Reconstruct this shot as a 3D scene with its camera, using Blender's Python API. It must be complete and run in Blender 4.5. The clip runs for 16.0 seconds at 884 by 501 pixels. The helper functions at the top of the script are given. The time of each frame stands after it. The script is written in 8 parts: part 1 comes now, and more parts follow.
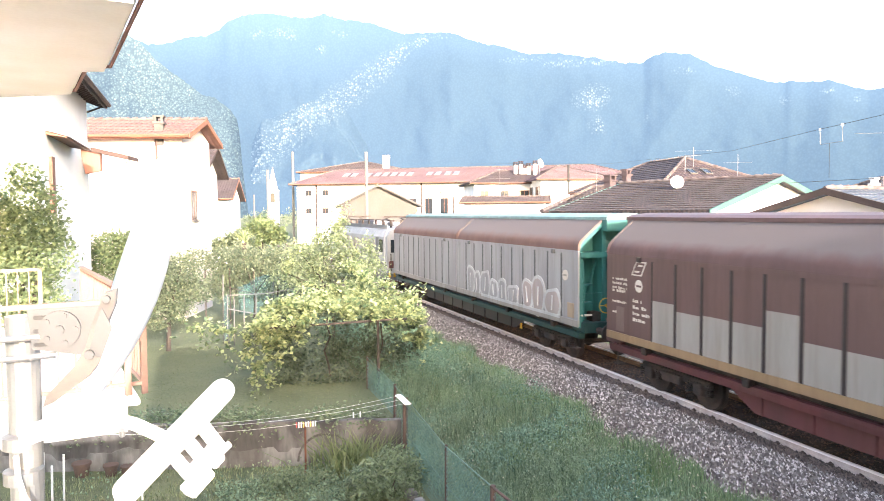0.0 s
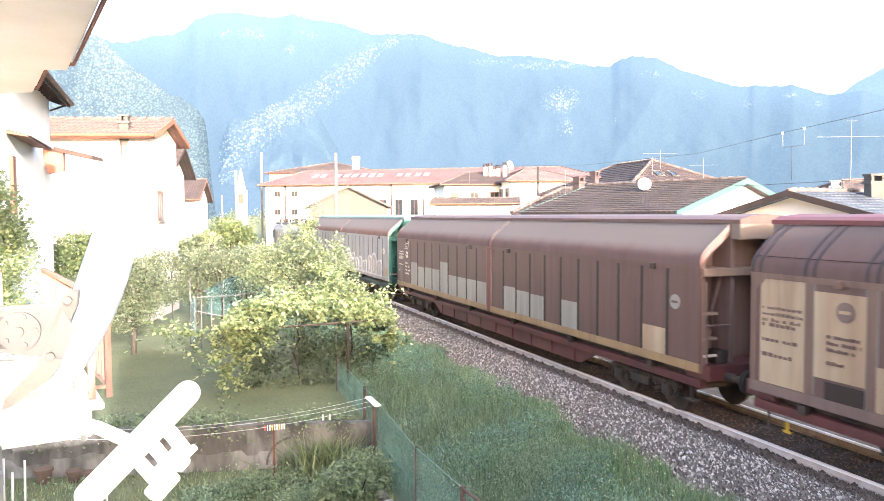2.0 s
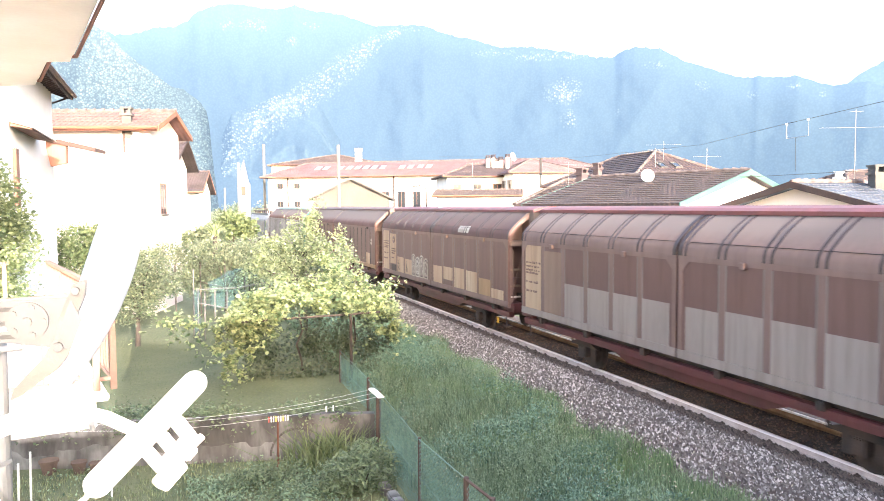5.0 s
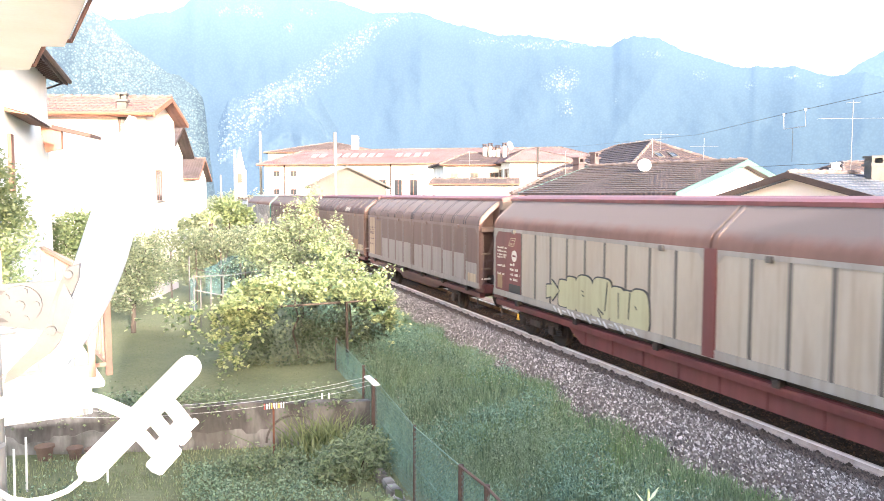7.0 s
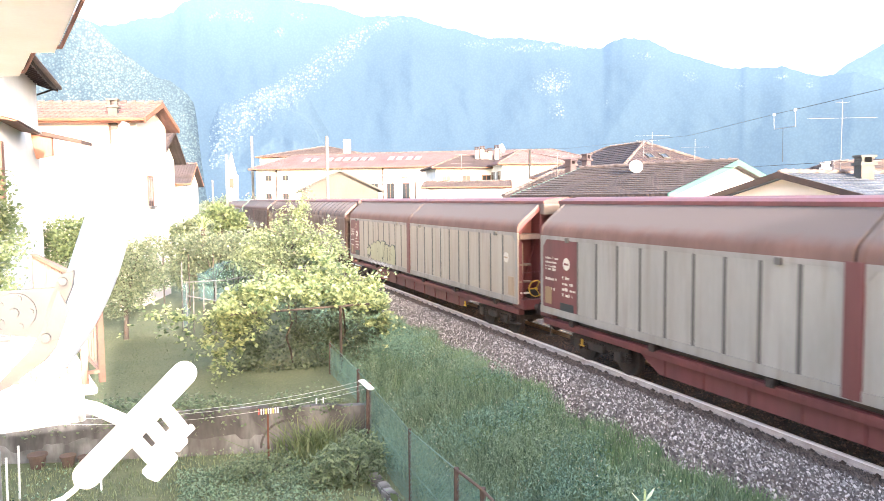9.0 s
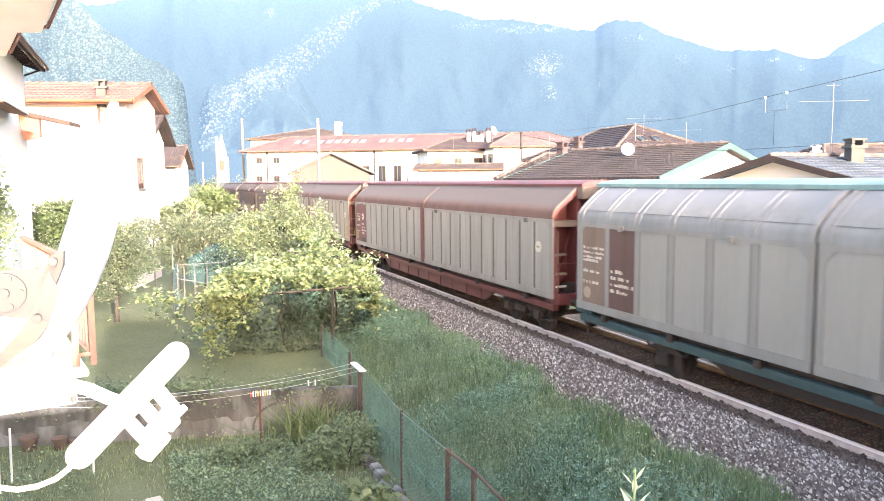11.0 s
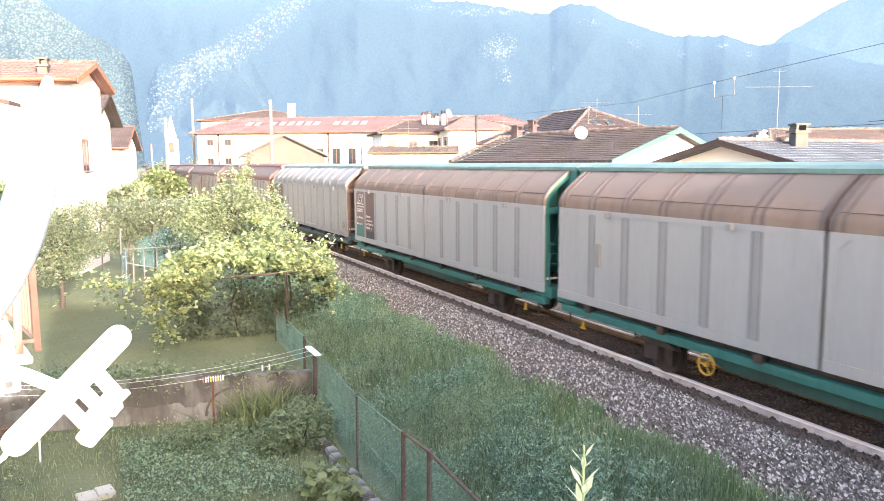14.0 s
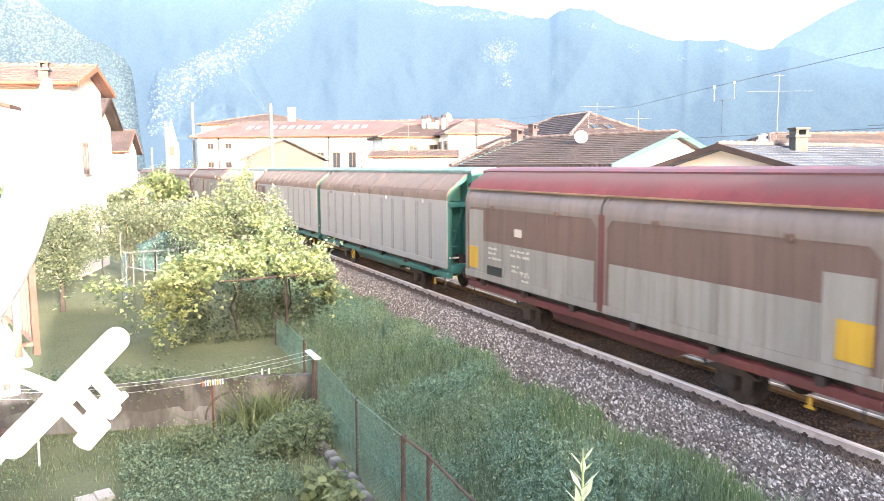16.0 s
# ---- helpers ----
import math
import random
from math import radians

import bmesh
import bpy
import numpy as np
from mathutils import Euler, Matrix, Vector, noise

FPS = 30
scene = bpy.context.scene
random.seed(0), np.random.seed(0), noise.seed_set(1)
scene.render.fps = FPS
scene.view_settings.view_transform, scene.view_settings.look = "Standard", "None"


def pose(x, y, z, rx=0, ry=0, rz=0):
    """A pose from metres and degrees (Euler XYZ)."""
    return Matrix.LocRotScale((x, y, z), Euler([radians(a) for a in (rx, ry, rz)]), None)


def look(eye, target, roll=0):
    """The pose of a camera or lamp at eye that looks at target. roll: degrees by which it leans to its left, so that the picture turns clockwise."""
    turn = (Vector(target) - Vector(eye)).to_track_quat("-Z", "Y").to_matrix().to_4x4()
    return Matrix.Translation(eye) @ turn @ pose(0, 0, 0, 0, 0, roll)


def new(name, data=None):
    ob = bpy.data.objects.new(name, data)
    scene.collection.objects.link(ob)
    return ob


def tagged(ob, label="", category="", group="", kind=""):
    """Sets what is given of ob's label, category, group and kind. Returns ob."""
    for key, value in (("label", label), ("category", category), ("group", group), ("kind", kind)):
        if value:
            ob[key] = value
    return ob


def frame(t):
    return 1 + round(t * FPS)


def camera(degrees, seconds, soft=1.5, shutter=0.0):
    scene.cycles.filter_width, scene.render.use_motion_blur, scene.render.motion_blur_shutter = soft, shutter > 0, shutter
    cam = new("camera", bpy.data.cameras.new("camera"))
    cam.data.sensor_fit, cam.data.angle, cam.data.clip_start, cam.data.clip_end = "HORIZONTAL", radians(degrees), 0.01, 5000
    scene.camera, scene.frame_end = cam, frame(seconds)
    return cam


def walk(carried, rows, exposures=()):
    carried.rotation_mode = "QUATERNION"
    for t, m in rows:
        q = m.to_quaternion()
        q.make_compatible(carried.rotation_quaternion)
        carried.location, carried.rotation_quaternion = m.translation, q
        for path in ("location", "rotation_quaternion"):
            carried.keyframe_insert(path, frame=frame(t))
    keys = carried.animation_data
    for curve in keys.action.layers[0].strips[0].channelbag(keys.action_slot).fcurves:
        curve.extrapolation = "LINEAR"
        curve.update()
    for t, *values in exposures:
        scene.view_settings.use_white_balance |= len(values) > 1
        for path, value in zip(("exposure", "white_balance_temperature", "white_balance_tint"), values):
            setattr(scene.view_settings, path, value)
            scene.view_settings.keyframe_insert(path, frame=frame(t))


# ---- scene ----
# World: y runs along the railway the way the train goes, x to the far side of it, z = 0 at the rail heads.
cam = camera(61.8, 16.0, 0.6, 0.25)
PATH = [
    (0.0, 0.000, 0.000, 4.280, -18.21, -2.94, 0.42),
    (0.5, 0.001, 0.000, 4.277, -18.27, -2.71, 0.67),
    (1.0, 0.004, 0.000, 4.278, -19.95, -3.16, 0.43),
    (1.5, 0.004, 0.000, 4.275, -20.95, -3.14, 0.41),
    (2.0, 0.002, 0.000, 4.278, -20.53, -2.85, 0.33),
    (2.5, 0.001, 0.000, 4.278, -20.46, -3.19, 0.37),
    (3.0, 0.002, 0.000, 4.275, -21.02, -3.56, 0.01),
    (3.5, 0.001, 0.000, 4.276, -20.70, -3.32, 0.33),
    (6.0, -0.003, -0.000, 4.275, -20.22, -3.95, 0.36),
    (6.5, -0.000, -0.000, 4.274, -20.25, -4.43, 0.38),
    (7.0, -0.000, -0.000, 4.272, -20.58, -4.36, 0.07),
    (7.5, -0.001, -0.000, 4.274, -20.72, -4.14, 0.64),
    (8.0, -0.002, -0.000, 4.275, -20.65, -4.02, 0.77),
    (8.5, 0.001, 0.000, 4.274, -21.06, -3.77, 0.70),
    (9.0, -0.003, -0.000, 4.272, -21.16, -4.13, 0.61),
    (11.5, -0.004, -0.000, 4.269, -22.05, -5.52, 0.39),
    (12.0, -0.003, -0.000, 4.271, -22.40, -5.68, 0.11),
    (12.5, 0.001, 0.000, 4.265, -23.30, -6.55, 0.23),
    (13.0, 0.003, 0.000, 4.265, -24.12, -6.36, -0.13),
    (13.5, 0.007, 0.000, 4.264, -25.31, -6.89, -0.49),
    (14.0, 0.006, 0.000, 4.264, -25.26, -6.80, 0.36),
    (14.5, 0.007, 0.000, 4.265, -25.83, -6.79, 0.00),
    (15.0, 0.008, 0.000, 4.265, -26.28, -6.92, 0.26),
    (15.5, 0.009, 0.000, 4.264, -26.09, -6.66, 0.41),
    (16.0, 0.008, 0.000, 4.262, -25.25, -6.50, 0.31),
]
walk(cam, [(t, pose(x, y, z, 90 + pitch, roll, yaw)) for t, x, y, z, yaw, pitch, roll in PATH],
     [(0.0, 2.98, 6600, 15), (1.5, 3.1, 6600, 15), (3.0, 3.12, 6620, 16), (6.0, 3.2, 6650, 16), (8.0, 3.22, 6680, 16), (9.0, 3.2, 6700, 16), (11.5, 3.07, 6760, 16), (13.0, 3.05, 6760, 16), (15.0, 3.1, 6800, 16), (16.0, 3.2, 6800, 16)])

# ---- light ----
SUN_AZ, SUN_EL = 175.0, 14.0      # compass from +y towards +x
world = bpy.data.worlds.new("sky")
scene.world = world
world.use_nodes = True
wn = world.node_tree.nodes
sky = wn.new("ShaderNodeTexSky")
sky.sky_type, sky.sun_disc = "NISHITA", False
sky.sun_elevation, sky.sun_rotation = radians(SUN_EL), radians(SUN_AZ)
sky.air_density, sky.dust_density = 1.0, 4.0
world.node_tree.links.new(sky.outputs[0], wn["Background"].inputs[0])
wn["Background"].inputs[1].default_value = 0.15
sun = new("sun", bpy.data.lights.new("sun", "SUN"))
sun.data.energy, sun.data.angle, sun.data.color = 1.9, radians(0.6), (1.0, 0.95, 0.89)
a, e = radians(SUN_AZ), radians(SUN_EL)
sun.matrix_world = look((0, 0, 60), (-60 * math.sin(a) * math.cos(e), -60 * math.cos(a) * math.cos(e), 60 - 60 * math.sin(e)))
scene.view_settings.exposure = 3.05
scene.view_settings.use_white_balance = True
scene.view_settings.white_balance_temperature, scene.view_settings.white_balance_tint = 6600, 16

# ---- materials ----
def surface(name, base, var=0.18, scale=1.5, fine=35.0, rough=0.8, metal=0.0, bump=0.25, other=None, stretch=(1, 1, 1), relief=0.02, piece=0.0):
    """A painted, stony or earthy surface: two scales of mottling, a second stain colour and fine relief."""
    m = bpy.data.materials.new(name)
    m.use_nodes = True
    n, l = m.node_tree.nodes, m.node_tree.links
    b = n["Principled BSDF"]
    tc, mp = n.new("ShaderNodeTexCoord"), n.new("ShaderNodeMapping")
    mp.inputs["Scale"].default_value = stretch
    l.new(tc.outputs["Object"], mp.inputs[0])
    big, small = n.new("ShaderNodeTexNoise"), n.new("ShaderNodeTexNoise")
    for k, s, d in ((big, scale, 5.0), (small, fine, 3.0)):
        k.inputs["Scale"].default_value, k.inputs["Detail"].default_value = s, d
        l.new(mp.outputs[0], k.inputs["Vector"])
    ramp = n.new("ShaderNodeValToRGB")
    ramp.color_ramp.elements[0].position, ramp.color_ramp.elements[1].position = 0.35, 0.68
    o = other or tuple(c * (1 - 1.6 * var) for c in base)
    ramp.color_ramp.elements[0].color, ramp.color_ramp.elements[1].color = (*base, 1), (*o, 1)
    l.new(big.outputs["Fac"], ramp.inputs[0])
    hsv = n.new("ShaderNodeHueSaturation")
    rng = n.new("ShaderNodeMapRange")
    rng.inputs[3].default_value, rng.inputs[4].default_value = 1 - var, 1 + var
    l.new(small.outputs["Fac"], rng.inputs[0])
    l.new(rng.outputs[0], hsv.inputs["Value"])
    l.new(ramp.outputs[0], hsv.inputs["Color"])
    col = hsv.outputs[0]
    if piece:
        inf, r2, h2 = n.new("ShaderNodeObjectInfo"), n.new("ShaderNodeMapRange"), n.new("ShaderNodeHueSaturation")
        r2.inputs[3].default_value, r2.inputs[4].default_value = 1 - piece, 1 + piece
        l.new(inf.outputs["Random"], r2.inputs[0])
        l.new(r2.outputs[0], h2.inputs["Value"])
        l.new(col, h2.inputs["Color"])
        col = h2.outputs[0]
    l.new(col, b.inputs["Base Color"])
    b.inputs["Roughness"].default_value, b.inputs["Metallic"].default_value = rough, metal
    if bump:
        bp = n.new("ShaderNodeBump")
        bp.inputs["Strength"].default_value, bp.inputs["Distance"].default_value = bump, relief
        l.new(small.outputs["Fac"], bp.inputs["Height"])
        l.new(bp.outputs[0], b.inputs["Normal"])
    return m


def foliage(name, low, high, gloss=0.45, through_light=0.35):
    """Leaves: a colour for each leaf between low and high, some light let through."""
    m = bpy.data.materials.new(name)
    m.use_nodes = True
    n, l = m.node_tree.nodes, m.node_tree.links
    b, out = n["Principled BSDF"], n["Material Output"]
    geo, ramp = n.new("ShaderNodeNewGeometry"), n.new("ShaderNodeValToRGB")
    ramp.color_ramp.elements[0].color, ramp.color_ramp.elements[1].color = (*low, 1), (*high, 1)
    l.new(geo.outputs["Random Per Island"], ramp.inputs[0])
    l.new(ramp.outputs[0], b.inputs["Base Color"])
    b.inputs["Roughness"].default_value = gloss
    tr, mix, br = n.new("ShaderNodeBsdfTranslucent"), n.new("ShaderNodeMixShader"), n.new("ShaderNodeHueSaturation")
    br.inputs["Value"].default_value, br.inputs["Saturation"].default_value = 1.3, 1.1
    l.new(ramp.outputs[0], br.inputs["Color"])
    l.new(br.outputs[0], tr.inputs[0])
    mix.inputs[0].default_value = through_light
    l.new(b.outputs[0], mix.inputs[1])
    l.new(tr.outputs[0], mix.inputs[2])
    l.new(mix.outputs[0], out.inputs[0])
    return m


def tile_roof(name, base, other, across=0.24):
    """Clay tiles: rounded rows by a wave across the slope, each tile of its own shade."""
    m = surface(name, base, 0.32, 0.6, 3.2, 0.85, 0, 0.1, other)
    n, l = m.node_tree.nodes, m.node_tree.links
    b = n["Principled BSDF"]
    tc, wv, bp = n.new("ShaderNodeTexCoord"), n.new("ShaderNodeTexWave"), n.new("ShaderNodeBump")
    wv.bands_direction = "X"
    wv.inputs["Scale"].default_value = 0.314 / across
    l.new(tc.outputs["Object"], wv.inputs[0])
    bp.inputs["Strength"].default_value, bp.inputs["Distance"].default_value = 0.4, 0.06
    l.new(wv.outputs["Fac"], bp.inputs["Height"])
    l.new(bp.outputs[0], b.inputs["Normal"])
    return m


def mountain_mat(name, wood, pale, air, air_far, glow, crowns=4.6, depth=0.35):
    """Far wooded slopes seen through kilometres of blue air, part of the backdrop. The haze is painted as a blue glow,
    stronger in places (air). Sunlit patches are painted as paler crowns among dark woods (stand), crown by crown.
    """
    m = bpy.data.materials.new(name)
    m.use_nodes = True
    n, l = m.node_tree.nodes, m.node_tree.links
    b, out = n["Principled BSDF"], n["Material Output"]
    along, stand, haze = n.new("ShaderNodeAttribute"), n.new("ShaderNodeAttribute"), n.new("ShaderNodeAttribute")
    along.attribute_name, stand.attribute_name, haze.attribute_name = "along", "stand", "air"
    mid, cell = n.new("ShaderNodeTexNoise"), n.new("ShaderNodeTexVoronoi")
    mid.inputs["Scale"].default_value, mid.inputs["Detail"].default_value = 0.9, 5
    cell.inputs["Scale"].default_value = crowns
    for k in (mid, cell):
        l.new(along.outputs["Vector"], k.inputs["Vector"])
    # light on crown tops and dark gaps between them are put into the base colour
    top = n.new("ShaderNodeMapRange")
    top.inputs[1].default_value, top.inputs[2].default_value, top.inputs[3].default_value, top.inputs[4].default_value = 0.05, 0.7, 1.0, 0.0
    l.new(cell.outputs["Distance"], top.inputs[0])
    # stand marks the sunlit patches that are painted paler
    edge = n.new("ShaderNodeMath")
    edge.operation = "ADD"
    l.new(stand.outputs["Fac"], edge.inputs[0])
    l.new(mid.outputs["Fac"], edge.inputs[1])
    grow = n.new("ShaderNodeMapRange")
    grow.inputs[1].default_value, grow.inputs[2].default_value = 0.85, 1.45
    l.new(edge.outputs[0], grow.inputs[0])
    mask = n.new("ShaderNodeMath")
    mask.operation = "MULTIPLY"
    # not every crown is lightened: each has its own tone
    own, some = n.new("ShaderNodeSeparateColor"), n.new("ShaderNodeMapRange")
    l.new(cell.outputs["Color"], own.inputs[0])
    some.inputs[1].default_value, some.inputs[2].default_value, some.inputs[3].default_value = 0.25, 1.0, 0.1
    l.new(own.outputs[0], some.inputs[0])
    each = n.new("ShaderNodeMath")
    each.operation = "MULTIPLY"
    l.new(top.outputs[0], each.inputs[0])
    l.new(some.outputs[0], each.inputs[1])
    l.new(grow.outputs[0], mask.inputs[0])
    l.new(each.outputs[0], mask.inputs[1])
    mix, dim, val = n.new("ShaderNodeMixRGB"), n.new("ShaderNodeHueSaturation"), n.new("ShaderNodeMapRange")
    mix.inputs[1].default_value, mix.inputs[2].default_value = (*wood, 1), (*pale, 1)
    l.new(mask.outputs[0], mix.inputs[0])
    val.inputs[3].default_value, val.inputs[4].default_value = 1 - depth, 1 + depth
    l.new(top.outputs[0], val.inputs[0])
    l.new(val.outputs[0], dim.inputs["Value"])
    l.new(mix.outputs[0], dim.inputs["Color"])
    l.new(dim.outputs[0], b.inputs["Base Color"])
    b.inputs["Specular IOR Level"].default_value, b.inputs["Roughness"].default_value = 0.0, 1.0
    # painted haze: blue emission added over the slopes
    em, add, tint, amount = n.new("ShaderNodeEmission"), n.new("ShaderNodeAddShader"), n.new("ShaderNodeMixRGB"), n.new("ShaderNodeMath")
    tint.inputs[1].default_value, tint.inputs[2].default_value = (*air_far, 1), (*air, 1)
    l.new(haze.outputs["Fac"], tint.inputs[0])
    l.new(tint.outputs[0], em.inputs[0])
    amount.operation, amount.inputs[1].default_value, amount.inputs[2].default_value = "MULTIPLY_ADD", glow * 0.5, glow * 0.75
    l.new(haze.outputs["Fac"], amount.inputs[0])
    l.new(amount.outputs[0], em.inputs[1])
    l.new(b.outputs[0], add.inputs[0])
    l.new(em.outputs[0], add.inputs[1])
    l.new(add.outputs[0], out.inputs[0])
    return m


def glass_mat(name):
    m = bpy.data.materials.new(name)
    m.use_nodes = True
    b = m.node_tree.nodes["Principled BSDF"]
    b.inputs["Base Color"].default_value, b.inputs["Roughness"].default_value = (0.03, 0.035, 0.04, 1), 0.08
    return m


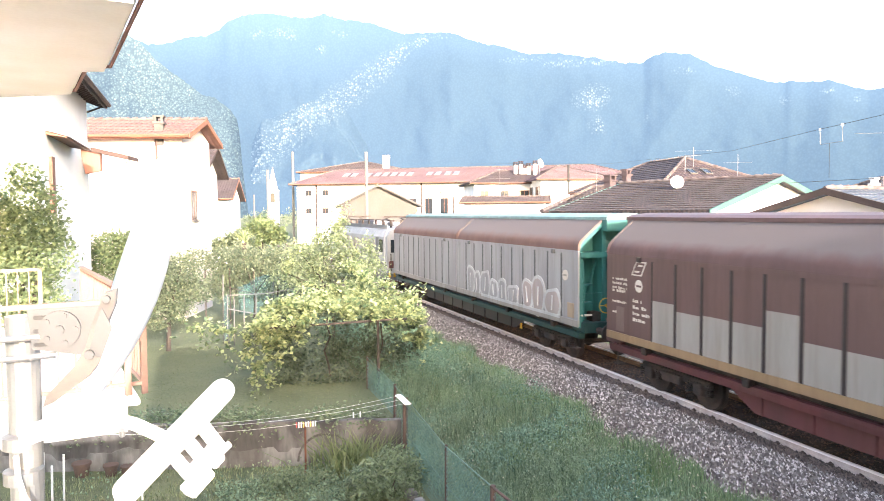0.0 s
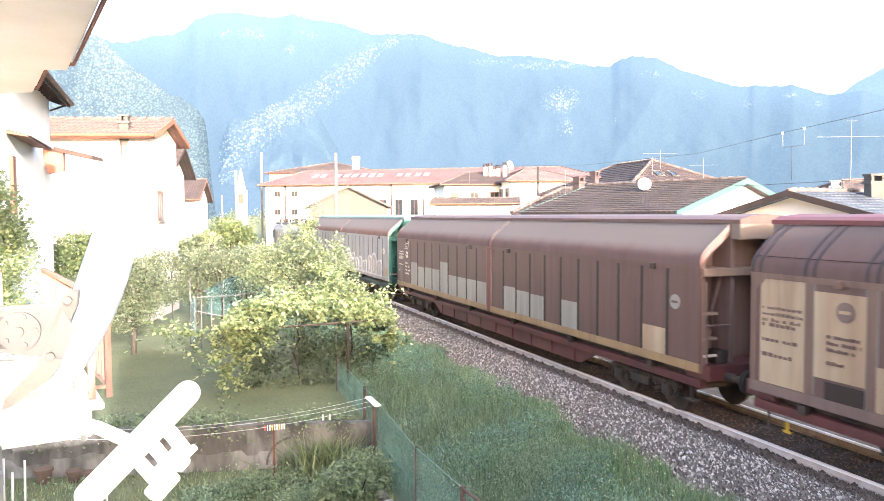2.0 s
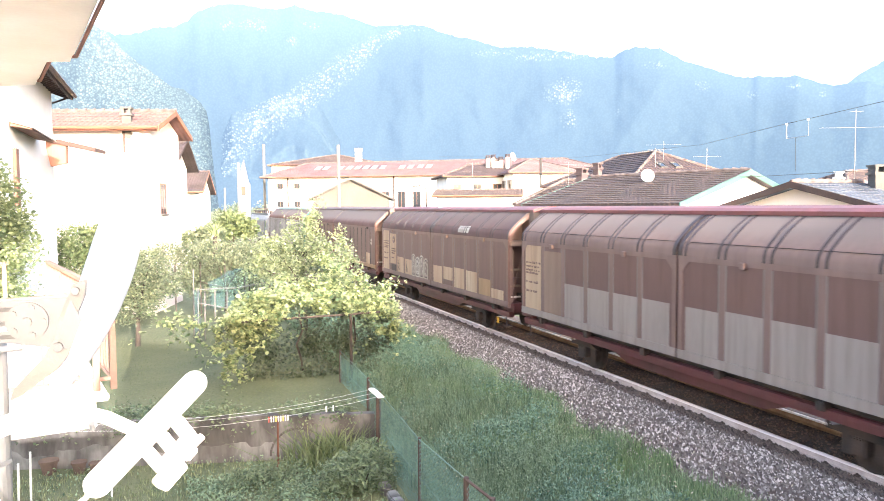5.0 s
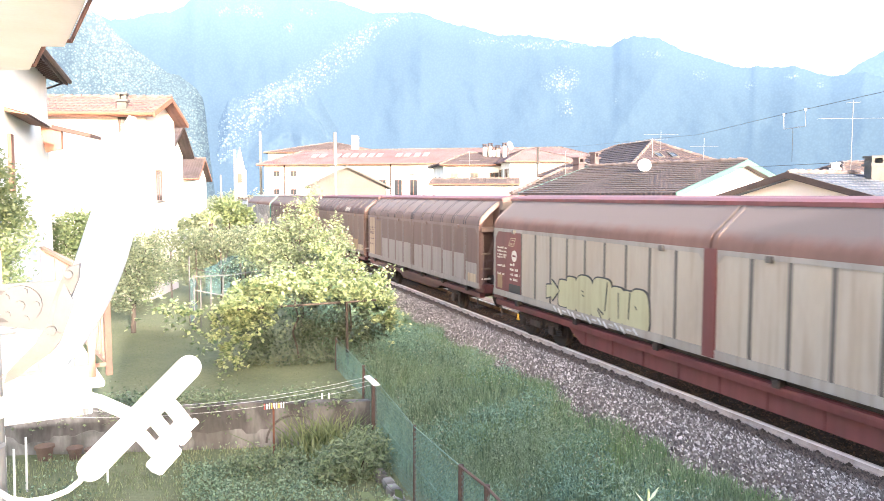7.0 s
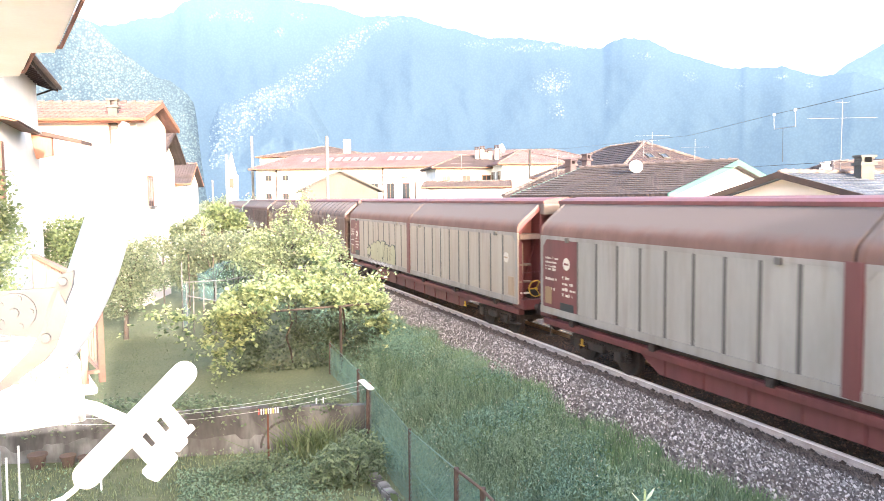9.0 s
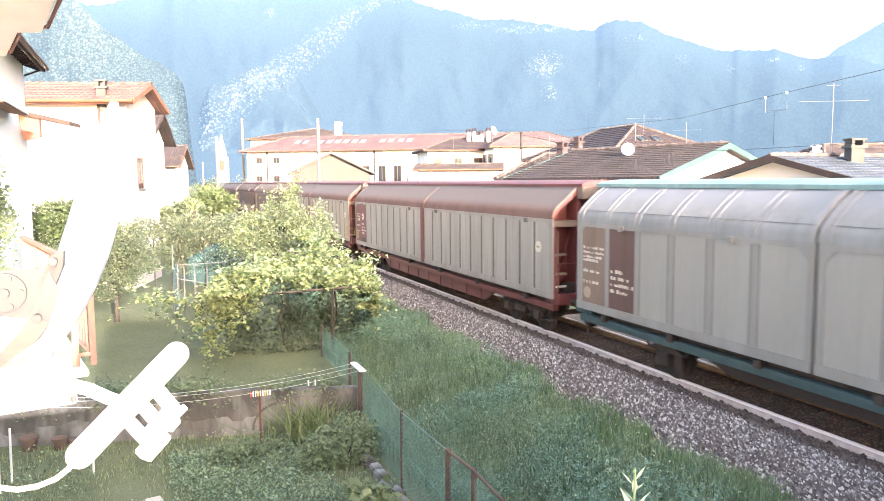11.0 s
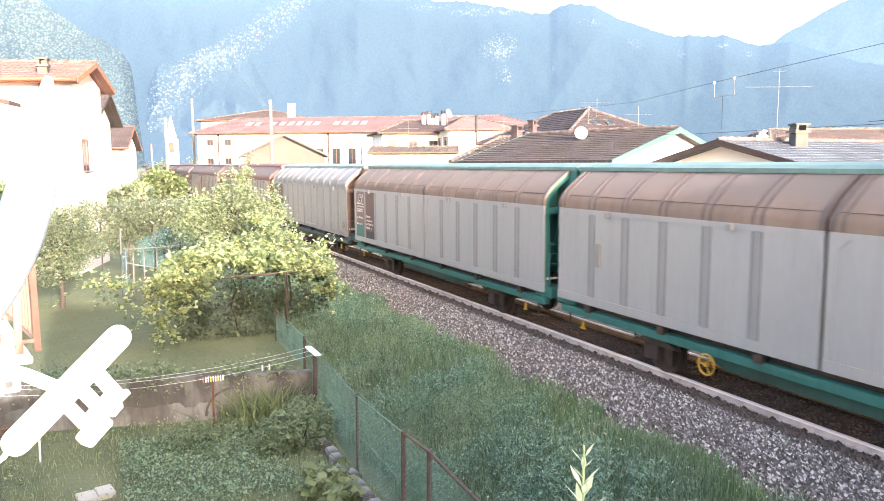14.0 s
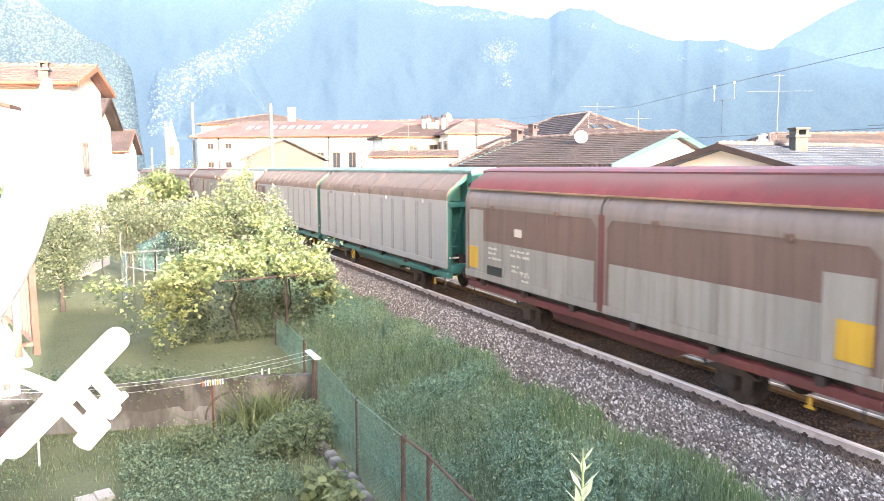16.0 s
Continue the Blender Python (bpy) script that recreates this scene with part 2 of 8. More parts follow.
M = {
    "ground": surface("earth_and_grass", (0.135, 0.15, 0.08), 0.3, 0.6, 14, 0.95, 0, 0.6, (0.10, 0.12, 0.062), relief=0.05),
    "ballast": surface("ballast_stone", (0.15, 0.122, 0.11), 0.4, 2.0, 28, 0.9, 0, 1.0, (0.11, 0.08, 0.068), relief=0.06),
    # rust brown, darkened to stand for the shade under the train
    "oily_ballast": surface("oily_ballast", (0.085, 0.054, 0.04), 0.4, 2.0, 26, 0.9, 0, 1.0, (0.04, 0.026, 0.02), relief=0.06),
    "block_grey": surface("grey_cement_blocks", (0.10, 0.095, 0.088), 0.2, 2.0, 20, 0.9, 0, 0.3),
    "rail": surface("rail_steel", (0.93, 0.86, 0.83), 0.06, 3, 40, 0.45, 0.1, 0.1, (0.84, 0.74, 0.7), (1, 0.1, 1)),
    "sleeper": surface("sleeper_wood", (0.055, 0.037, 0.029), 0.35, 3, 25, 0.9, 0, 0.6, (0.075, 0.05, 0.04)),
    "concrete": surface("stained_concrete", (0.19, 0.18, 0.174), 0.45, 1.6, 9, 0.9, 0, 0.5, (0.08, 0.075, 0.071), (1, 1, 0.35)),
    "plaster": surface("white_plaster", (0.80, 0.78, 0.75), 0.05, 0.5, 20, 0.9, 0, 0.1, (0.70, 0.68, 0.65)),
    "plaster_pink": surface("pale_pink_plaster", (0.80, 0.70, 0.64), 0.05, 0.5, 20, 0.9, 0, 0.1, (0.72, 0.62, 0.56)),
    "plaster_grey": surface("weathered_grey_plaster", (0.52, 0.49, 0.45), 0.1, 0.6, 20, 0.9, 0, 0.1, (0.40, 0.37, 0.33)),
    "roof_red": tile_roof("red_clay_tiles", (0.138, 0.09, 0.097), (0.095, 0.058, 0.064)),
    "roof_brown": tile_roof("brown_clay_tiles", (0.068, 0.05, 0.049), (0.045, 0.033, 0.033)),
    "roof_orange": tile_roof("orange_clay_tiles", (0.168, 0.09, 0.085), (0.135, 0.073, 0.068)),
    "roof_grey": tile_roof("grey_cement_tiles", (0.07, 0.087, 0.118), (0.03, 0.038, 0.054)),
    "mast_grey": surface("pale_concrete_mast", (0.15, 0.142, 0.132), 0.1, 2, 30, 0.85, 0, 0.1),
    "brick_pink": surface("faded_pink_render", (0.085, 0.06, 0.063), 0.15, 2, 20, 0.9, 0, 0.2),
    "zinc": surface("dull_zinc_plate", (0.06, 0.061, 0.063), 0.1, 30, 200, 0.5, 0.2, 0.0),
    "cream_metal": surface("cream_lacquered_bracket", (0.122, 0.11, 0.099), 0.08, 20, 150, 0.5, 0.0, 0.05),
    "timber_mid": surface("brown_stained_fascia", (0.085, 0.046, 0.036), 0.2, 2, 30, 0.75, 0, 0.3, (0.06, 0.034, 0.028), (1, 1, 0.2)),
    "timber_dark": surface("dark_stained_timber", (0.055, 0.033, 0.028), 0.2, 2, 30, 0.75, 0, 0.3, (0.04, 0.025, 0.022), (1, 1, 0.2)),
    "plaster_stained": surface("stained_ochre_plaster", (0.09, 0.086, 0.081), 0.15, 0.45, 8, 0.9, 0, 0.1, (0.085, 0.075, 0.066), (1, 1, 0.5)),
    "ridge_pale": surface("pale_mortared_ridge_tiles", (0.15, 0.122, 0.115), 0.5, 3.5, 7, 0.85, 0, 0.1, (0.06, 0.042, 0.038)),
    "roof_rosy": tile_roof("rosy_clay_tiles", (0.054, 0.038, 0.041), (0.036, 0.025, 0.028)),
    "timber": surface("brown_timber", (0.23, 0.10, 0.055), 0.2, 2, 30, 0.7, 0, 0.3, (0.15, 0.065, 0.04), (1, 1, 0.2)),
    "timber_rosy": surface("rosy_stained_boards", (0.33, 0.155, 0.115), 0.15, 2, 30, 0.75, 0, 0.2, (0.27, 0.12, 0.085), (1, 1, 0.2)),
    "timber_pale": surface("pale_soffit_boards", (0.90, 0.86, 0.79), 0.05, 1.2, 25, 0.8, 0, 0.1, (0.85, 0.79, 0.70)),
    "rail_brown": surface("brown_painted_iron", (0.26, 0.15, 0.11), 0.15, 3, 40, 0.5, 0.1, 0.1),
    "barge_green": surface("pale_green_paint", (0.052, 0.125, 0.105), 0.1, 2, 30, 0.6, 0, 0.1),
    "white_metal": surface("white_lacquered_metal", (0.88, 0.87, 0.85), 0.04, 4, 60, 0.35, 0.0, 0.03),
    "white_plastic": surface("white_plastic", (0.85, 0.85, 0.84), 0.03, 4, 60, 0.4, 0, 0.02),
    "galvanised": surface("galvanised_steel", (0.27, 0.27, 0.265), 0.1, 8, 50, 0.4, 0.6, 0.1),
    "rust": surface("rusty_iron", (0.22, 0.085, 0.05), 0.25, 5, 60, 0.85, 0.2, 0.4, (0.13, 0.05, 0.035)),
    "rust_dark": surface("dusty_rail_foot", (0.60, 0.50, 0.46), 0.2, 4, 40, 0.8, 0.1, 0.3, (0.42, 0.33, 0.3)),
    "rail_ochre": surface("ochre_rusty_rail_web", (0.40, 0.24, 0.14), 0.25, 4, 40, 0.85, 0.1, 0.3, (0.26, 0.14, 0.08)),
    "dark_iron": surface("oily_dark_iron", (0.034, 0.026, 0.022), 0.35, 3, 40, 0.75, 0.2, 0.3, (0.075, 0.046, 0.036)),
    "black": surface("black_rubber", (0.025, 0.025, 0.025), 0.2, 5, 40, 0.7, 0, 0.1),
    "glass": glass_mat("window_glass"),
    "net": surface("green_plastic_net", (0.09, 0.17, 0.15), 0.2, 2, 30, 0.6, 0, 0.0, (0.14, 0.27, 0.23)),
    "terracotta": surface("terracotta", (0.15, 0.10, 0.08), 0.15, 4, 40, 0.85, 0, 0.2),
    "bark": surface("bark", (0.075, 0.058, 0.045), 0.3, 3, 30, 0.95, 0, 0.8, (0.045, 0.035, 0.028), (1, 1, 0.3)),
    "vine": foliage("vine_leaves", (0.09, 0.14, 0.065), (0.46, 0.49, 0.25), 0.45, 0.38),
    "tree": foliage("fruit_tree_leaves", (0.085, 0.12, 0.053), (0.225, 0.265, 0.125), 0.45, 0.3),
    "tree_grey": foliage("plum_leaves", (0.10, 0.135, 0.07), (0.28, 0.315, 0.18), 0.45, 0.3),
    "tree_pale": foliage("young_plum_leaves", (0.17, 0.21, 0.10), (0.38, 0.41, 0.22), 0.45, 0.35),
    "hedge": foliage("hedge_leaves", (0.075, 0.105, 0.062), (0.25, 0.275, 0.17), 0.45, 0.3),
    "conifer": foliage("cypress_sprays", (0.14, 0.19, 0.09), (0.36, 0.40, 0.20), 0.6, 0.3),
    "grass": foliage("long_grass", (0.05, 0.09, 0.053), (0.255, 0.342, 0.214), 0.75, 0.3),
    "grass_pale": foliage("yellow_grass", (0.085, 0.15, 0.068), (0.215, 0.305, 0.145), 0.7, 0.3),
    "turf": foliage("mown_turf_blades", (0.09, 0.12, 0.06), (0.195, 0.22, 0.12), 0.95, 0.25),
    "lawn": foliage("lawn_blades", (0.12, 0.155, 0.08), (0.34, 0.37, 0.21), 0.9, 0.3),
    # dark leaf colour stands for the shade under the vine's canopy
    "vine_shade": foliage("leaves_darkened_as_shade", (0.045, 0.07, 0.04), (0.145, 0.175, 0.105), 0.45, 0.2),
    "weed": foliage("dark_weeds", (0.036, 0.082, 0.056), (0.24, 0.38, 0.268), 0.5, 0.25),
    "grass_mid": foliage("fresh_green_grass", (0.066, 0.118, 0.06), (0.285, 0.386, 0.224), 0.7, 0.3),
    "weed_pale": foliage("paler_weeds", (0.062, 0.108, 0.065), (0.31, 0.41, 0.266), 0.5, 0.3),
    "seed": foliage("seed_heads", (0.35, 0.33, 0.22), (0.6, 0.58, 0.45), 0.8, 0.2),
    "bush": foliage("garden_bush_leaves", (0.08, 0.12, 0.065), (0.225, 0.28, 0.155), 0.4, 0.25),
    "silver": foliage("pale_sage_leaves", (0.45, 0.50, 0.33), (0.62, 0.66, 0.45), 0.5, 0.3),
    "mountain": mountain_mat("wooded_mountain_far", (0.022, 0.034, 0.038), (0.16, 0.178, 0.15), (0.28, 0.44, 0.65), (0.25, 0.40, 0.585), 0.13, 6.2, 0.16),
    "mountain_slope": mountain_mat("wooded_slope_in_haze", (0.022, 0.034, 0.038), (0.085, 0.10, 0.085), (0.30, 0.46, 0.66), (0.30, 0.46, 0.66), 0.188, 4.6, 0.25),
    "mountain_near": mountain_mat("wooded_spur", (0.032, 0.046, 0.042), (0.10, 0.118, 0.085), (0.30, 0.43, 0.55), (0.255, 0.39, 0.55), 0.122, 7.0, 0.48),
}


# ---- builders ----
def part(name, bm, material, parent=None, label=""):
    """One mesh object from a bmesh, under a thing or a part."""
    me = bpy.data.meshes.new(name)
    bm.to_mesh(me)
    bm.free()
    me.materials.append(M[material] if isinstance(material, str) else material)
    ob = new(name, me)
    ob.parent = parent
    return tagged(ob, label)


def piece(name, ob, parent, m):
    """Another object on ob's mesh, under parent."""
    o = new(name, ob.data)
    o.parent, o.matrix_basis = parent, m
    return o


def thing(name, label, category, at=(0, 0, 0), turn=0.0, group="", kind=""):
    ob = new(name)
    ob.empty_display_size = 0.2
    ob.matrix_basis = pose(*at, 0, 0, turn)
    return tagged(ob, label, category, group, kind)


def box(bm, lo, hi, m=None):
    """An axis-aligned block from corner to corner, moved by m."""
    c = [(lo[i] + hi[i]) / 2 for i in range(3)]
    s = [abs(hi[i] - lo[i]) for i in range(3)]
    mat = Matrix.Translation(c) @ Matrix.Diagonal((*s, 1))
    return bmesh.ops.create_cube(bm, size=1, matrix=m @ mat if m else mat)["verts"]


def boxes(*blocks, bevel=0.0):
    bm = bmesh.new()
    for lo, hi in blocks:
        box(bm, lo, hi)
    if bevel:
        bmesh.ops.bevel(bm, geom=bm.edges[:], offset=bevel, segments=2, affect="EDGES")
    return bm


def rod(bm, a, b, r, seg=8, r2=None):
    """A round bar from a to b."""
    a, b = Vector(a), Vector(b)
    m = Matrix.Translation((a + b) / 2) @ (b - a).to_track_quat("Z", "Y").to_matrix().to_4x4()
    bmesh.ops.create_cone(bm, cap_ends=True, segments=seg, radius1=r, radius2=r if r2 is None else r2, depth=(b - a).length, matrix=m)
    return bm


def rods(*bars, seg=8):
    bm = bmesh.new()
    for a, b, r in bars:
        rod(bm, a, b, r, seg)
    return bm


def prism(profile, y0, y1, close=True):
    """A profile of (x, z) points pulled from y0 to y1."""
    bm = bmesh.new()
    p = [bm.verts.new((x, y0, z)) for x, z in profile]
    q = [bm.verts.new((x, y1, z)) for x, z in profile]
    n = len(profile)
    for i in range(n if close else n - 1):
        j = (i + 1) % n
        bm.faces.new((p[i], p[j], q[j], q[i]))
    if close:
        bm.faces.new(p[::-1])
        bm.faces.new(q)
    bmesh.ops.recalc_face_normals(bm, faces=bm.faces[:])
    return bm


def rounded(bm, limit=0.6):
    """Smooth shading over gentle bends, crisp over sharp ones."""
    for f in bm.faces:
        f.smooth = True
    for e in bm.edges:
        e.smooth = e.calc_face_angle(0.0) < limit
    return bm


def band(outline, t):
    """An open (x, z) outline made into a closed one of thickness t, towards its inside (x = 0, low z)."""
    inner = []
    for i, (x, z) in enumerate(outline):
        a, b = outline[max(0, i - 1)], outline[min(len(outline) - 1, i + 1)]
        d = Vector((b[0] - a[0], b[1] - a[1])).normalized()
        inner.append((x + d.y * t, z - d.x * t))
    return list(outline) + inner[::-1]


def tube_along(points, r, seg=6):
    """A round wire through the points, one connected tube."""
    bm = bmesh.new()
    pts = [Vector(p) for p in points]
    prev = None
    for i, p in enumerate(pts):
        d = (pts[min(i + 1, len(pts) - 1)] - pts[max(i - 1, 0)]).normalized()
        q = d.to_track_quat("Z", "Y").to_matrix()
        row = [bm.verts.new(p + q @ Vector((r * math.cos(k * 2 * math.pi / seg), r * math.sin(k * 2 * math.pi / seg), 0))) for k in range(seg)]
        if prev:
            for k in range(seg):
                bm.faces.new((prev[k], prev[(k + 1) % seg], row[(k + 1) % seg], row[k]))
        else:
            bm.faces.new(row[::-1])
        prev = row
    bm.faces.new(prev)
    return bm


def mesh_from(name, verts, faces, material, parent=None, label=""):
    me = bpy.data.meshes.new(name)
    me.from_pydata(verts if isinstance(verts, list) else verts.tolist(), [], faces if isinstance(faces, list) else faces.tolist())
    me.materials.append(M[material] if isinstance(material, str) else material)
    ob = new(name, me)
    ob.parent = parent
    return tagged(ob, label)


def leaf_mesh(name, centres, size, material, parent=None, label="", up=0.5, rng=None, fold=0.25, aspect=0.8):
    """Many small folded leaves, one island each, at the given centres."""
    rng = rng or np.random.default_rng(3)
    c = np.asarray(centres, float)
    n = len(c)
    nor = rng.normal(size=(n, 3))
    nor[:, 2] = np.abs(nor[:, 2]) + up
    nor /= np.linalg.norm(nor, axis=1, keepdims=True)
    t = np.cross(nor, rng.normal(size=(n, 3)))
    t /= np.linalg.norm(t, axis=1, keepdims=True)
    b = np.cross(nor, t)
    s = size * rng.uniform(0.6, 1.35, (n, 1))
    w = s * aspect * 0.5
    drop = nor * s * fold
    v = np.stack([c - t * s * 0.5, c + b * w - drop * 0.5 - t * s * 0.08, c + t * s * 0.55 - drop, c - b * w - drop * 0.5 - t * s * 0.08], 1).reshape(-1, 3)
    k = np.arange(n)[:, None] * 4
    f = np.concatenate([k + [0, 1, 2], k + [0, 2, 3]])
    return mesh_from(name, v, f, material, parent, label)


def blade_mesh(name, roots, height, width, material, parent=None, label="", lean=0.35, rng=None):
    """Grass blades: each a bent strip of three triangles."""
    rng = rng or np.random.default_rng(5)
    c = np.asarray(roots, float)
    n = len(c)
    a = rng.uniform(0, 2 * np.pi, n)
    side = np.stack([np.cos(a), np.sin(a), 0 * a], 1)
    a2 = rng.uniform(0, 2 * np.pi, n)
    ln = np.stack([np.cos(a2), np.sin(a2), 0 * a2], 1) * rng.uniform(0, lean * 2, (n, 1))
    h = (height * rng.uniform(0.45, 1.25, n))[:, None]
    w = (width * rng.uniform(0.6, 1.3, n))[:, None]
    z = np.array([0, 0, 1.0])
    mid = c + z * h * 0.55 + ln * h * 0.3
    tip = c + z * h + ln * h
    v = np.stack([c - side * w / 2, c + side * w / 2, mid - side * w * 0.4, mid + side * w * 0.4, tip], 1).reshape(-1, 3)
    k = np.arange(n)[:, None] * 5
    f = np.concatenate([k + [0, 1, 3], k + [0, 3, 2], k + [2, 3, 4]])
    return mesh_from(name, v, f, material, parent, label)


def clump_points(rng, blobs, n, shell=0.55):
    """n points in a set of ellipsoid clumps (x, y, z, rx, ry, rz), thicker towards their skins."""
    w = np.array([b[3] * b[4] * b[5] for b in blobs]) ** 0.67
    pick = rng.choice(len(blobs), n, p=w / w.sum())
    B = np.array(blobs)[pick]
    d = rng.normal(size=(n, 3))
    d /= np.linalg.norm(d, axis=1, keepdims=True)
    r = shell + (1 - shell) * rng.random((n, 1)) + rng.normal(0, 0.13, (n, 1))
    return B[:, :3] + d * r * B[:, 3:6]


def tree(name, label, at, blobs, n, leaf, material, trunk_r=0.09, group="", limbs=6, seed=1, category="tree"):
    """A tapered trunk with limbs into the clumps, and a crown of leaves. Blobs are in the tree's space."""
    rng = np.random.default_rng(seed)
    t = thing(name, label, category, at, 0, group)
    bm = bmesh.new()
    top = max(b[2] for b in blobs)
    fork = (0.05, 0.03, top * 0.42)
    rod(bm, (0, 0, -0.1), fork, trunk_r, 9, trunk_r * 0.7)
    for b in sorted(blobs, key=lambda q: -q[3])[:limbs]:
        mid = ((fork[0] + b[0]) / 2, (fork[1] + b[1]) / 2, (fork[2] + b[2]) / 2 + 0.12)
        rod(bm, fork, mid, trunk_r * 0.5, 7, trunk_r * 0.36)
        rod(bm, mid, b[:3], trunk_r * 0.36, 6, trunk_r * 0.12)
    part("trunk", bm, "bark", t)
    leaf_mesh("crown", clump_points(rng, blobs, n), leaf, material, t, rng=rng)
    return t


# ---- ground, railway bed ----
def wall_y(x):
    return 16.1 + (4.2 - x) * 0.264


def ground_z(x, y):
    und = 0.05 * noise.noise((x * 0.35, y * 0.35, 0.0)) + 0.02 * noise.noise((x * 1.3, y * 1.3, 4.0))
    upper = y > wall_y(x) + 0.12
    if x < 4.45:
        z = (-0.42 if upper else -1.4)
        if -30 < x and y < 90:
            z += und
        return z
    if x < 8.7:
        k = min(1.0, (x - 4.45) / 4.1)
        k = k * k * (3 - 2 * k)
        foot = -1.4 + 0.9 * min(1.0, max(0.0, (y - 15.5) / 4.0))
        return foot + (-0.5 - foot) * k + und * 1.6
    return -0.55


def axis(*spans):
    out = []
    for a, b, step in spans:
        out += list(np.arange(a, b - 1e-6, step))
    return out + [spans[-1][1]]


def build_ground():
    xs = axis((-4500, -300, 600), (-300, -40, 40), (-40, -8, 4), (-8, 4, 0.5), (4, 4.9, 0.15), (4.9, 9, 0.3), (9, 40, 8), (40, 300, 40), (300, 4500, 600))
    ys = axis((-4500, -300, 600), (-300, -20, 40), (-20, 2, 2), (2, 15, 0.4), (15, 19.6, 0.12), (19.6, 40, 0.7), (40, 100, 5), (100, 300, 40), (300, 4500, 600))
    v = [(x, y, ground_z(x, y)) for y in ys for x in xs]
    w = len(xs)
    f = [(j * w + i, j * w + i + 1, (j + 1) * w + i + 1, (j + 1) * w + i) for j in range(len(ys) - 1) for i in range(w - 1)]
    return tagged(mesh_from("ground", v, f, "ground"), "rough grass and garden earth beside a railway", "ground", kind="structure")


TRACK_X = 11.15


def stones(rng, n, x0, x1, y0, y1, z, dens):
    """Rusty stones lying between the rails, some over the sleepers."""
    c = np.stack([rng.uniform(x0, x1, n), y0 + (y1 - y0) * rng.random(n) ** dens, np.full(n, z)], 1)
    o = np.array([[1, 0, 0], [0, 1, 0], [-1, 0, 0], [0, -1, 0], [0, 0, 0.9]], float)
    v = c[:, None] + o[None] * rng.uniform(0.015, 0.036, (n, 1, 1)) * rng.uniform(0.6, 1.3, (n, 5, 1))
    k = np.arange(n)[:, None] * 5
    f = np.concatenate([k + list(t) for t in ((0, 1, 4), (1, 2, 4), (2, 3, 4), (3, 0, 4))])
    tagged(mesh_from("rusty_stones", v.reshape(-1, 3), f, foliage("rusty_ballast_pieces", (0.05, 0.032, 0.024), (0.21, 0.125, 0.085), 0.85, 0.0)), "rust-brown ballast stones between the rails", "ballast stones", kind="stuff")


def build_track():
    bed = part("ballast_bed", prism([(8.3, -0.56), (9.1, -0.24), (9.55, -0.16), (10.29, -0.15), (10.34, -0.21), (11.96, -0.21), (12.01, -0.15), (12.75, -0.16), (13.2, -0.24), (14.0, -0.56)], -60, 320), "ballast")
    tagged(bed, "bed of grey and reddish crushed stone ballast", "railway ballast", kind="structure")
    # dark strip between the rails: the train's shade is put into its colour
    o = part("ballast_between_rails", prism([(10.36, -0.175), (11.94, -0.175), (11.94, -0.23), (10.36, -0.23)], -60, 320), "oily_ballast")
    tagged(o, "rust-brown ballast between the rails, darkened as shade under the train", "railway ballast", kind="structure")
    rng = np.random.default_rng(11)
    n = 66000
    x = 8.15 + 2.15 * rng.random(n) ** 0.85
    y = 3 + 47 * rng.random(n) ** 1.35
    z = np.interp(x, [8.15, 8.3, 9.1, 9.55, 10.3], [-0.56, -0.55, -0.24, -0.155, -0.145])
    o = np.array([[1, 0, 0], [-1, 0, 0], [0, 1, 0], [0, -1, 0], [0, 0, 1], [0, 0, -1]], float)
    s = rng.uniform(0.015, 0.037, (n, 1, 1)) * rng.uniform(0.6, 1.2, (n, 1, 3))
    v = o[None] * s + rng.normal(0, 0.006, (n, 6, 3))
    ang = rng.uniform(0, 6.28, n)
    c, sn = np.cos(ang)[:, None], np.sin(ang)[:, None]
    vx, vy = v[:, :, 0] * c - v[:, :, 1] * sn, v[:, :, 0] * sn + v[:, :, 1] * c
    v = np.stack([vx, vy + v[:, :, 2] * 0.4, v[:, :, 2]], 2) + np.stack([x, y, z + 0.012], 1)[:, None]
    keep = x < 9.86 + 0.16 * rng.random(n)
    tri = [(0, 2, 4), (2, 1, 4), (1, 3, 4), (3, 0, 4), (2, 0, 5), (1, 2, 5), (3, 1, 5), (0, 3, 5)]
    for name, pick, mat, label in (("ballast_stones", keep, stone_material(), "loose grey, white and reddish ballast stones"), ("oily_stones", ~keep, foliage("oily_ballast_pieces", (0.035, 0.024, 0.02), (0.17, 0.125, 0.105), 0.8, 0.0), "dark oily ballast stones along the rail")):
        w = v[pick]
        k = np.arange(len(w))[:, None] * 6
        tagged(mesh_from(name, w.reshape(-1, 3), np.concatenate([k + list(t) for t in tri]), mat), label, "ballast stones", kind="stuff")
    stones(rng, 9000, 10.46, 11.84, 3, 34, -0.165, 1.6)
    track = thing("railway_track", "single railway track with pale rails on dark sleepers", "railway track", (TRACK_X, 0, 0), kind="structure")
    prof = [(-0.07, -0.16), (0.07, -0.16), (0.07, -0.145), (0.015, -0.12), (0.012, -0.045), (0.036, -0.035), (0.036, -0.004), (0.028, 0.0), (-0.028, 0.0), (-0.036, -0.004), (-0.036, -0.035), (-0.012, -0.045), (-0.015, -0.12), (-0.07, -0.145)]
    head = [(x, z) for x, z in prof if z > -0.04]
    web = [(x, z) for x, z in prof if z < -0.04]
    for x0 in (-0.7535, 0.7535):
        r = part("rail", prism([(x0 + x, z) for x, z in head], -60, 300), "rail", track)
        part("rail_web", prism([(x0 + x, z) for x, z in web], -60, 300), "rust_dark" if x0 < 0 else "rail_ochre", r)
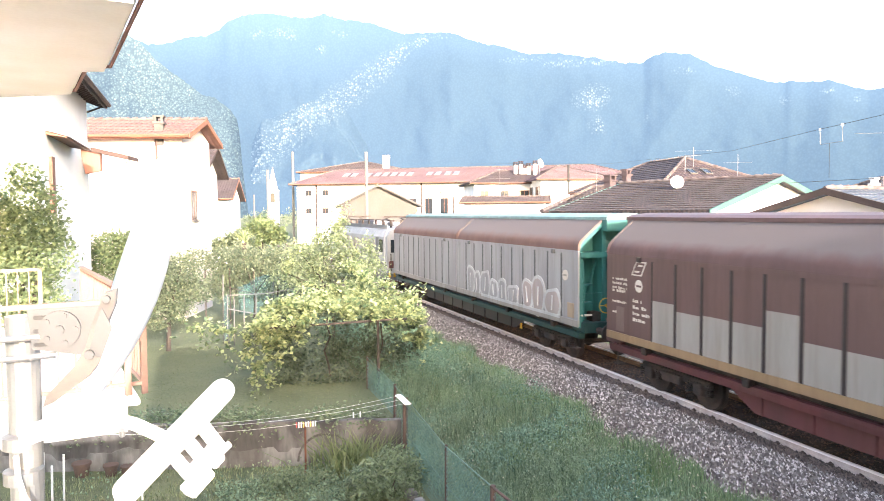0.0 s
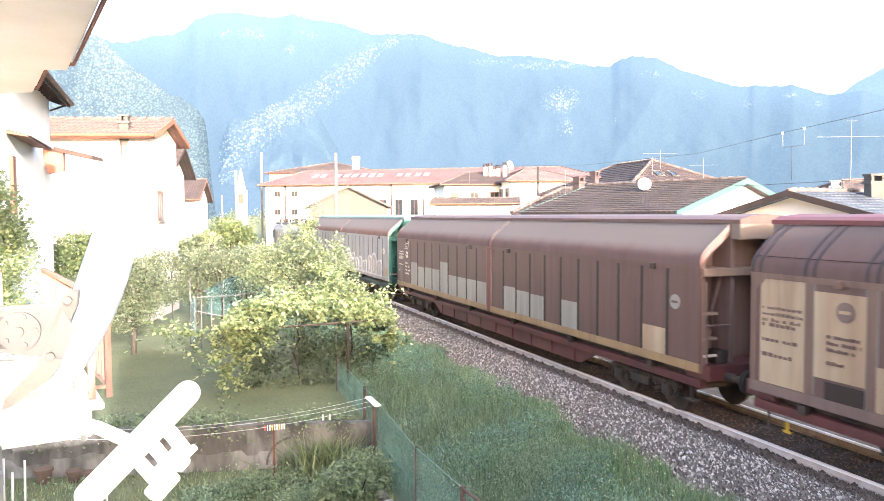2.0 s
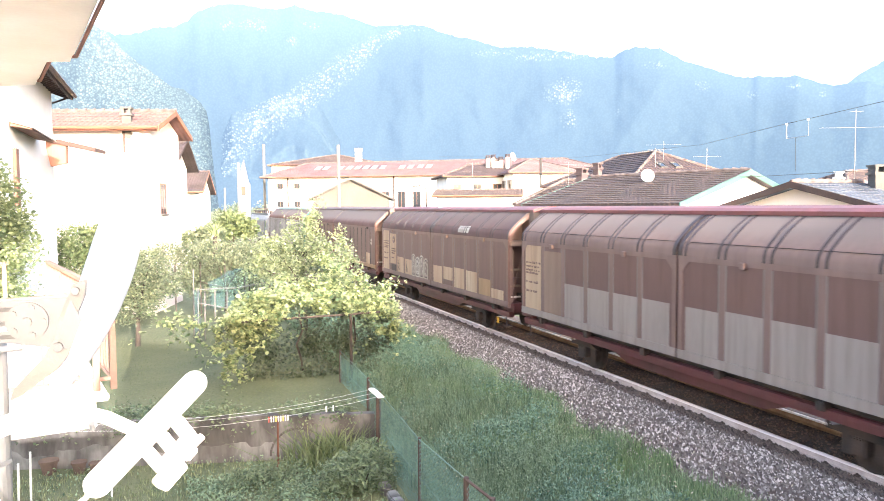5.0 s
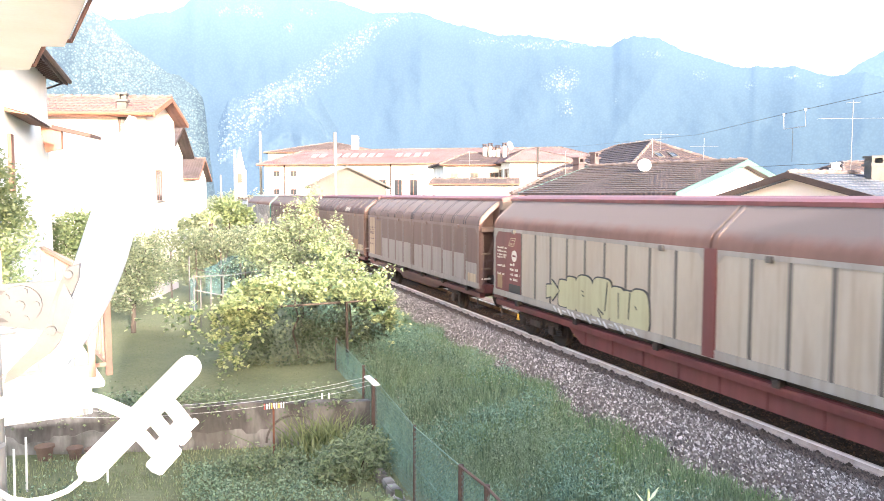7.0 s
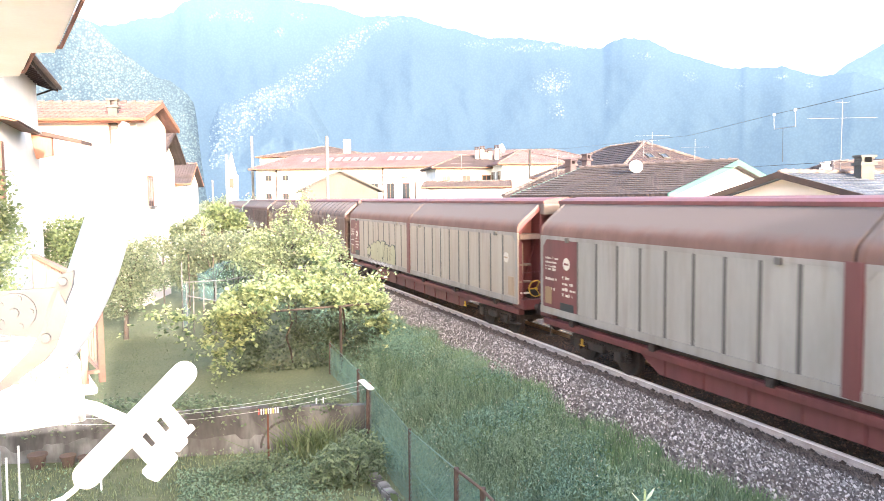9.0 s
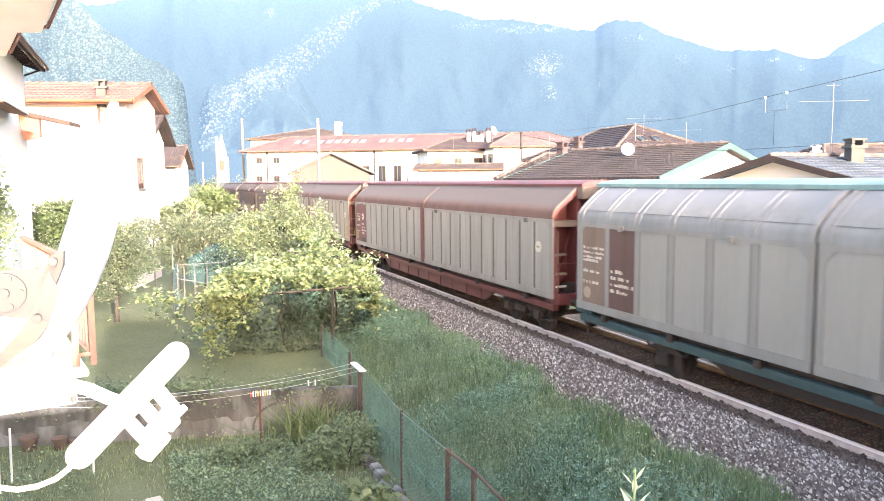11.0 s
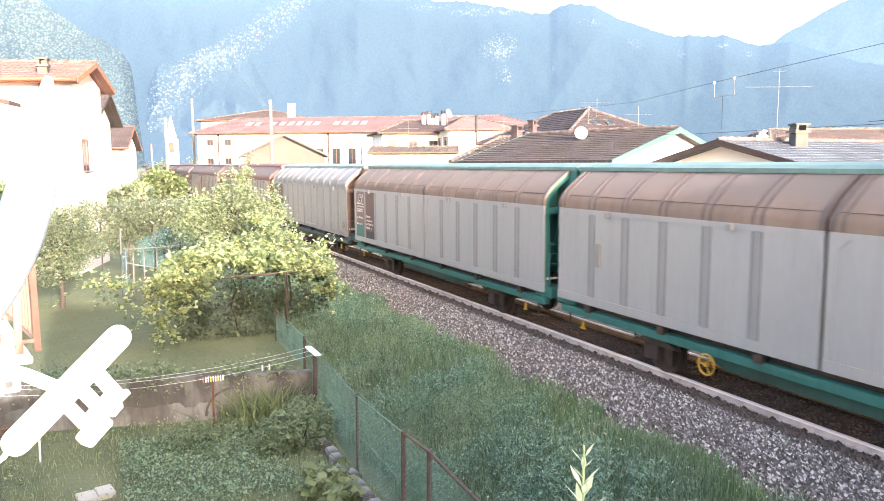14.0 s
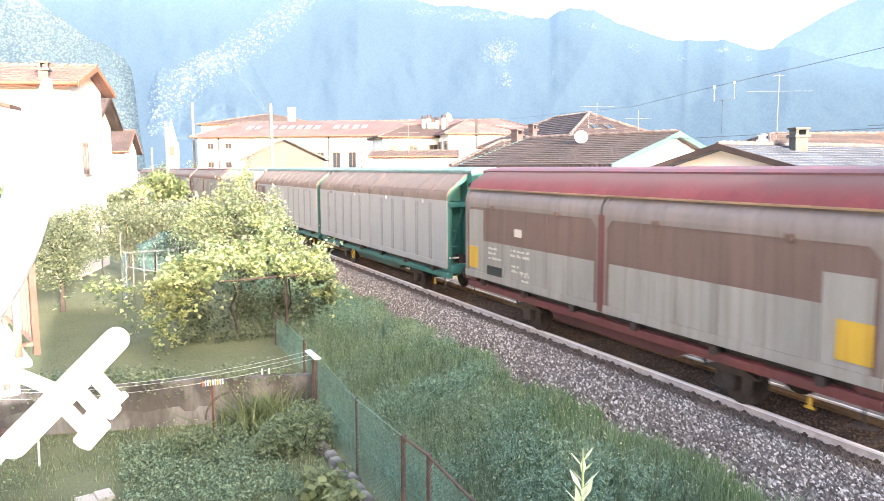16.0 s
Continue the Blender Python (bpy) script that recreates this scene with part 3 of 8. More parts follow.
    first = part("sleeper", boxes(((-1.3, -0.12, -0.33), (1.3, 0.12, -0.165)), bevel=0.012), "sleeper", track)
    first.matrix_basis = pose(0, -5, 0)
    chair = part("rail_fastening", boxes(((-0.17, -0.08, -0.165), (0.17, 0.08, -0.148)), ((-0.12, -0.04, -0.148), (-0.05, 0.04, -0.112)), ((0.05, -0.04, -0.148), (0.12, 0.04, -0.112)), ((-0.1, -0.018, -0.112), (-0.07, 0.018, -0.088)), ((0.07, -0.018, -0.112), (0.1, 0.018, -0.088))), "dark_iron", first)
    chair.matrix_basis = pose(-0.7535, 0, 0)
    piece("rail_fastening", chair, first, pose(0.7535, 0, 0))
    for i in range(1, 150):
        s = piece("sleeper", first, track, pose(0, -5 + 0.62 * i, 0))
        if i < 100:
            piece("rail_fastening", chair, s, pose(-0.7535, 0, 0))
    return track


def stone_material():
    m = foliage("ballast_pieces_mixed", (0.058, 0.046, 0.042), (0.60, 0.545, 0.525), 0.85, 0.0)
    ramp = next(n for n in m.node_tree.nodes if n.bl_idname == "ShaderNodeValToRGB").color_ramp
    e = ramp.elements.new(0.66)
    e.color = (0.2, 0.176, 0.164, 1)
    return m


build_ground()
build_track()


# ---- mountains ----
def ridge_line(pts, az):
    return np.interp(az, [p[0] for p in pts], [p[1] for p in pts])


def smooth(a, b, v):
    k = min(1.0, max(0.0, (v - a) / (b - a)))
    return k * k * (3 - 2 * k)


def sunlit_at(az, el, spots, belts):
    """How far a place (azimuth, elevation) lies inside a painted sunlit patch: spots are ellipses, belts are lines with
    a width.
    """
    best = 0.0
    for a, e, ra, re, k in spots:
        best = max(best, k * (1.25 - math.hypot((az - a) / ra, (el - e) / re)))
    for line, k in belts:
        for (a0, e0, w0), (a1, e1, w1) in zip(line[:-1], line[1:]):
            d2 = (a1 - a0) ** 2 + (e1 - e0) ** 2
            u = min(1.0, max(0.0, ((az - a0) * (a1 - a0) + (el - e0) * (e1 - e0)) / d2))
            d = math.hypot(az - a0 - u * (a1 - a0), el - e0 - u * (e1 - e0))
            best = max(best, k * (1.3 - d / (w0 + (w1 - w0) * u)))
    return max(0.0, min(1.0, best))


def mountain(name, label, pts, near, far, az, material, seed, rough=1.0, rows=46, spots=(), belts=(), air=None, stand=0.0, jag=1.0, spur=0.0):
    """A wooded range: its crest follows (azimuth, elevation) pairs in degrees, its slopes are broken into spurs and gullies."""
    crest = ridge_line(pts, az)
    v, st, ai, al = [], [], [], []
    for j in range(rows):
        k = j / (rows - 1)
        for i, a in enumerate(az):
            n1 = noise.fractal((a * 0.16 + seed, k * 1.5, seed), 1.0, 2.0, 5)
            n2 = noise.noise((a * 0.9 + k * 2.0, k * 7.0, seed * 2.0))
            rib = abs(noise.noise((a * 0.22 - k * 1.6 + seed, k * 0.9, seed * 3.0)))
            d = near + (far - near) * k + (rough * (260 * n1 + 50 * n2) + spur * 230 * rib) * math.sin(k * math.pi)
            el = -0.4 + (crest[i] + 0.4) * (k ** 0.85)
            if j == rows - 1:
                el += jag * (0.09 * noise.noise((a * 2.5, 0, seed)) + 0.09 * noise.noise((a * 9.0, 3, seed)))
            r = radians(a)
            v.append((d * math.sin(r), d * math.cos(r), 4.28 + d * math.tan(radians(el))))
            st.append(max(stand + 0.25 * n1, sunlit_at(a, el, spots, belts) if spots or belts else 0.0))
            ai.append(air(a, el) if air else 0.5)
            al += [a, el * 1.05 + 0.3 * n2, seed]
    w = len(az)
    f = [(j * w + i, j * w + i + 1, (j + 1) * w + i + 1, (j + 1) * w + i) for j in range(rows - 1) for i in range(w - 1)]
    ob = mesh_from(name, v, f, material)
    for key, values in (("stand", st), ("air", ai)):
        ob.data.attributes.new(key, "FLOAT", "POINT").data.foreach_set("value", values)
    ob.data.attributes.new("along", "FLOAT_VECTOR", "POINT").data.foreach_set("vector", al)
    ob.data.polygons.foreach_set("use_smooth", [True] * len(ob.data.polygons))
    return tagged(ob, label, "mountain", kind="structure")


# Painted haze: paler at the crest and upper left, dimmer in valley shade.
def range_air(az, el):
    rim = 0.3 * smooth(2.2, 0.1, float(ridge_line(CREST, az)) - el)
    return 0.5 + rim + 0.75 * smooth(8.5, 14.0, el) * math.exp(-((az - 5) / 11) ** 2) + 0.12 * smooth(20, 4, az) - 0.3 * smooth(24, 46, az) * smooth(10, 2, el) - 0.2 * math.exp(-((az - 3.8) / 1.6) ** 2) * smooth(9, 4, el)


CREST = [(-60, 11), (-30, 12.5), (-12, 12.6), (-4.6, 12.4), (-3.2, 11.97), (-2, 12.05), (-0.5, 12.6), (0.9, 12.8), (1.7, 13.25), (2.4, 13.95), (4, 14.5), (5.4, 14.6), (6.7, 14.4), (8.3, 14.4), (9.3, 14.75), (10.6, 14.4), (12.8, 14.2),
         (14.4, 13.7), (15.4, 13.4), (17.6, 13.5), (19, 13.5), (20.9, 12.8), (23.1, 12.4), (24.5, 11.9), (27.3, 11.8), (30.1, 11.3), (31.9, 10.9), (33.4, 10.85), (34, 11.25), (34.8, 11.45), (36.6, 11.25), (38.1, 10.4), (39.8, 9.75),
         (41.9, 8.95), (42.9, 8.8), (43.3, 8.95), (44.2, 8.7), (45.8, 8.75), (47.2, 8.15), (48, 7.9), (50, 8.0), (54, 6.5), (60, 5), (80, 6), (120, 7)]
# Spots and belts are sunlit patches of the slopes, painted into the colour.
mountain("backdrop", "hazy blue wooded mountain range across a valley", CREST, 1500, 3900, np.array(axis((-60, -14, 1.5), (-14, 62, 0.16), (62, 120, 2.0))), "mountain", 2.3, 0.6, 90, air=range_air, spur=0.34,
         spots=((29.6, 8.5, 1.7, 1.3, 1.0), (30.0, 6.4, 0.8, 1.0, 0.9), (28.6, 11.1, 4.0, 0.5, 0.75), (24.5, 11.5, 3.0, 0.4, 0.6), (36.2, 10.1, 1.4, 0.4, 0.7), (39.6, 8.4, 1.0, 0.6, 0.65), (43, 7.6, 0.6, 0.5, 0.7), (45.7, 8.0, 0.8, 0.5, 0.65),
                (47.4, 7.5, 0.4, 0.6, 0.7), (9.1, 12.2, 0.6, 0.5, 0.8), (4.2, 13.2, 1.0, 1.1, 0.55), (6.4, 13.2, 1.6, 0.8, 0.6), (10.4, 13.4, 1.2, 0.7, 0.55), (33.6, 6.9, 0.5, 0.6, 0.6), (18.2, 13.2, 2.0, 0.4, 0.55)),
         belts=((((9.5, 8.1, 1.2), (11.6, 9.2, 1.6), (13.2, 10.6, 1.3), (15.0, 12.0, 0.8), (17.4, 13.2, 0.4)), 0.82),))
# The spur's right flank is dimmed: its shade is put into the glow.
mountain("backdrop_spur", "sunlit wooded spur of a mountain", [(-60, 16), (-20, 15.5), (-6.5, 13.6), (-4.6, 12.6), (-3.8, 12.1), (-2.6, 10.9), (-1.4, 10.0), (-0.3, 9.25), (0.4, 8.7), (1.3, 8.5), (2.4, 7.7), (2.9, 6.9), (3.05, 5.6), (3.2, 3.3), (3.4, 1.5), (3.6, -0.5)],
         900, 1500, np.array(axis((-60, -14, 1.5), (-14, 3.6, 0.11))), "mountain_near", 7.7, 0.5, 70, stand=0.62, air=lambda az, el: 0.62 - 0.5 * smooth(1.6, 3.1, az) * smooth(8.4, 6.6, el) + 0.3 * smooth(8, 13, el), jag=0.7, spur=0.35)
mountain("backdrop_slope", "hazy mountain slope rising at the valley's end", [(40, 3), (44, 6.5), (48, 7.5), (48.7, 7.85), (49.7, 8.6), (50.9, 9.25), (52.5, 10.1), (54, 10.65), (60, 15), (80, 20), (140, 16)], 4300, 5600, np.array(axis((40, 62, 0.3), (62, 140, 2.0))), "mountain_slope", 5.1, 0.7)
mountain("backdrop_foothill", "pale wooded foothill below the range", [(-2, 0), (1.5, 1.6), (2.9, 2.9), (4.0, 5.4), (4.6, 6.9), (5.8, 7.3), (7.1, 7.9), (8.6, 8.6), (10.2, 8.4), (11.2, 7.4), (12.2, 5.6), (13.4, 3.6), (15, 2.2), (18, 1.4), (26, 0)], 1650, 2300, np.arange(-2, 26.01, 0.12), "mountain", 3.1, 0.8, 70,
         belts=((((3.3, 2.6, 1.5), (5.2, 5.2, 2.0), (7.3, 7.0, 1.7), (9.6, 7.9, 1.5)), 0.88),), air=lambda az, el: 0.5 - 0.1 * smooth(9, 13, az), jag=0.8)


# ---- houses ----
def tiled_slope(name, w, run, rise, thick, course, material, parent, over_a=0.0, over_b=0.0):
    """One slope in stepped tile courses: along x, from the eave (y = 0, z = 0) up to (run, rise). over_a, over_b: how far each end draws in at the top (hips)."""
    bm = bmesh.new()
    length = math.hypot(run, rise)
    n = max(4, int(length / course))
    ny, nz = -rise / length, run / length
    rows = [(0.0, -thick)]
    for i in range(n):
        rows += [(i / n, 0.05), ((i + 1) / n, 0.015)]
    rows.append((1.0, -thick))
    prev = first = None
    for k, lift in rows:
        x0, x1 = -w / 2 + over_a * k, w / 2 - over_b * k
        y, z = run * k + ny * lift, rise * k + nz * lift
        row = (bm.verts.new((x0, y, z)), bm.verts.new((x1, y, z)))
        first = first or row
        if prev:
            bm.faces.new((prev[0], prev[1], row[1], row[0]))
        prev = row
    bm.faces.new((first[1], first[0], prev[0], prev[1]))
    return part(name, bm, material, parent)


def window(parent, x, z, w, h, face_y, m, shutters="", depth=0.14):
    """A window in a wall that faces -y at face_y, in the house's space turned by m: frame with pane and sill."""
    f = part("window", boxes(((x - w / 2, face_y - 0.02, z), (x - w / 2 + 0.07, face_y + 0.05, z + h)), ((x + w / 2 - 0.07, face_y - 0.02, z), (x + w / 2, face_y + 0.05, z + h)),
                             ((x - w / 2 + 0.07, face_y - 0.02, z + h - 0.07), (x + w / 2 - 0.07, face_y + 0.05, z + h)), ((x - 0.03, face_y - 0.01, z), (x + 0.03, face_y + 0.05, z + h - 0.07))), "timber", parent)
    f.matrix_basis = m
    part("pane", boxes(((x - w / 2 + 0.07, face_y - 0.006, z), (x + w / 2 - 0.07, face_y + 0.02, z + h - 0.07))), "glass", f)
    part("sill", boxes(((x - w / 2 - 0.08, face_y - 0.12, z - 0.06), (x + w / 2 + 0.08, face_y + 0.05, z))), "concrete", f)
    if shutters:
        for sx in (-1, 1):
            part("shutter", boxes(((x + sx * (w * 0.75) - w / 4, face_y - 0.06, z), (x + sx * (w * 0.75) + w / 4, face_y - 0.015, z + h))), shutters, f)
    return f


def house(name, label, at, turn, w, d, base, eave, ridge, wall, roof, over=0.6, hip=(0, 0), gable_over=0.5, course=0.33, barge="timber", windows=(), gable_windows=(), category="house", soffit="timber"):
    """A house with its ridge along its own x. hip: how far each end's ridge is drawn in (0: gable). windows: (x, z, w, h, shutters) on the -y wall; gable_windows on the -x / +x walls with the side first."""
    h = thing(name, label, category, (at[0], at[1], 0), turn)
    rise = ridge - eave
    bm = bmesh.new()
    ends = [(-w / 2, hip[0]), (w / 2, hip[1])]
    box(bm, (-w / 2, -d / 2, base - 0.3), (w / 2, d / 2, eave - 0.05))
    part("wall", bm, wall, h)
    k = rise / (d / 2)
    for x, hp in ends:
        if not hp:
            t = 0.3 if x < 0 else -0.3
            g = bmesh.new()
            a = [g.verts.new((xx, yy, zz)) for xx in (x, x + t) for yy, zz in ((-d / 2, eave - 0.05), (d / 2, eave - 0.05), (0, ridge - 0.1))]
            g.faces.new((a[0], a[1], a[2]))
            g.faces.new((a[5], a[4], a[3]))
            for i, j in ((0, 1), (1, 2), (2, 0)):
                g.faces.new((a[i], a[i + 3], a[j + 3], a[j]))
            bmesh.ops.recalc_face_normals(g, faces=g.faces[:])
            part("gable", g, wall, h)
    ga, gb = (0 if hip[0] else gable_over), (0 if hip[1] else gable_over)
    run, rs = d / 2 + over, (d / 2 + over) * k
    wid = w + (2 * over if hip[0] else 2 * gable_over) / 2 + (2 * over if hip[1] else 2 * gable_over) / 2
    for s in (1, -1):
        draw = [hip[0] + over if hip[0] else 0, hip[1] + over if hip[1] else 0][::s]
        r = tiled_slope("roof", wid, run, rs, 0.16, course, roof, h, *draw)
        r.matrix_basis = pose(0, -run, ridge - rs) if s == 1 else pose(0, run, ridge - rs, 0, 0, 180)
    for side, hp in ((-1, hip[0]), (1, hip[1])):
        if hp:
            r = tiled_slope("roof", d + 2 * over, hp + over, rs, 0.16, course, roof, h, run, run)
            r.matrix_basis = pose(side * wid / 2, 0, ridge - rs, 0, 0, -90 if side < 0 else 90)
        else:
            xe = side * (w / 2 + gable_over + 0.02)
            for s in (-1, 1):
                g = prism([(s * 0.0, ridge + 0.05), (s * run, ridge - rs + 0.05), (s * run, ridge - rs - 0.17), (0, ridge - 0.19)], -0.03, 0.03)
                b = part("barge_board", g, barge, h)
                b.matrix_basis = pose(xe, 0, 0, 0, 0, 90)
    bm = bmesh.new()
    x0, x1 = -wid / 2 + (hip[0] + over if hip[0] else 0), wid / 2 - (hip[1] + over if hip[1] else 0)
    n = max(3, int((x1 - x0) / 0.4))
    for i in range(n):
        rod(bm, (x0 + (x1 - x0) * i / n, 0, ridge + 0.03), (x0 + (x1 - x0) * (i + 1.1) / n, 0, ridge + 0.07), 0.075, 8, 0.105)
    part("ridge_tiles", bm, "ridge_pale", h)
    for hx, hp, ex in ((x0, hip[0], -wid / 2), (x1, hip[1], wid / 2)):
        if hp:
            for s in (-1, 1):
                g = bmesh.new()
                k = max(4, int(math.hypot(hp, run) / 0.45))
                p, q = Vector((hx, 0, ridge + 0.05)), Vector((ex, s * run, ridge - rs + 0.05))
                for i in range(k):
                    rod(g, p + (q - p) * (i + 1.1) / k, p + (q - p) * i / k, 0.115, 7, 0.09)
                part("hip_tiles", g, "ridge_pale", h)
    g = rods(((-wid / 2, -run - 0.06, ridge - rs - 0.05), (wid / 2, -run - 0.06, ridge - rs - 0.05), 0.07))
    part("gutter", g, barge, h)
    for q in windows:
        window(h, q[0], q[1], q[2], q[3], -d / 2, Matrix(), q[4] if len(q) > 4 else "")
    for side, *q in gable_windows:
        window(h, q[0], q[1], q[2], q[3], -w / 2, pose(0, 0, 0, 0, 0, 90 if side > 0 else -90), q[4] if len(q) > 4 else "")
    return h


def chimney(label, at, w, d, h, mat="plaster_pink", cap="terracotta", turn=0):
    c = thing("chimney", label, "chimney", at, turn)
    part("chimney_shaft", boxes(((-w / 2, -d / 2, -0.6), (w / 2, d / 2, h)), bevel=0.015), mat, c)
    part("crown", boxes(((-w / 2 - 0.07, -d / 2 - 0.07, h), (w / 2 + 0.07, d / 2 + 0.07, h + 0.1))), cap, c)
    part("cap", boxes(((-w / 2, -d / 2, h + 0.1), (-w / 2 + 0.1, d / 2, h + 0.3)), ((w / 2 - 0.1, -d / 2, h + 0.1), (w / 2, d / 2, h + 0.3)), ((-w / 2 - 0.05, -d / 2 - 0.05, h + 0.3), (w / 2 + 0.05, d / 2 + 0.05, h + 0.38))), cap, c)
    return c


def build_houses():
    h = house("house", "blown-white plastered house with orange tiled gable roof", (-5.8, 38.9), -16, 12, 4.4, -0.5, 7.99, 8.75, "plaster_pink", "roof_orange", 0.6, gable_over=0.5, course=0.3, barge="timber",
              gable_windows=((1, -0.6, 4.0, 0.9, 1.4, ""),))
    part("soffit", boxes(((-6.4, -2.78, 7.64), (6.4, -2.2, 7.70))), "timber_rosy", h, "rose-brown boarded eave")
    part("downpipe", rods(((4.9, -2.3, 0), (4.9, -2.3, 7.6), 0.05)), "timber_mid", h)
    house("house", "white house with brown tiled roof behind another", (-5.2, 60), -9, 12, 10, -0.5, 7.6, 9.4, "plaster", "roof_brown", 0.8, gable_over=0.8, barge="timber_dark")
    house("house", "white low house with a brown roof", (-2.0, 78), -9, 11, 10, -0.5, 6.0, 7.8, "plaster", "roof_brown", 0.7, gable_windows=((1, -2, 1.0, 1.0, 1.3, ""), (1, 2, 1.0, 1.0, 1.3, "")))
    rows = [(x, z, 0.95, 0.8, "") for x in (-23.6, -20.9) for z in (4.3, 7.0)] + [(x, 3.7, 1.15, 2.7, "") for x in (-7.2, -4.8, -2.5)] + [(x, 7.0, 1.25, 0.75, "") for x in (1.6, 3.9, 6.2)]
    b = house("long_building", "long white building with a red hipped tile roof", (39.5, 106.6), -31, 51, 13, -0.5, 9.0, 11.15, "plaster", "roof_red", 0.9, hip=(4, 7), windows=rows, category="building")
    slope = math.degrees(math.atan2(2.15, 6.5))
    for x in (-18.6, -17.3, -15, -13.6, -12.3, -11, -9.7, -8.4, -5.4, -4.1, -2.6, -1.3):
        r = part("skylight", boxes(((-0.42, -0.9, 0), (0.42, 0.9, 0.12)), bevel=0.02), "galvanised", b)
        r.matrix_basis = pose(x, -3.4, 11.15 - 3.4 * 0.33 + 0.06, slope, 0, 0)
    for x in (-22.3, -5.9):
        part("downpipe", rods(((x, -6.62, -0.4), (x, -6.62, 8.9), 0.11)), "dark_iron", b)
    house("small_house", "small ochre house with a brown gable roof", (20.8, 87.5), 76, 9, 8.6, -0.5, 5.4, 7.5, "plaster_stained", "roof_brown", 0.7, barge="plaster_stained")
    b2 = house("house", "white house with a hipped red roof and chimneys", (39.6, 76.9), -12, 7.6, 13, -0.5, 7.9, 9.5, "plaster", "roof_red", 0.6, hip=(3.6, 3.6), windows=((0.6, 6.2, 0.6, 0.6, ""), (-1.5, 3.2, 0.6, 0.6, "")),
               gable_windows=((-1, -4, 5.4, 1.0, 1.6, "galvanised"), (-1, -1, 5.4, 1.0, 1.6, "galvanised"), (-1, 2, 5.4, 1.0, 1.6, "galvanised"), (-1, 5, 5.4, 1.0, 1.6, "galvanised")))
    house("house", "white house wing with a brown-red roof and shuttered windows", (33.9, 81.0), -12, 7.5, 8.6, -0.5, 7.75, 9.1, "plaster", "roof_rosy", 0.6, hip=(3.4, 0), windows=((-2.6, 5.2, 1.0, 1.5, "galvanised"), (-0.3, 5.2, 1.0, 1.5, "galvanised"), (2.0, 5.2, 1.0, 1.5, "galvanised")))
    house("annex", "low white annex with a red tile roof", (28.4, 66.4), -25.8, 7.5, 5, -0.5, 5.3, 5.75, "plaster", "roof_brown", 0.4)
    b3 = house("house", "brown-roofed house with a hipped tile roof and skylights", (31.1, 44.4), -95, 12.5, 7.6, -0.5, 5.95, 7.77, "plaster_pink", "roof_rosy", 0.5, hip=(3.8, 3.8), course=0.36)
    for x, y in ((4.6, -0.85), (4.6, 0.22)):
        k = part("skylight", boxes(((-0.4, -0.26, -0.03), (0.4, -0.22, 0.08)), ((-0.4, 0.22, -0.03), (0.4, 0.26, 0.08)), ((-0.4, -0.22, -0.03), (-0.35, 0.22, 0.08)), ((0.35, -0.22, -0.03), (0.4, 0.22, 0.08))), "block_grey", b3)
        k.matrix_basis = pose(x, y, 7.77 - (x - 2.45) * 0.479 + 0.03, 0, 25.6, 0)
        part("pane", boxes(((-0.35, -0.22, 0.02), (0.35, 0.22, 0.05))), "glass", k)
    house("house", "low house with grey-brown roof", (24.4, 42.0), -25, 6.2, 7, -0.5, 4.5, 5.85, "plaster_pink", "roof_brown", 0.5, hip=(2.8, 2.8), barge="timber_dark")
    house("house", "white gabled house with brown tiles and pale green barge boards", (21.95, 29.2), 106, 8.2, 8.6, -0.5, 4.45, 5.67, "plaster", "roof_brown", 0.6, gable_over=0.35, barge="barge_green")
    house("house", "cream house with grey cement tile roof", (28.7, 21.66), 6.2, 14, 5.6, -0.5, 4.29, 5.02, "plaster_pink", "roof_grey", 0.6, gable_over=0.5, course=0.36, barge="timber_dark")
    house("house", "far house with a brown tiled roof", (43.6, 28.9), -25.8, 18, 9, -0.5, 5.0, 6.05, "plaster", "roof_brown", 0.6, hip=(1.5, 0), barge="timber_dark")
    house("house", "far building with a dark roof behind the long one", (29.8, 137.8), -31, 20, 13, -0.5, 12.0, 13.9, "plaster_grey", "roof_brown", 0.6, hip=(9.4, 9.4))
    t = thing("church_tower", "small white church tower with a pointed spire", "church tower", (23.5, 250, 0), -10)
    part("tower", boxes(((-1.9, -1.9, -0.5), (1.9, 1.9, 12.2))), "plaster_grey", t)
    bm = bmesh.new()
    bmesh.ops.create_cone(bm, cap_ends=True, segments=4, radius1=2.2, radius2=0.05, depth=7.5, matrix=pose(0, 0, 15.9, 0, 0, 45))
    part("spire", bm, "plaster_grey", t)
    part("belfry_opening", boxes(((-0.7, -2.25, 8), (0.7, -2.1, 11))), "glass", t)




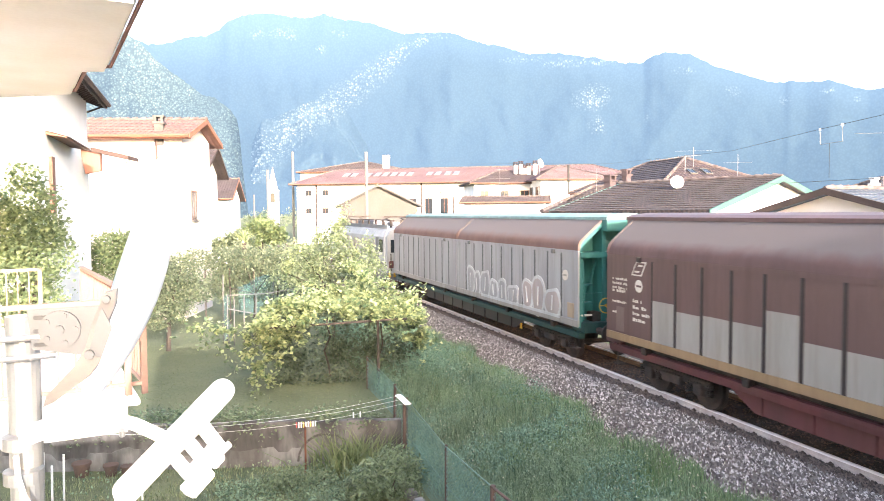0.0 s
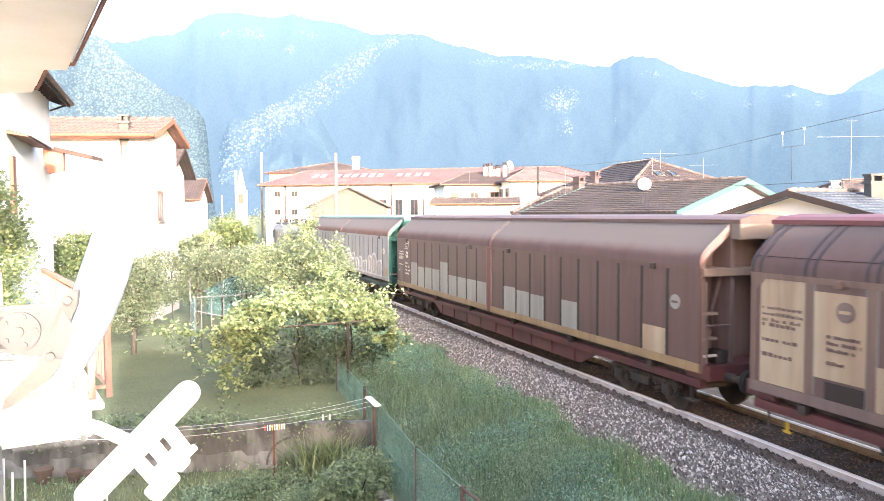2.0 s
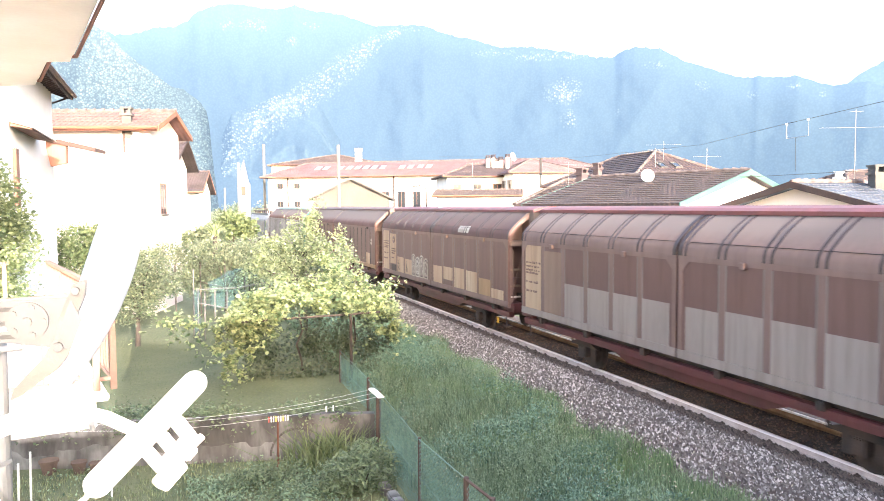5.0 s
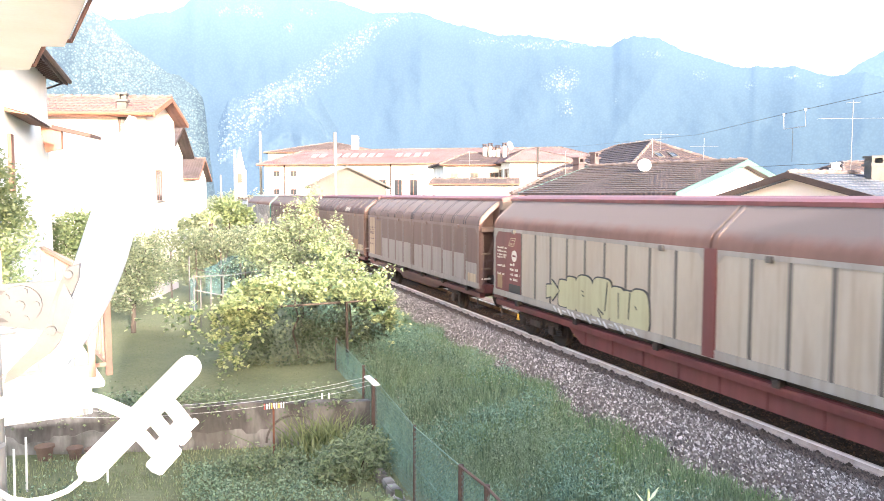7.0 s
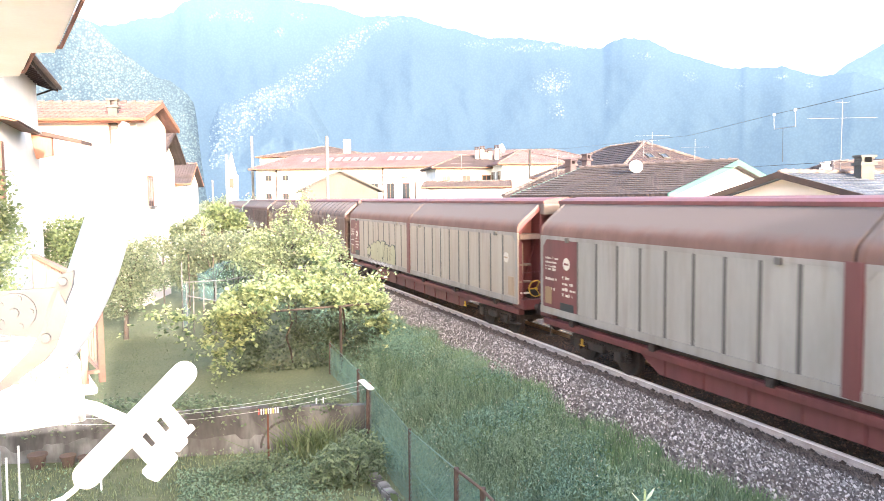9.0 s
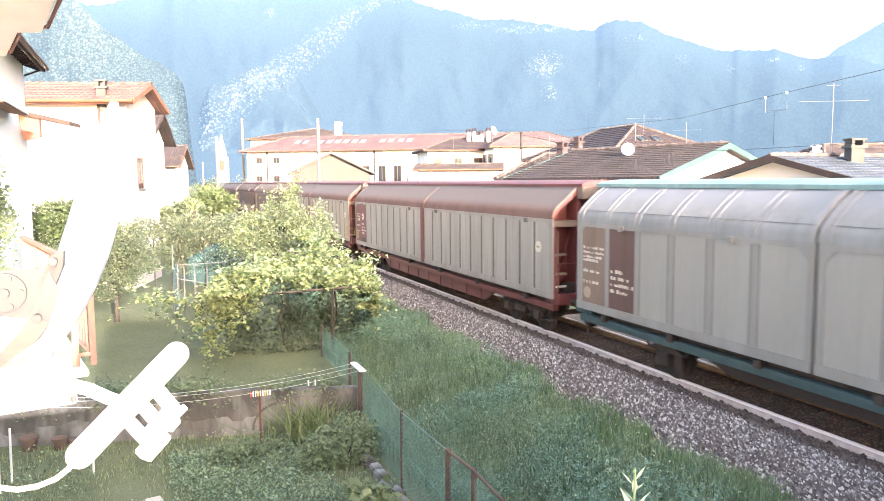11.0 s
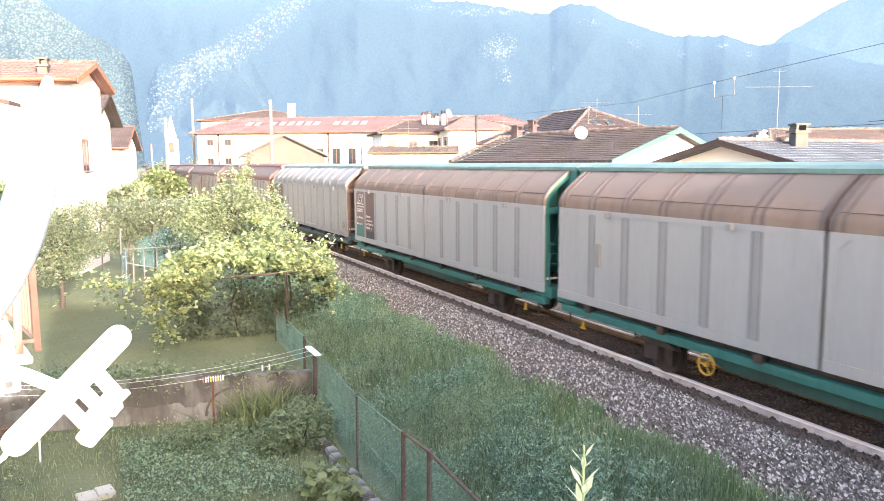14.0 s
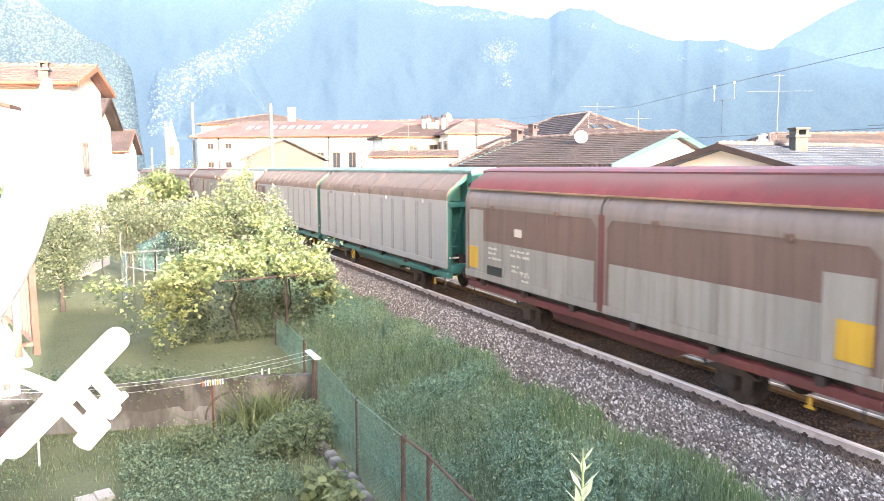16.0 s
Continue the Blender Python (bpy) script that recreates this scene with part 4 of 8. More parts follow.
def far_woods():
    """Trees and hedges of the village, far off beyond the gardens."""
    rng = np.random.default_rng(61)
    pts = []
    for _ in range(150):
        x, y = rng.uniform(-60, 90), rng.uniform(135, 330)
        if abs(x - 11) < 4:
            continue
        h = rng.uniform(3, 7)
        k = 130
        d = rng.normal(size=(k, 3))
        d /= np.linalg.norm(d, axis=1, keepdims=True)
        pts.append(np.array([x, y, h * 0.55 - 0.5]) + d * rng.uniform(0.5, 1, (k, 1)) * [h * 0.6, h * 0.6, h * 0.5])
    for _ in range(26):
        x, y = rng.uniform(-1.0, 7.5), rng.uniform(50, 120)
        h = rng.uniform(1.5, 2.8)
        d = rng.normal(size=(160, 3))
        d /= np.linalg.norm(d, axis=1, keepdims=True)
        pts.append(np.array([x, y, h * 0.5 - 0.5]) + d * rng.uniform(0.5, 1, (160, 1)) * [h * 0.6, h * 0.6, h * 0.5])
    tagged(leaf_mesh("far_woods", np.concatenate(pts), 0.55, "hedge", rng=rng), "far hedges and trees of the valley", "trees", kind="stuff")


build_houses()
far_woods()


# ---- train ----
def paint(name, base, other=None, rough=0.55, streak=0.5):
    """Old wagon paint: mottled, with rain streaks of grime down the sheet and a little rust."""
    m = surface(name, base, 0.10, 1.3, 24, rough, 0.0, 0.06, other or tuple(c * 0.74 for c in base), (1, 1, 0.16))
    n, l = m.node_tree.nodes, m.node_tree.links
    b = n["Principled BSDF"]
    col = b.inputs["Base Color"].links[0].from_socket
    tc, mp, run, rng, mix = n.new("ShaderNodeTexCoord"), n.new("ShaderNodeMapping"), n.new("ShaderNodeTexNoise"), n.new("ShaderNodeMapRange"), n.new("ShaderNodeMixRGB")
    mp.inputs["Scale"].default_value = (1, 1, 0.07)
    l.new(tc.outputs["Object"], mp.inputs[0])
    l.new(mp.outputs[0], run.inputs["Vector"])
    run.inputs["Scale"].default_value, run.inputs["Detail"].default_value = 7.0, 6.0
    rng.inputs[1].default_value, rng.inputs[2].default_value, rng.inputs[4].default_value = 0.48, 0.75, streak
    l.new(run.outputs["Fac"], rng.inputs[0])
    l.new(rng.outputs[0], mix.inputs[0])
    l.new(col, mix.inputs[1])
    mix.inputs[2].default_value = (base[0] * 0.55, base[1] * 0.48, base[2] * 0.44, 1)
    l.new(mix.outputs[0], b.inputs["Base Color"])
    return m


def roof_paint(name, low, high, z0, z1):
    """Roof paint with soot settled on the flatter upper part, fading towards the edge."""
    m = paint(name, low, None, 0.85, 0.3)
    n, l = m.node_tree.nodes, m.node_tree.links
    b = n["Principled BSDF"]
    col = b.inputs["Base Color"].links[0].from_socket
    tc, sep, ns, add, rng, mix = n.new("ShaderNodeTexCoord"), n.new("ShaderNodeSeparateXYZ"), n.new("ShaderNodeTexNoise"), n.new("ShaderNodeMath"), n.new("ShaderNodeMapRange"), n.new("ShaderNodeMixRGB")
    l.new(tc.outputs["Object"], sep.inputs[0])
    l.new(tc.outputs["Object"], ns.inputs["Vector"])
    ns.inputs["Scale"].default_value, ns.inputs["Detail"].default_value = 2.2, 5.0
    add.operation, add.inputs[1].default_value = "MULTIPLY_ADD", 0.22
    l.new(ns.outputs["Fac"], add.inputs[0])
    l.new(sep.outputs["Z"], add.inputs[2])
    rng.inputs[1].default_value, rng.inputs[2].default_value = z0 + 0.11, z1 + 0.11
    l.new(add.outputs[0], rng.inputs[0])
    l.new(rng.outputs[0], mix.inputs[0])
    l.new(col, mix.inputs[1])
    mix.inputs[2].default_value = (*high, 1)
    l.new(mix.outputs[0], b.inputs["Base Color"])
    return m


P = {
    "grey": paint("wagon_grey_paint", (0.32, 0.298, 0.296)),
    "light_grey": paint("wagon_light_grey_paint", (0.318, 0.299, 0.295), (0.296, 0.276, 0.272), 0.5, 0.14),
    "beige": paint("wagon_faded_beige_paint", (0.375, 0.315, 0.26), (0.335, 0.262, 0.205)),
    "f_grey": paint("wagon_warm_grey_paint", (0.345, 0.303, 0.268)),
    # dark tone for painted shade lines along the ribs
    "seam": paint("shade_beside_panel_ribs", (0.165, 0.148, 0.142)),
    # dark rib colours hold grime and the shade on the ribs' sides
    "rib_grey": paint("wagon_grimy_shaded_grey_ribs", (0.085, 0.078, 0.076)),
    "rib_brown": paint("wagon_grimy_shaded_brown_ribs", (0.029, 0.015, 0.014)),
    "d_grey": paint("wagon_dull_grey_overpaint", (0.25, 0.208, 0.192), (0.21, 0.172, 0.158)),
    "h_grey": paint("wagon_warm_light_grey", (0.30, 0.275, 0.252), (0.262, 0.24, 0.22), 0.55, 0.15),
    "h_rib": paint("wagon_warm_grey_ribs", (0.272, 0.25, 0.235), None, 0.55, 0.15),
    "h_frame": paint("wagon_warm_grey_frame", (0.268, 0.248, 0.234), None, 0.55, 0.15),
    "k_rib": paint("wagon_warm_grey_posts", (0.275, 0.238, 0.213)),
    "k_frame": paint("wagon_grey_brown_frame", (0.225, 0.17, 0.148)),
    # teal darkened to stand for the shade on the inset beams
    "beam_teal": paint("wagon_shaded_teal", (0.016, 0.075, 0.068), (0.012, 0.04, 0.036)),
    "sole_blue": paint("wagon_blue_grey_sole", (0.05, 0.085, 0.09)),
    "rib_mid": paint("wagon_grey_ribs", (0.278, 0.26, 0.257), None, 0.55, 0.15),
    "roof_seam": paint("wagon_tan_roof_ribs", (0.118, 0.08, 0.064)),
    # grime and rib shade in one colour here too
    "rib_beige": paint("wagon_grimy_shaded_beige_ribs", (0.12, 0.10, 0.088)),
    "brown": paint("wagon_brown_paint", (0.122, 0.063, 0.055), (0.098, 0.051, 0.044)),
    "brown_mid": paint("wagon_mid_brown_paint", (0.175, 0.108, 0.096)),
    "roof_brown": roof_paint("wagon_sooty_roof_paint", (0.178, 0.094, 0.072), (0.138, 0.108, 0.097), 3.40, 3.62),
    "roof_dusky": roof_paint("wagon_dusky_brown_roof", (0.178, 0.118, 0.102), (0.15, 0.118, 0.106), 3.5, 3.8),
    "roof_cocoa": roof_paint("wagon_sooty_brown_roof", (0.125, 0.068, 0.06), (0.122, 0.096, 0.088), 3.40, 3.62),
    "roof_plum": roof_paint("wagon_dull_plum_roof", (0.105, 0.058, 0.053), (0.088, 0.062, 0.057), 3.5, 3.9),
    "cover_crimson": roof_paint("wagon_crimson_cover_paint", (0.17, 0.034, 0.038), (0.105, 0.055, 0.053), 3.72, 4.02),
    "roof_tan": roof_paint("wagon_rusty_tan_roof", (0.23, 0.155, 0.118), (0.165, 0.13, 0.112), 3.4, 3.8),
    "roof_grey": roof_paint("wagon_silver_roof", (0.255, 0.25, 0.245), (0.215, 0.218, 0.23), 3.6, 3.9),
    "red": paint("wagon_red_oxide", (0.165, 0.042, 0.04), (0.115, 0.036, 0.034)),
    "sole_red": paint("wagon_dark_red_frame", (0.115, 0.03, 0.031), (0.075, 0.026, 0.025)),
    "bright_red": paint("wagon_crimson_paint", (0.15, 0.032, 0.036), (0.095, 0.038, 0.036)),
    "teal": paint("wagon_teal_paint", (0.03, 0.15, 0.132)),
    "ridge_teal": paint("wagon_weathered_teal", (0.13, 0.215, 0.195)),
    "k_brown": paint("wagon_warm_brown", (0.168, 0.097, 0.077)),
    "dark_teal": paint("wagon_dark_teal", (0.014, 0.05, 0.046)),
    "pale_teal": paint("wagon_pale_teal", (0.20, 0.31, 0.30)),
    "tan": paint("wagon_tan_patch", (0.405, 0.305, 0.212), (0.29, 0.17, 0.105), 0.6, 0.7),
    "patch_grey": paint("wagon_grey_patch", (0.315, 0.275, 0.245)),
    "ochre": paint("wagon_ochre_sill", (0.30, 0.185, 0.098)),
    "yellow": paint("yellow_paint", (0.60, 0.34, 0.035)),
    "white": paint("white_stencil_paint", (0.62, 0.55, 0.48), (0.50, 0.42, 0.35), 0.6, 0.3),
    "silver": paint("silver_spray_paint", (0.33, 0.315, 0.29), (0.16, 0.12, 0.105)),
    "chalk": paint("faded_white_spray_paint", (0.50, 0.485, 0.475), (0.38, 0.365, 0.355)),
    "spray_cream": paint("dirty_cream_spray_paint", (0.41, 0.39, 0.345), (0.24, 0.19, 0.155), 0.65, 0.8),
    "letter_haze": paint("thin_grey_overspray", (0.25, 0.215, 0.185), (0.15, 0.105, 0.085), 0.65, 0.7),
    "pink": paint("faded_pink_spray_paint", (0.37, 0.30, 0.28)),
    "lime": paint("pale_lime_spray_paint", (0.395, 0.365, 0.225), (0.36, 0.32, 0.20)),
    "ink": paint("black_spray_paint", (0.032, 0.032, 0.032)),
    "loco": paint("loco_grey_paint", (0.40, 0.40, 0.41)),
    "loco_dark": paint("loco_dark_grey", (0.16, 0.16, 0.17)),
}

HALF = 1.40                       # half width of a wagon over its doors
Z0, Z1 = 1.14, 3.22               # door panels


def roof_outline(kind):
    if kind == "long":
        return [(-HALF, Z1), (-1.385, 3.34), (-1.355, 3.43), (-1.295, 3.51), (-1.20, 3.60), (-0.60, 4.10)]
    return [(-HALF, Z1), (-1.39, 3.34), (-1.36, 3.44), (-1.28, 3.55), (-1.17, 3.66), (-1.04, 3.78), (-0.90, 3.89), (-0.75, 3.99), (-0.60, 4.08)]


def wheelset(parent, y):
    ax = part("axle", rods(((-0.95, 0, 0), (0.95, 0, 0), 0.075)), "dark_iron", parent)
    ax.matrix_basis = pose(0, y, 0.46)
    for s in (-1, 1):
        bm = bmesh.new()
        rod(bm, (s * 0.68, 0, 0), (s * 0.715, 0, 0), 0.49, 28)
        rod(bm, (s * 0.715, 0, 0), (s * 0.82, 0, 0), 0.46, 28)
        rod(bm, (s * 0.82, 0, 0), (s * 0.835, 0, 0), 0.36, 24)
        rod(bm, (s * 0.835, 0, 0), (s * 0.88, 0, 0), 0.13, 14)
        for i in range(6):
            a = i * math.pi / 3
            rod(bm, (s * 0.83, 0.22 * math.cos(a), 0.22 * math.sin(a)), (s * 0.845, 0.22 * math.cos(a), 0.22 * math.sin(a)), 0.04, 6)
        part("wheel", bm, "dark_iron", ax)
    return ax


WHEELS = []


def bogie(w, y):
    f = part("bogie", boxes(((-1.06, y - 1.25, 0.5), (-0.94, y + 1.25, 0.68)), ((0.94, y - 1.25, 0.5), (1.06, y + 1.25, 0.68)), ((-1.0, y - 0.2, 0.55), (1.0, y + 0.2, 0.78)),
                            ((-1.12, y - 1.05, 0.34), (-0.96, y - 0.75, 0.6)), ((-1.12, y + 0.75, 0.34), (-0.96, y + 1.05, 0.6)), ((-1.14, y - 0.35, 0.42), (-0.98, y + 0.35, 0.62)), bevel=0.02), "dark_iron", w)
    for s in (-1, 1):
        for yy in (y - 1.22, y - 0.58, y + 0.58, y + 1.22):
            bm = bmesh.new()
            for i in range(5):
                rod(bm, (s * 1.03, yy, 0.36 + i * 0.05), (s * 1.03, yy, 0.385 + i * 0.05), 0.085, 10)
            part("spring", bm, "dark_iron", f)
    for dy in (-0.9, 0.9):
        WHEELS.append(wheelset(w, y + dy))


def single_axle(w, y):
    for s in (-1, 1):
        part("axle_box", boxes(((s * 1.06 - 0.1, y - 0.14, 0.32), (s * 1.06 + 0.1, y + 0.14, 0.6)), bevel=0.02), "dark_iron", w)
        bm = prism([(y - 0.66, 0.62), (y - 0.62, 0.60), (y + 0.62, 0.60), (y + 0.66, 0.62), (y + 0.2, 0.77), (y - 0.2, 0.77)], s * 1.06 - 0.06, s * 1.06 + 0.06)
        bm.transform(Matrix(((0, 1, 0, 0), (1, 0, 0, 0), (0, 0, 1, 0), (0, 0, 0, 1))))
        bmesh.ops.recalc_face_normals(bm, faces=bm.faces[:])
        part("leaf_spring", bm, "dark_iron", w)
        for e in (-1, 1):
            part("horn_guide", boxes(((s * 1.0 - 0.02, y + e * 0.3 - 0.12, 0.25), (s * 1.0 + 0.02, y + e * 0.3 + 0.12, 0.95))), "dark_iron", w)
            part("spring_hanger", rods(((s * 1.06, y + e * 0.62, 0.62), (s * 1.06, y + e * 0.72, 0.88), 0.03)), "dark_iron", w)
    WHEELS.append(wheelset(w, y))


def wheel_ring(r, tube, n=18):
    bm = bmesh.new()
    p = [(0, r * math.cos(i * 2 * math.pi / n), r * math.sin(i * 2 * math.pi / n)) for i in range(n)]
    for i in range(n):
        rod(bm, p[i], p[(i + 1) % n], tube, 6)
    for i in range(0, n, 6):
        rod(bm, (0, 0, 0), p[i], tube * 0.8, 6)
    rod(bm, (-0.04, 0, 0), (0.04, 0, 0), tube * 2.2, 8)
    return bm


def bars_of_text(rows, y0, z0, wid, h, rng, face=HALF):
    """Rows of unreadable lettering as short bars on the near side."""
    out = []
    for i, fill in enumerate(rows):
        y, z = y0, z0 - i * h * 1.75
        end = y0 - wid * fill
        while y > end + 0.01:
            step = min(rng.uniform(0.4, 1.6) * h, y - end)
            k = rng.uniform(0.55, 1.0)
            out.append(((-face - 0.004, y - step, z), (-face + 0.01, y, z + h * k)))
            y -= step + h * (0.35 if rng.random() < 0.75 else 1.3)
    return out


def wagon(front, rear, kind, label, panel, roof, ridge, end, sill, sole, panels, stile=None, patches=(), front_panels=None, text=True, seed=1, extra=None, smooth=False, frame=None, roof_rib=None):
    """A sliding-wall freight wagon whose body runs from front to rear (along the train). panels: how many on each door."""
    mid, L = (front + rear) / 2, front - rear
    w = thing("freight_wagon", label, "freight wagon", (TRACK_X, mid, 0), group="wagons of the freight train")
    h = L / 2
    rng = np.random.default_rng(seed)
    stile = stile or {"grey": "rib_grey", "light_grey": "rib_grey", "beige": "rib_beige", "f_grey": "rib_beige", "patch_grey": "rib_grey"}.get(panel, panel)
    frame = frame or panel
    # beam colours are darkened to stand for shade under the wagon floor
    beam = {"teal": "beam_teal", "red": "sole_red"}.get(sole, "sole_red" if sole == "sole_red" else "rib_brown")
    hw = 0.032 if kind == "long" else 0.07
    # underframe
    part("underframe", boxes(((-1.17, -h, 0.94), (1.17, h, 1.16)), ((-0.3, -h, 0.74), (0.3, h, 0.94)), ((-1.33, -0.3, 1.16), (1.33, 0.3, 3.2)), ((-0.9, -0.3, 3.2), (0.9, 0.3, 3.8)), bevel=0.01), "dark_iron", w)
    for s in (-1, 1):
        part("solebar", prism([(s * 1.34, 0.955), (s * 1.34, 0.90), (s * 1.325, 0.80), (s * 1.16, 0.80), (s * 1.16, 0.97), (s * 1.30, 0.97)], -h + 0.05, h - 0.05), P[sole], w)
        if kind == "long":
            n = 9
            prof = [(-h * 0.61, 0.82), (-h * 0.525, 0.42), (h * 0.5, 0.42), (h * 0.58, 0.82)]
            g = prism([(y, z) for y, z in prof], -0.03, 0.03)
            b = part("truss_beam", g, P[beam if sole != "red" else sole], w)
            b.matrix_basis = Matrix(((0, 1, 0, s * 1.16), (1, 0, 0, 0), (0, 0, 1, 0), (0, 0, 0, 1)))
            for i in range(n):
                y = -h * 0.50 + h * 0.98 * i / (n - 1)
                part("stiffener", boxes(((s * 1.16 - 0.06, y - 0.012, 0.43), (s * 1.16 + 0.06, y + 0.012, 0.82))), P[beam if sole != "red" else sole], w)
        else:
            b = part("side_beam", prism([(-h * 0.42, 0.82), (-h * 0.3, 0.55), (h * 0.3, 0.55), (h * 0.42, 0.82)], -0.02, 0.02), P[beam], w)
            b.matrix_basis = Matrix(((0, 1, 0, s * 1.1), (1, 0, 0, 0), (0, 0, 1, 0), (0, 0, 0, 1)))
        for i in range(6):
            y = -h * 0.84 + h * 1.68 * i / 5
            part("door_bracket", boxes(((s * 1.22, y - 0.09, 0.93), (s * 1.40, y + 0.09, 1.09)), bevel=0.015), "dark_iron", w)
    part("brake_gear", boxes(((-0.7, -1.4, 0.42), (-0.2, -0.5, 0.8)), ((0.1, 0.4, 0.45), (0.6, 1.6, 0.78)), ((-0.05, -h * 0.6, 0.5), (0.05, h * 0.6, 0.56)), ((-1.05, 1.2, 0.5), (-0.75, 2.1, 0.8)), bevel=0.03), "dark_iron", w)
    if kind == "long":
        bogie(w, h - 2.3), bogie(w, -h + 2.3)
    else:
        single_axle(w, h - 3.0), single_axle(w, -h + 3.0)
    # side doors, two on each side, with the curved roof as part of the door
    out = roof_outline(kind)
    for s in (-1, 1):
        for e in (1, -1):
            ya, yb = (0.035, h) if e > 0 else (-h, -0.035)
            flip = Matrix.Diagonal((1, 1, 1, 1)) if s < 0 else Matrix.Diagonal((-1, 1, 1, 1))
            def bit(name, lo, hi, col, parent):
                g = boxes((lo, hi))
                g.transform(flip)
                bmesh.ops.recalc_face_normals(g, faces=g.faces[:])
                return part(name, g, P[col], parent)
            door = bit("sliding_door", (-HALF + 0.016, ya, Z0), (-HALF + 0.05, yb, Z1), panel, w)
            bit("top_rail", (-HALF, ya, Z1 - 0.1), (-HALF + 0.016, yb, Z1), frame, door)
            bit("stile", (-HALF, ya, Z0 + 0.16), (-HALF + 0.016, ya + 0.13, Z1 - 0.1), frame, door)
            bit("stile", (-HALF, yb - 0.13, Z0 + 0.16), (-HALF + 0.016, yb, Z1 - 0.1), frame, door)
            rp = prism(band(out, 0.05), ya, yb)
            rp.transform(flip)
            bmesh.ops.recalc_face_normals(rp, faces=rp.faces[:])
            part("roof_panel", rounded(rp), P[roof], door)
            # raised rim along the end of the roof next to the middle, and a gusset in each upper corner
            for y0, y1 in (((ya, ya + 0.11), (yb - 0.07, yb)) if e > 0 else ((yb - 0.11, yb), (ya, ya + 0.07))):
                g = prism(band([(x * 1.006 - 0.004, z + 0.012) for x, z in out], 0.06), y0, y1)
                g.transform(flip)
                bmesh.ops.recalc_face_normals(g, faces=g.faces[:])
                part("roof_rim", rounded(g), P[roof_rib or roof], door)
            for y0, k in ((ya + 0.13, 1), (yb - 0.13, -1)):
                g = prism([(y0, Z1 - 0.1), (y0 + k * 0.2, Z1 - 0.1), (y0, Z1 - 0.3)], HALF - 0.016, HALF)
                g.transform(Matrix(((0, -1, 0, 0), (1, 0, 0, 0), (0, 0, 1, 0), (0, 0, 0, 1))))
                g.transform(flip)
                bmesh.ops.recalc_face_normals(g, faces=g.faces[:])
                part("gusset", g, P[frame], door)
            st = boxes(((-HALF - 0.012, ya, Z0 - 0.02), (-HALF + 0.03, yb, Z0 + 0.16)))
            st.transform(flip)
            part("sill_rail", st, P[sill], door)
            n = panels
            step = (yb - ya - 0.26) / n
            rib = None
            for i in range(1, n):
                y = ya + 0.13 + step * i
                if rib is None:
                    rb = prism([(-HALF + 0.006, -hw), (-HALF + 0.006, hw), (-HALF + 0.018, hw + 0.02), (-HALF + 0.018, -hw - 0.02)], Z0 + 0.16, Z1 - 0.06)
                    rb.transform(Matrix(((1, 0, 0, 0), (0, 0, 1, 0), (0, 1, 0, 0), (0, 0, 0, 1))))
                    rb.transform(flip)
                    bmesh.ops.recalc_face_normals(rb, faces=rb.faces[:])
                    rib = part("rib", rb, P[stile], door)
                    rib.matrix_basis = pose(0, y, 0)
                    # a dark strip behind each rib paints the shade along its edges
                    if kind == "short" and not smooth:
                        seam = bit("rib_shade_line", (-HALF + 0.0135, -hw - 0.042, Z0 + 0.17), (-HALF + 0.0165, hw + 0.042, Z1 - 0.11), "seam", door)
                        seam.matrix_basis = pose(0, y, 0)
                else:
                    piece("rib", rib, door, pose(0, y, 0))
                    if kind == "short" and not smooth:
                        piece("rib_shade_line", seam, door, pose(0, y, 0))
            if kind == "short" and not smooth:
                bit("roof_crease", (-1.326, ya + 0.12, 3.502), (-1.30, yb - 0.08, 3.512), roof_rib or roof, door)
                rr = None
                for i in range(n + 1):
                    y = ya + 0.13 + step * i
                    if rr is None:
                        g = prism(band([(x * 1.006 - 0.001, z + 0.008) for x, z in out], 0.05), -0.024, 0.024)
                        g.transform(flip)
                        bmesh.ops.recalc_face_normals(g, faces=g.faces[:])
                        rr = part("roof_rib", rounded(g), P[roof_rib or roof], door)
                        rr.matrix_basis = pose(0, y - 0.09, 0)
                    else:
                        piece("roof_rib", rr, door, pose(0, y - 0.09, 0))
                    if 0 < i < n:
                        piece("roof_rib", rr, door, pose(0, y + 0.09, 0))
            for i in (1, n - 2):
                y = ya + 0.13 + step * (i + 0.5)
                g = boxes(((-HALF - 0.06, y - 0.07, Z1 - 0.14), (-HALF + 0.01, y + 0.07, Z1 - 0.02)), bevel=0.012)
                g.transform(flip)
                part("latch", g, P[stile], door)
            if s < 0:
                # painted-over panels: (door 0 front / 1 rear, first, count, low, high, colour), panels counted from the front
                for dr, p0, cnt, lo, hi, col in patches:
                    if (dr == 0) != (e > 0):
                        continue
                    for q in range(p0, p0 + cnt):
                        yt = yb - 0.13 - step * q
                        part("repainted_panel", boxes(((-HALF + 0.0105, yt - step + hw + 0.02, max(lo, Z0 + 0.162)), (-HALF + 0.017, yt - hw - 0.02, min(hi, Z1 - 0.11)))), P[col], door)
                if e > 0 and front_panels:
                    for q, col in enumerate(front_panels):
                        yt = yb - 0.13 - step * q
                        part("marking_panel", boxes(((-HALF + (0.002 if kind == "long" else 0.0095), yt - step + (0.0 if kind == "long" else hw + 0.02), Z0 + 0.165), (-HALF + 0.017, yt - (0.0 if kind == "long" else hw + 0.02), Z1 - 0.1))), P[col], door)
                        if text:
                            face = HALF - 0.002 if kind == "long" else HALF - 0.0095
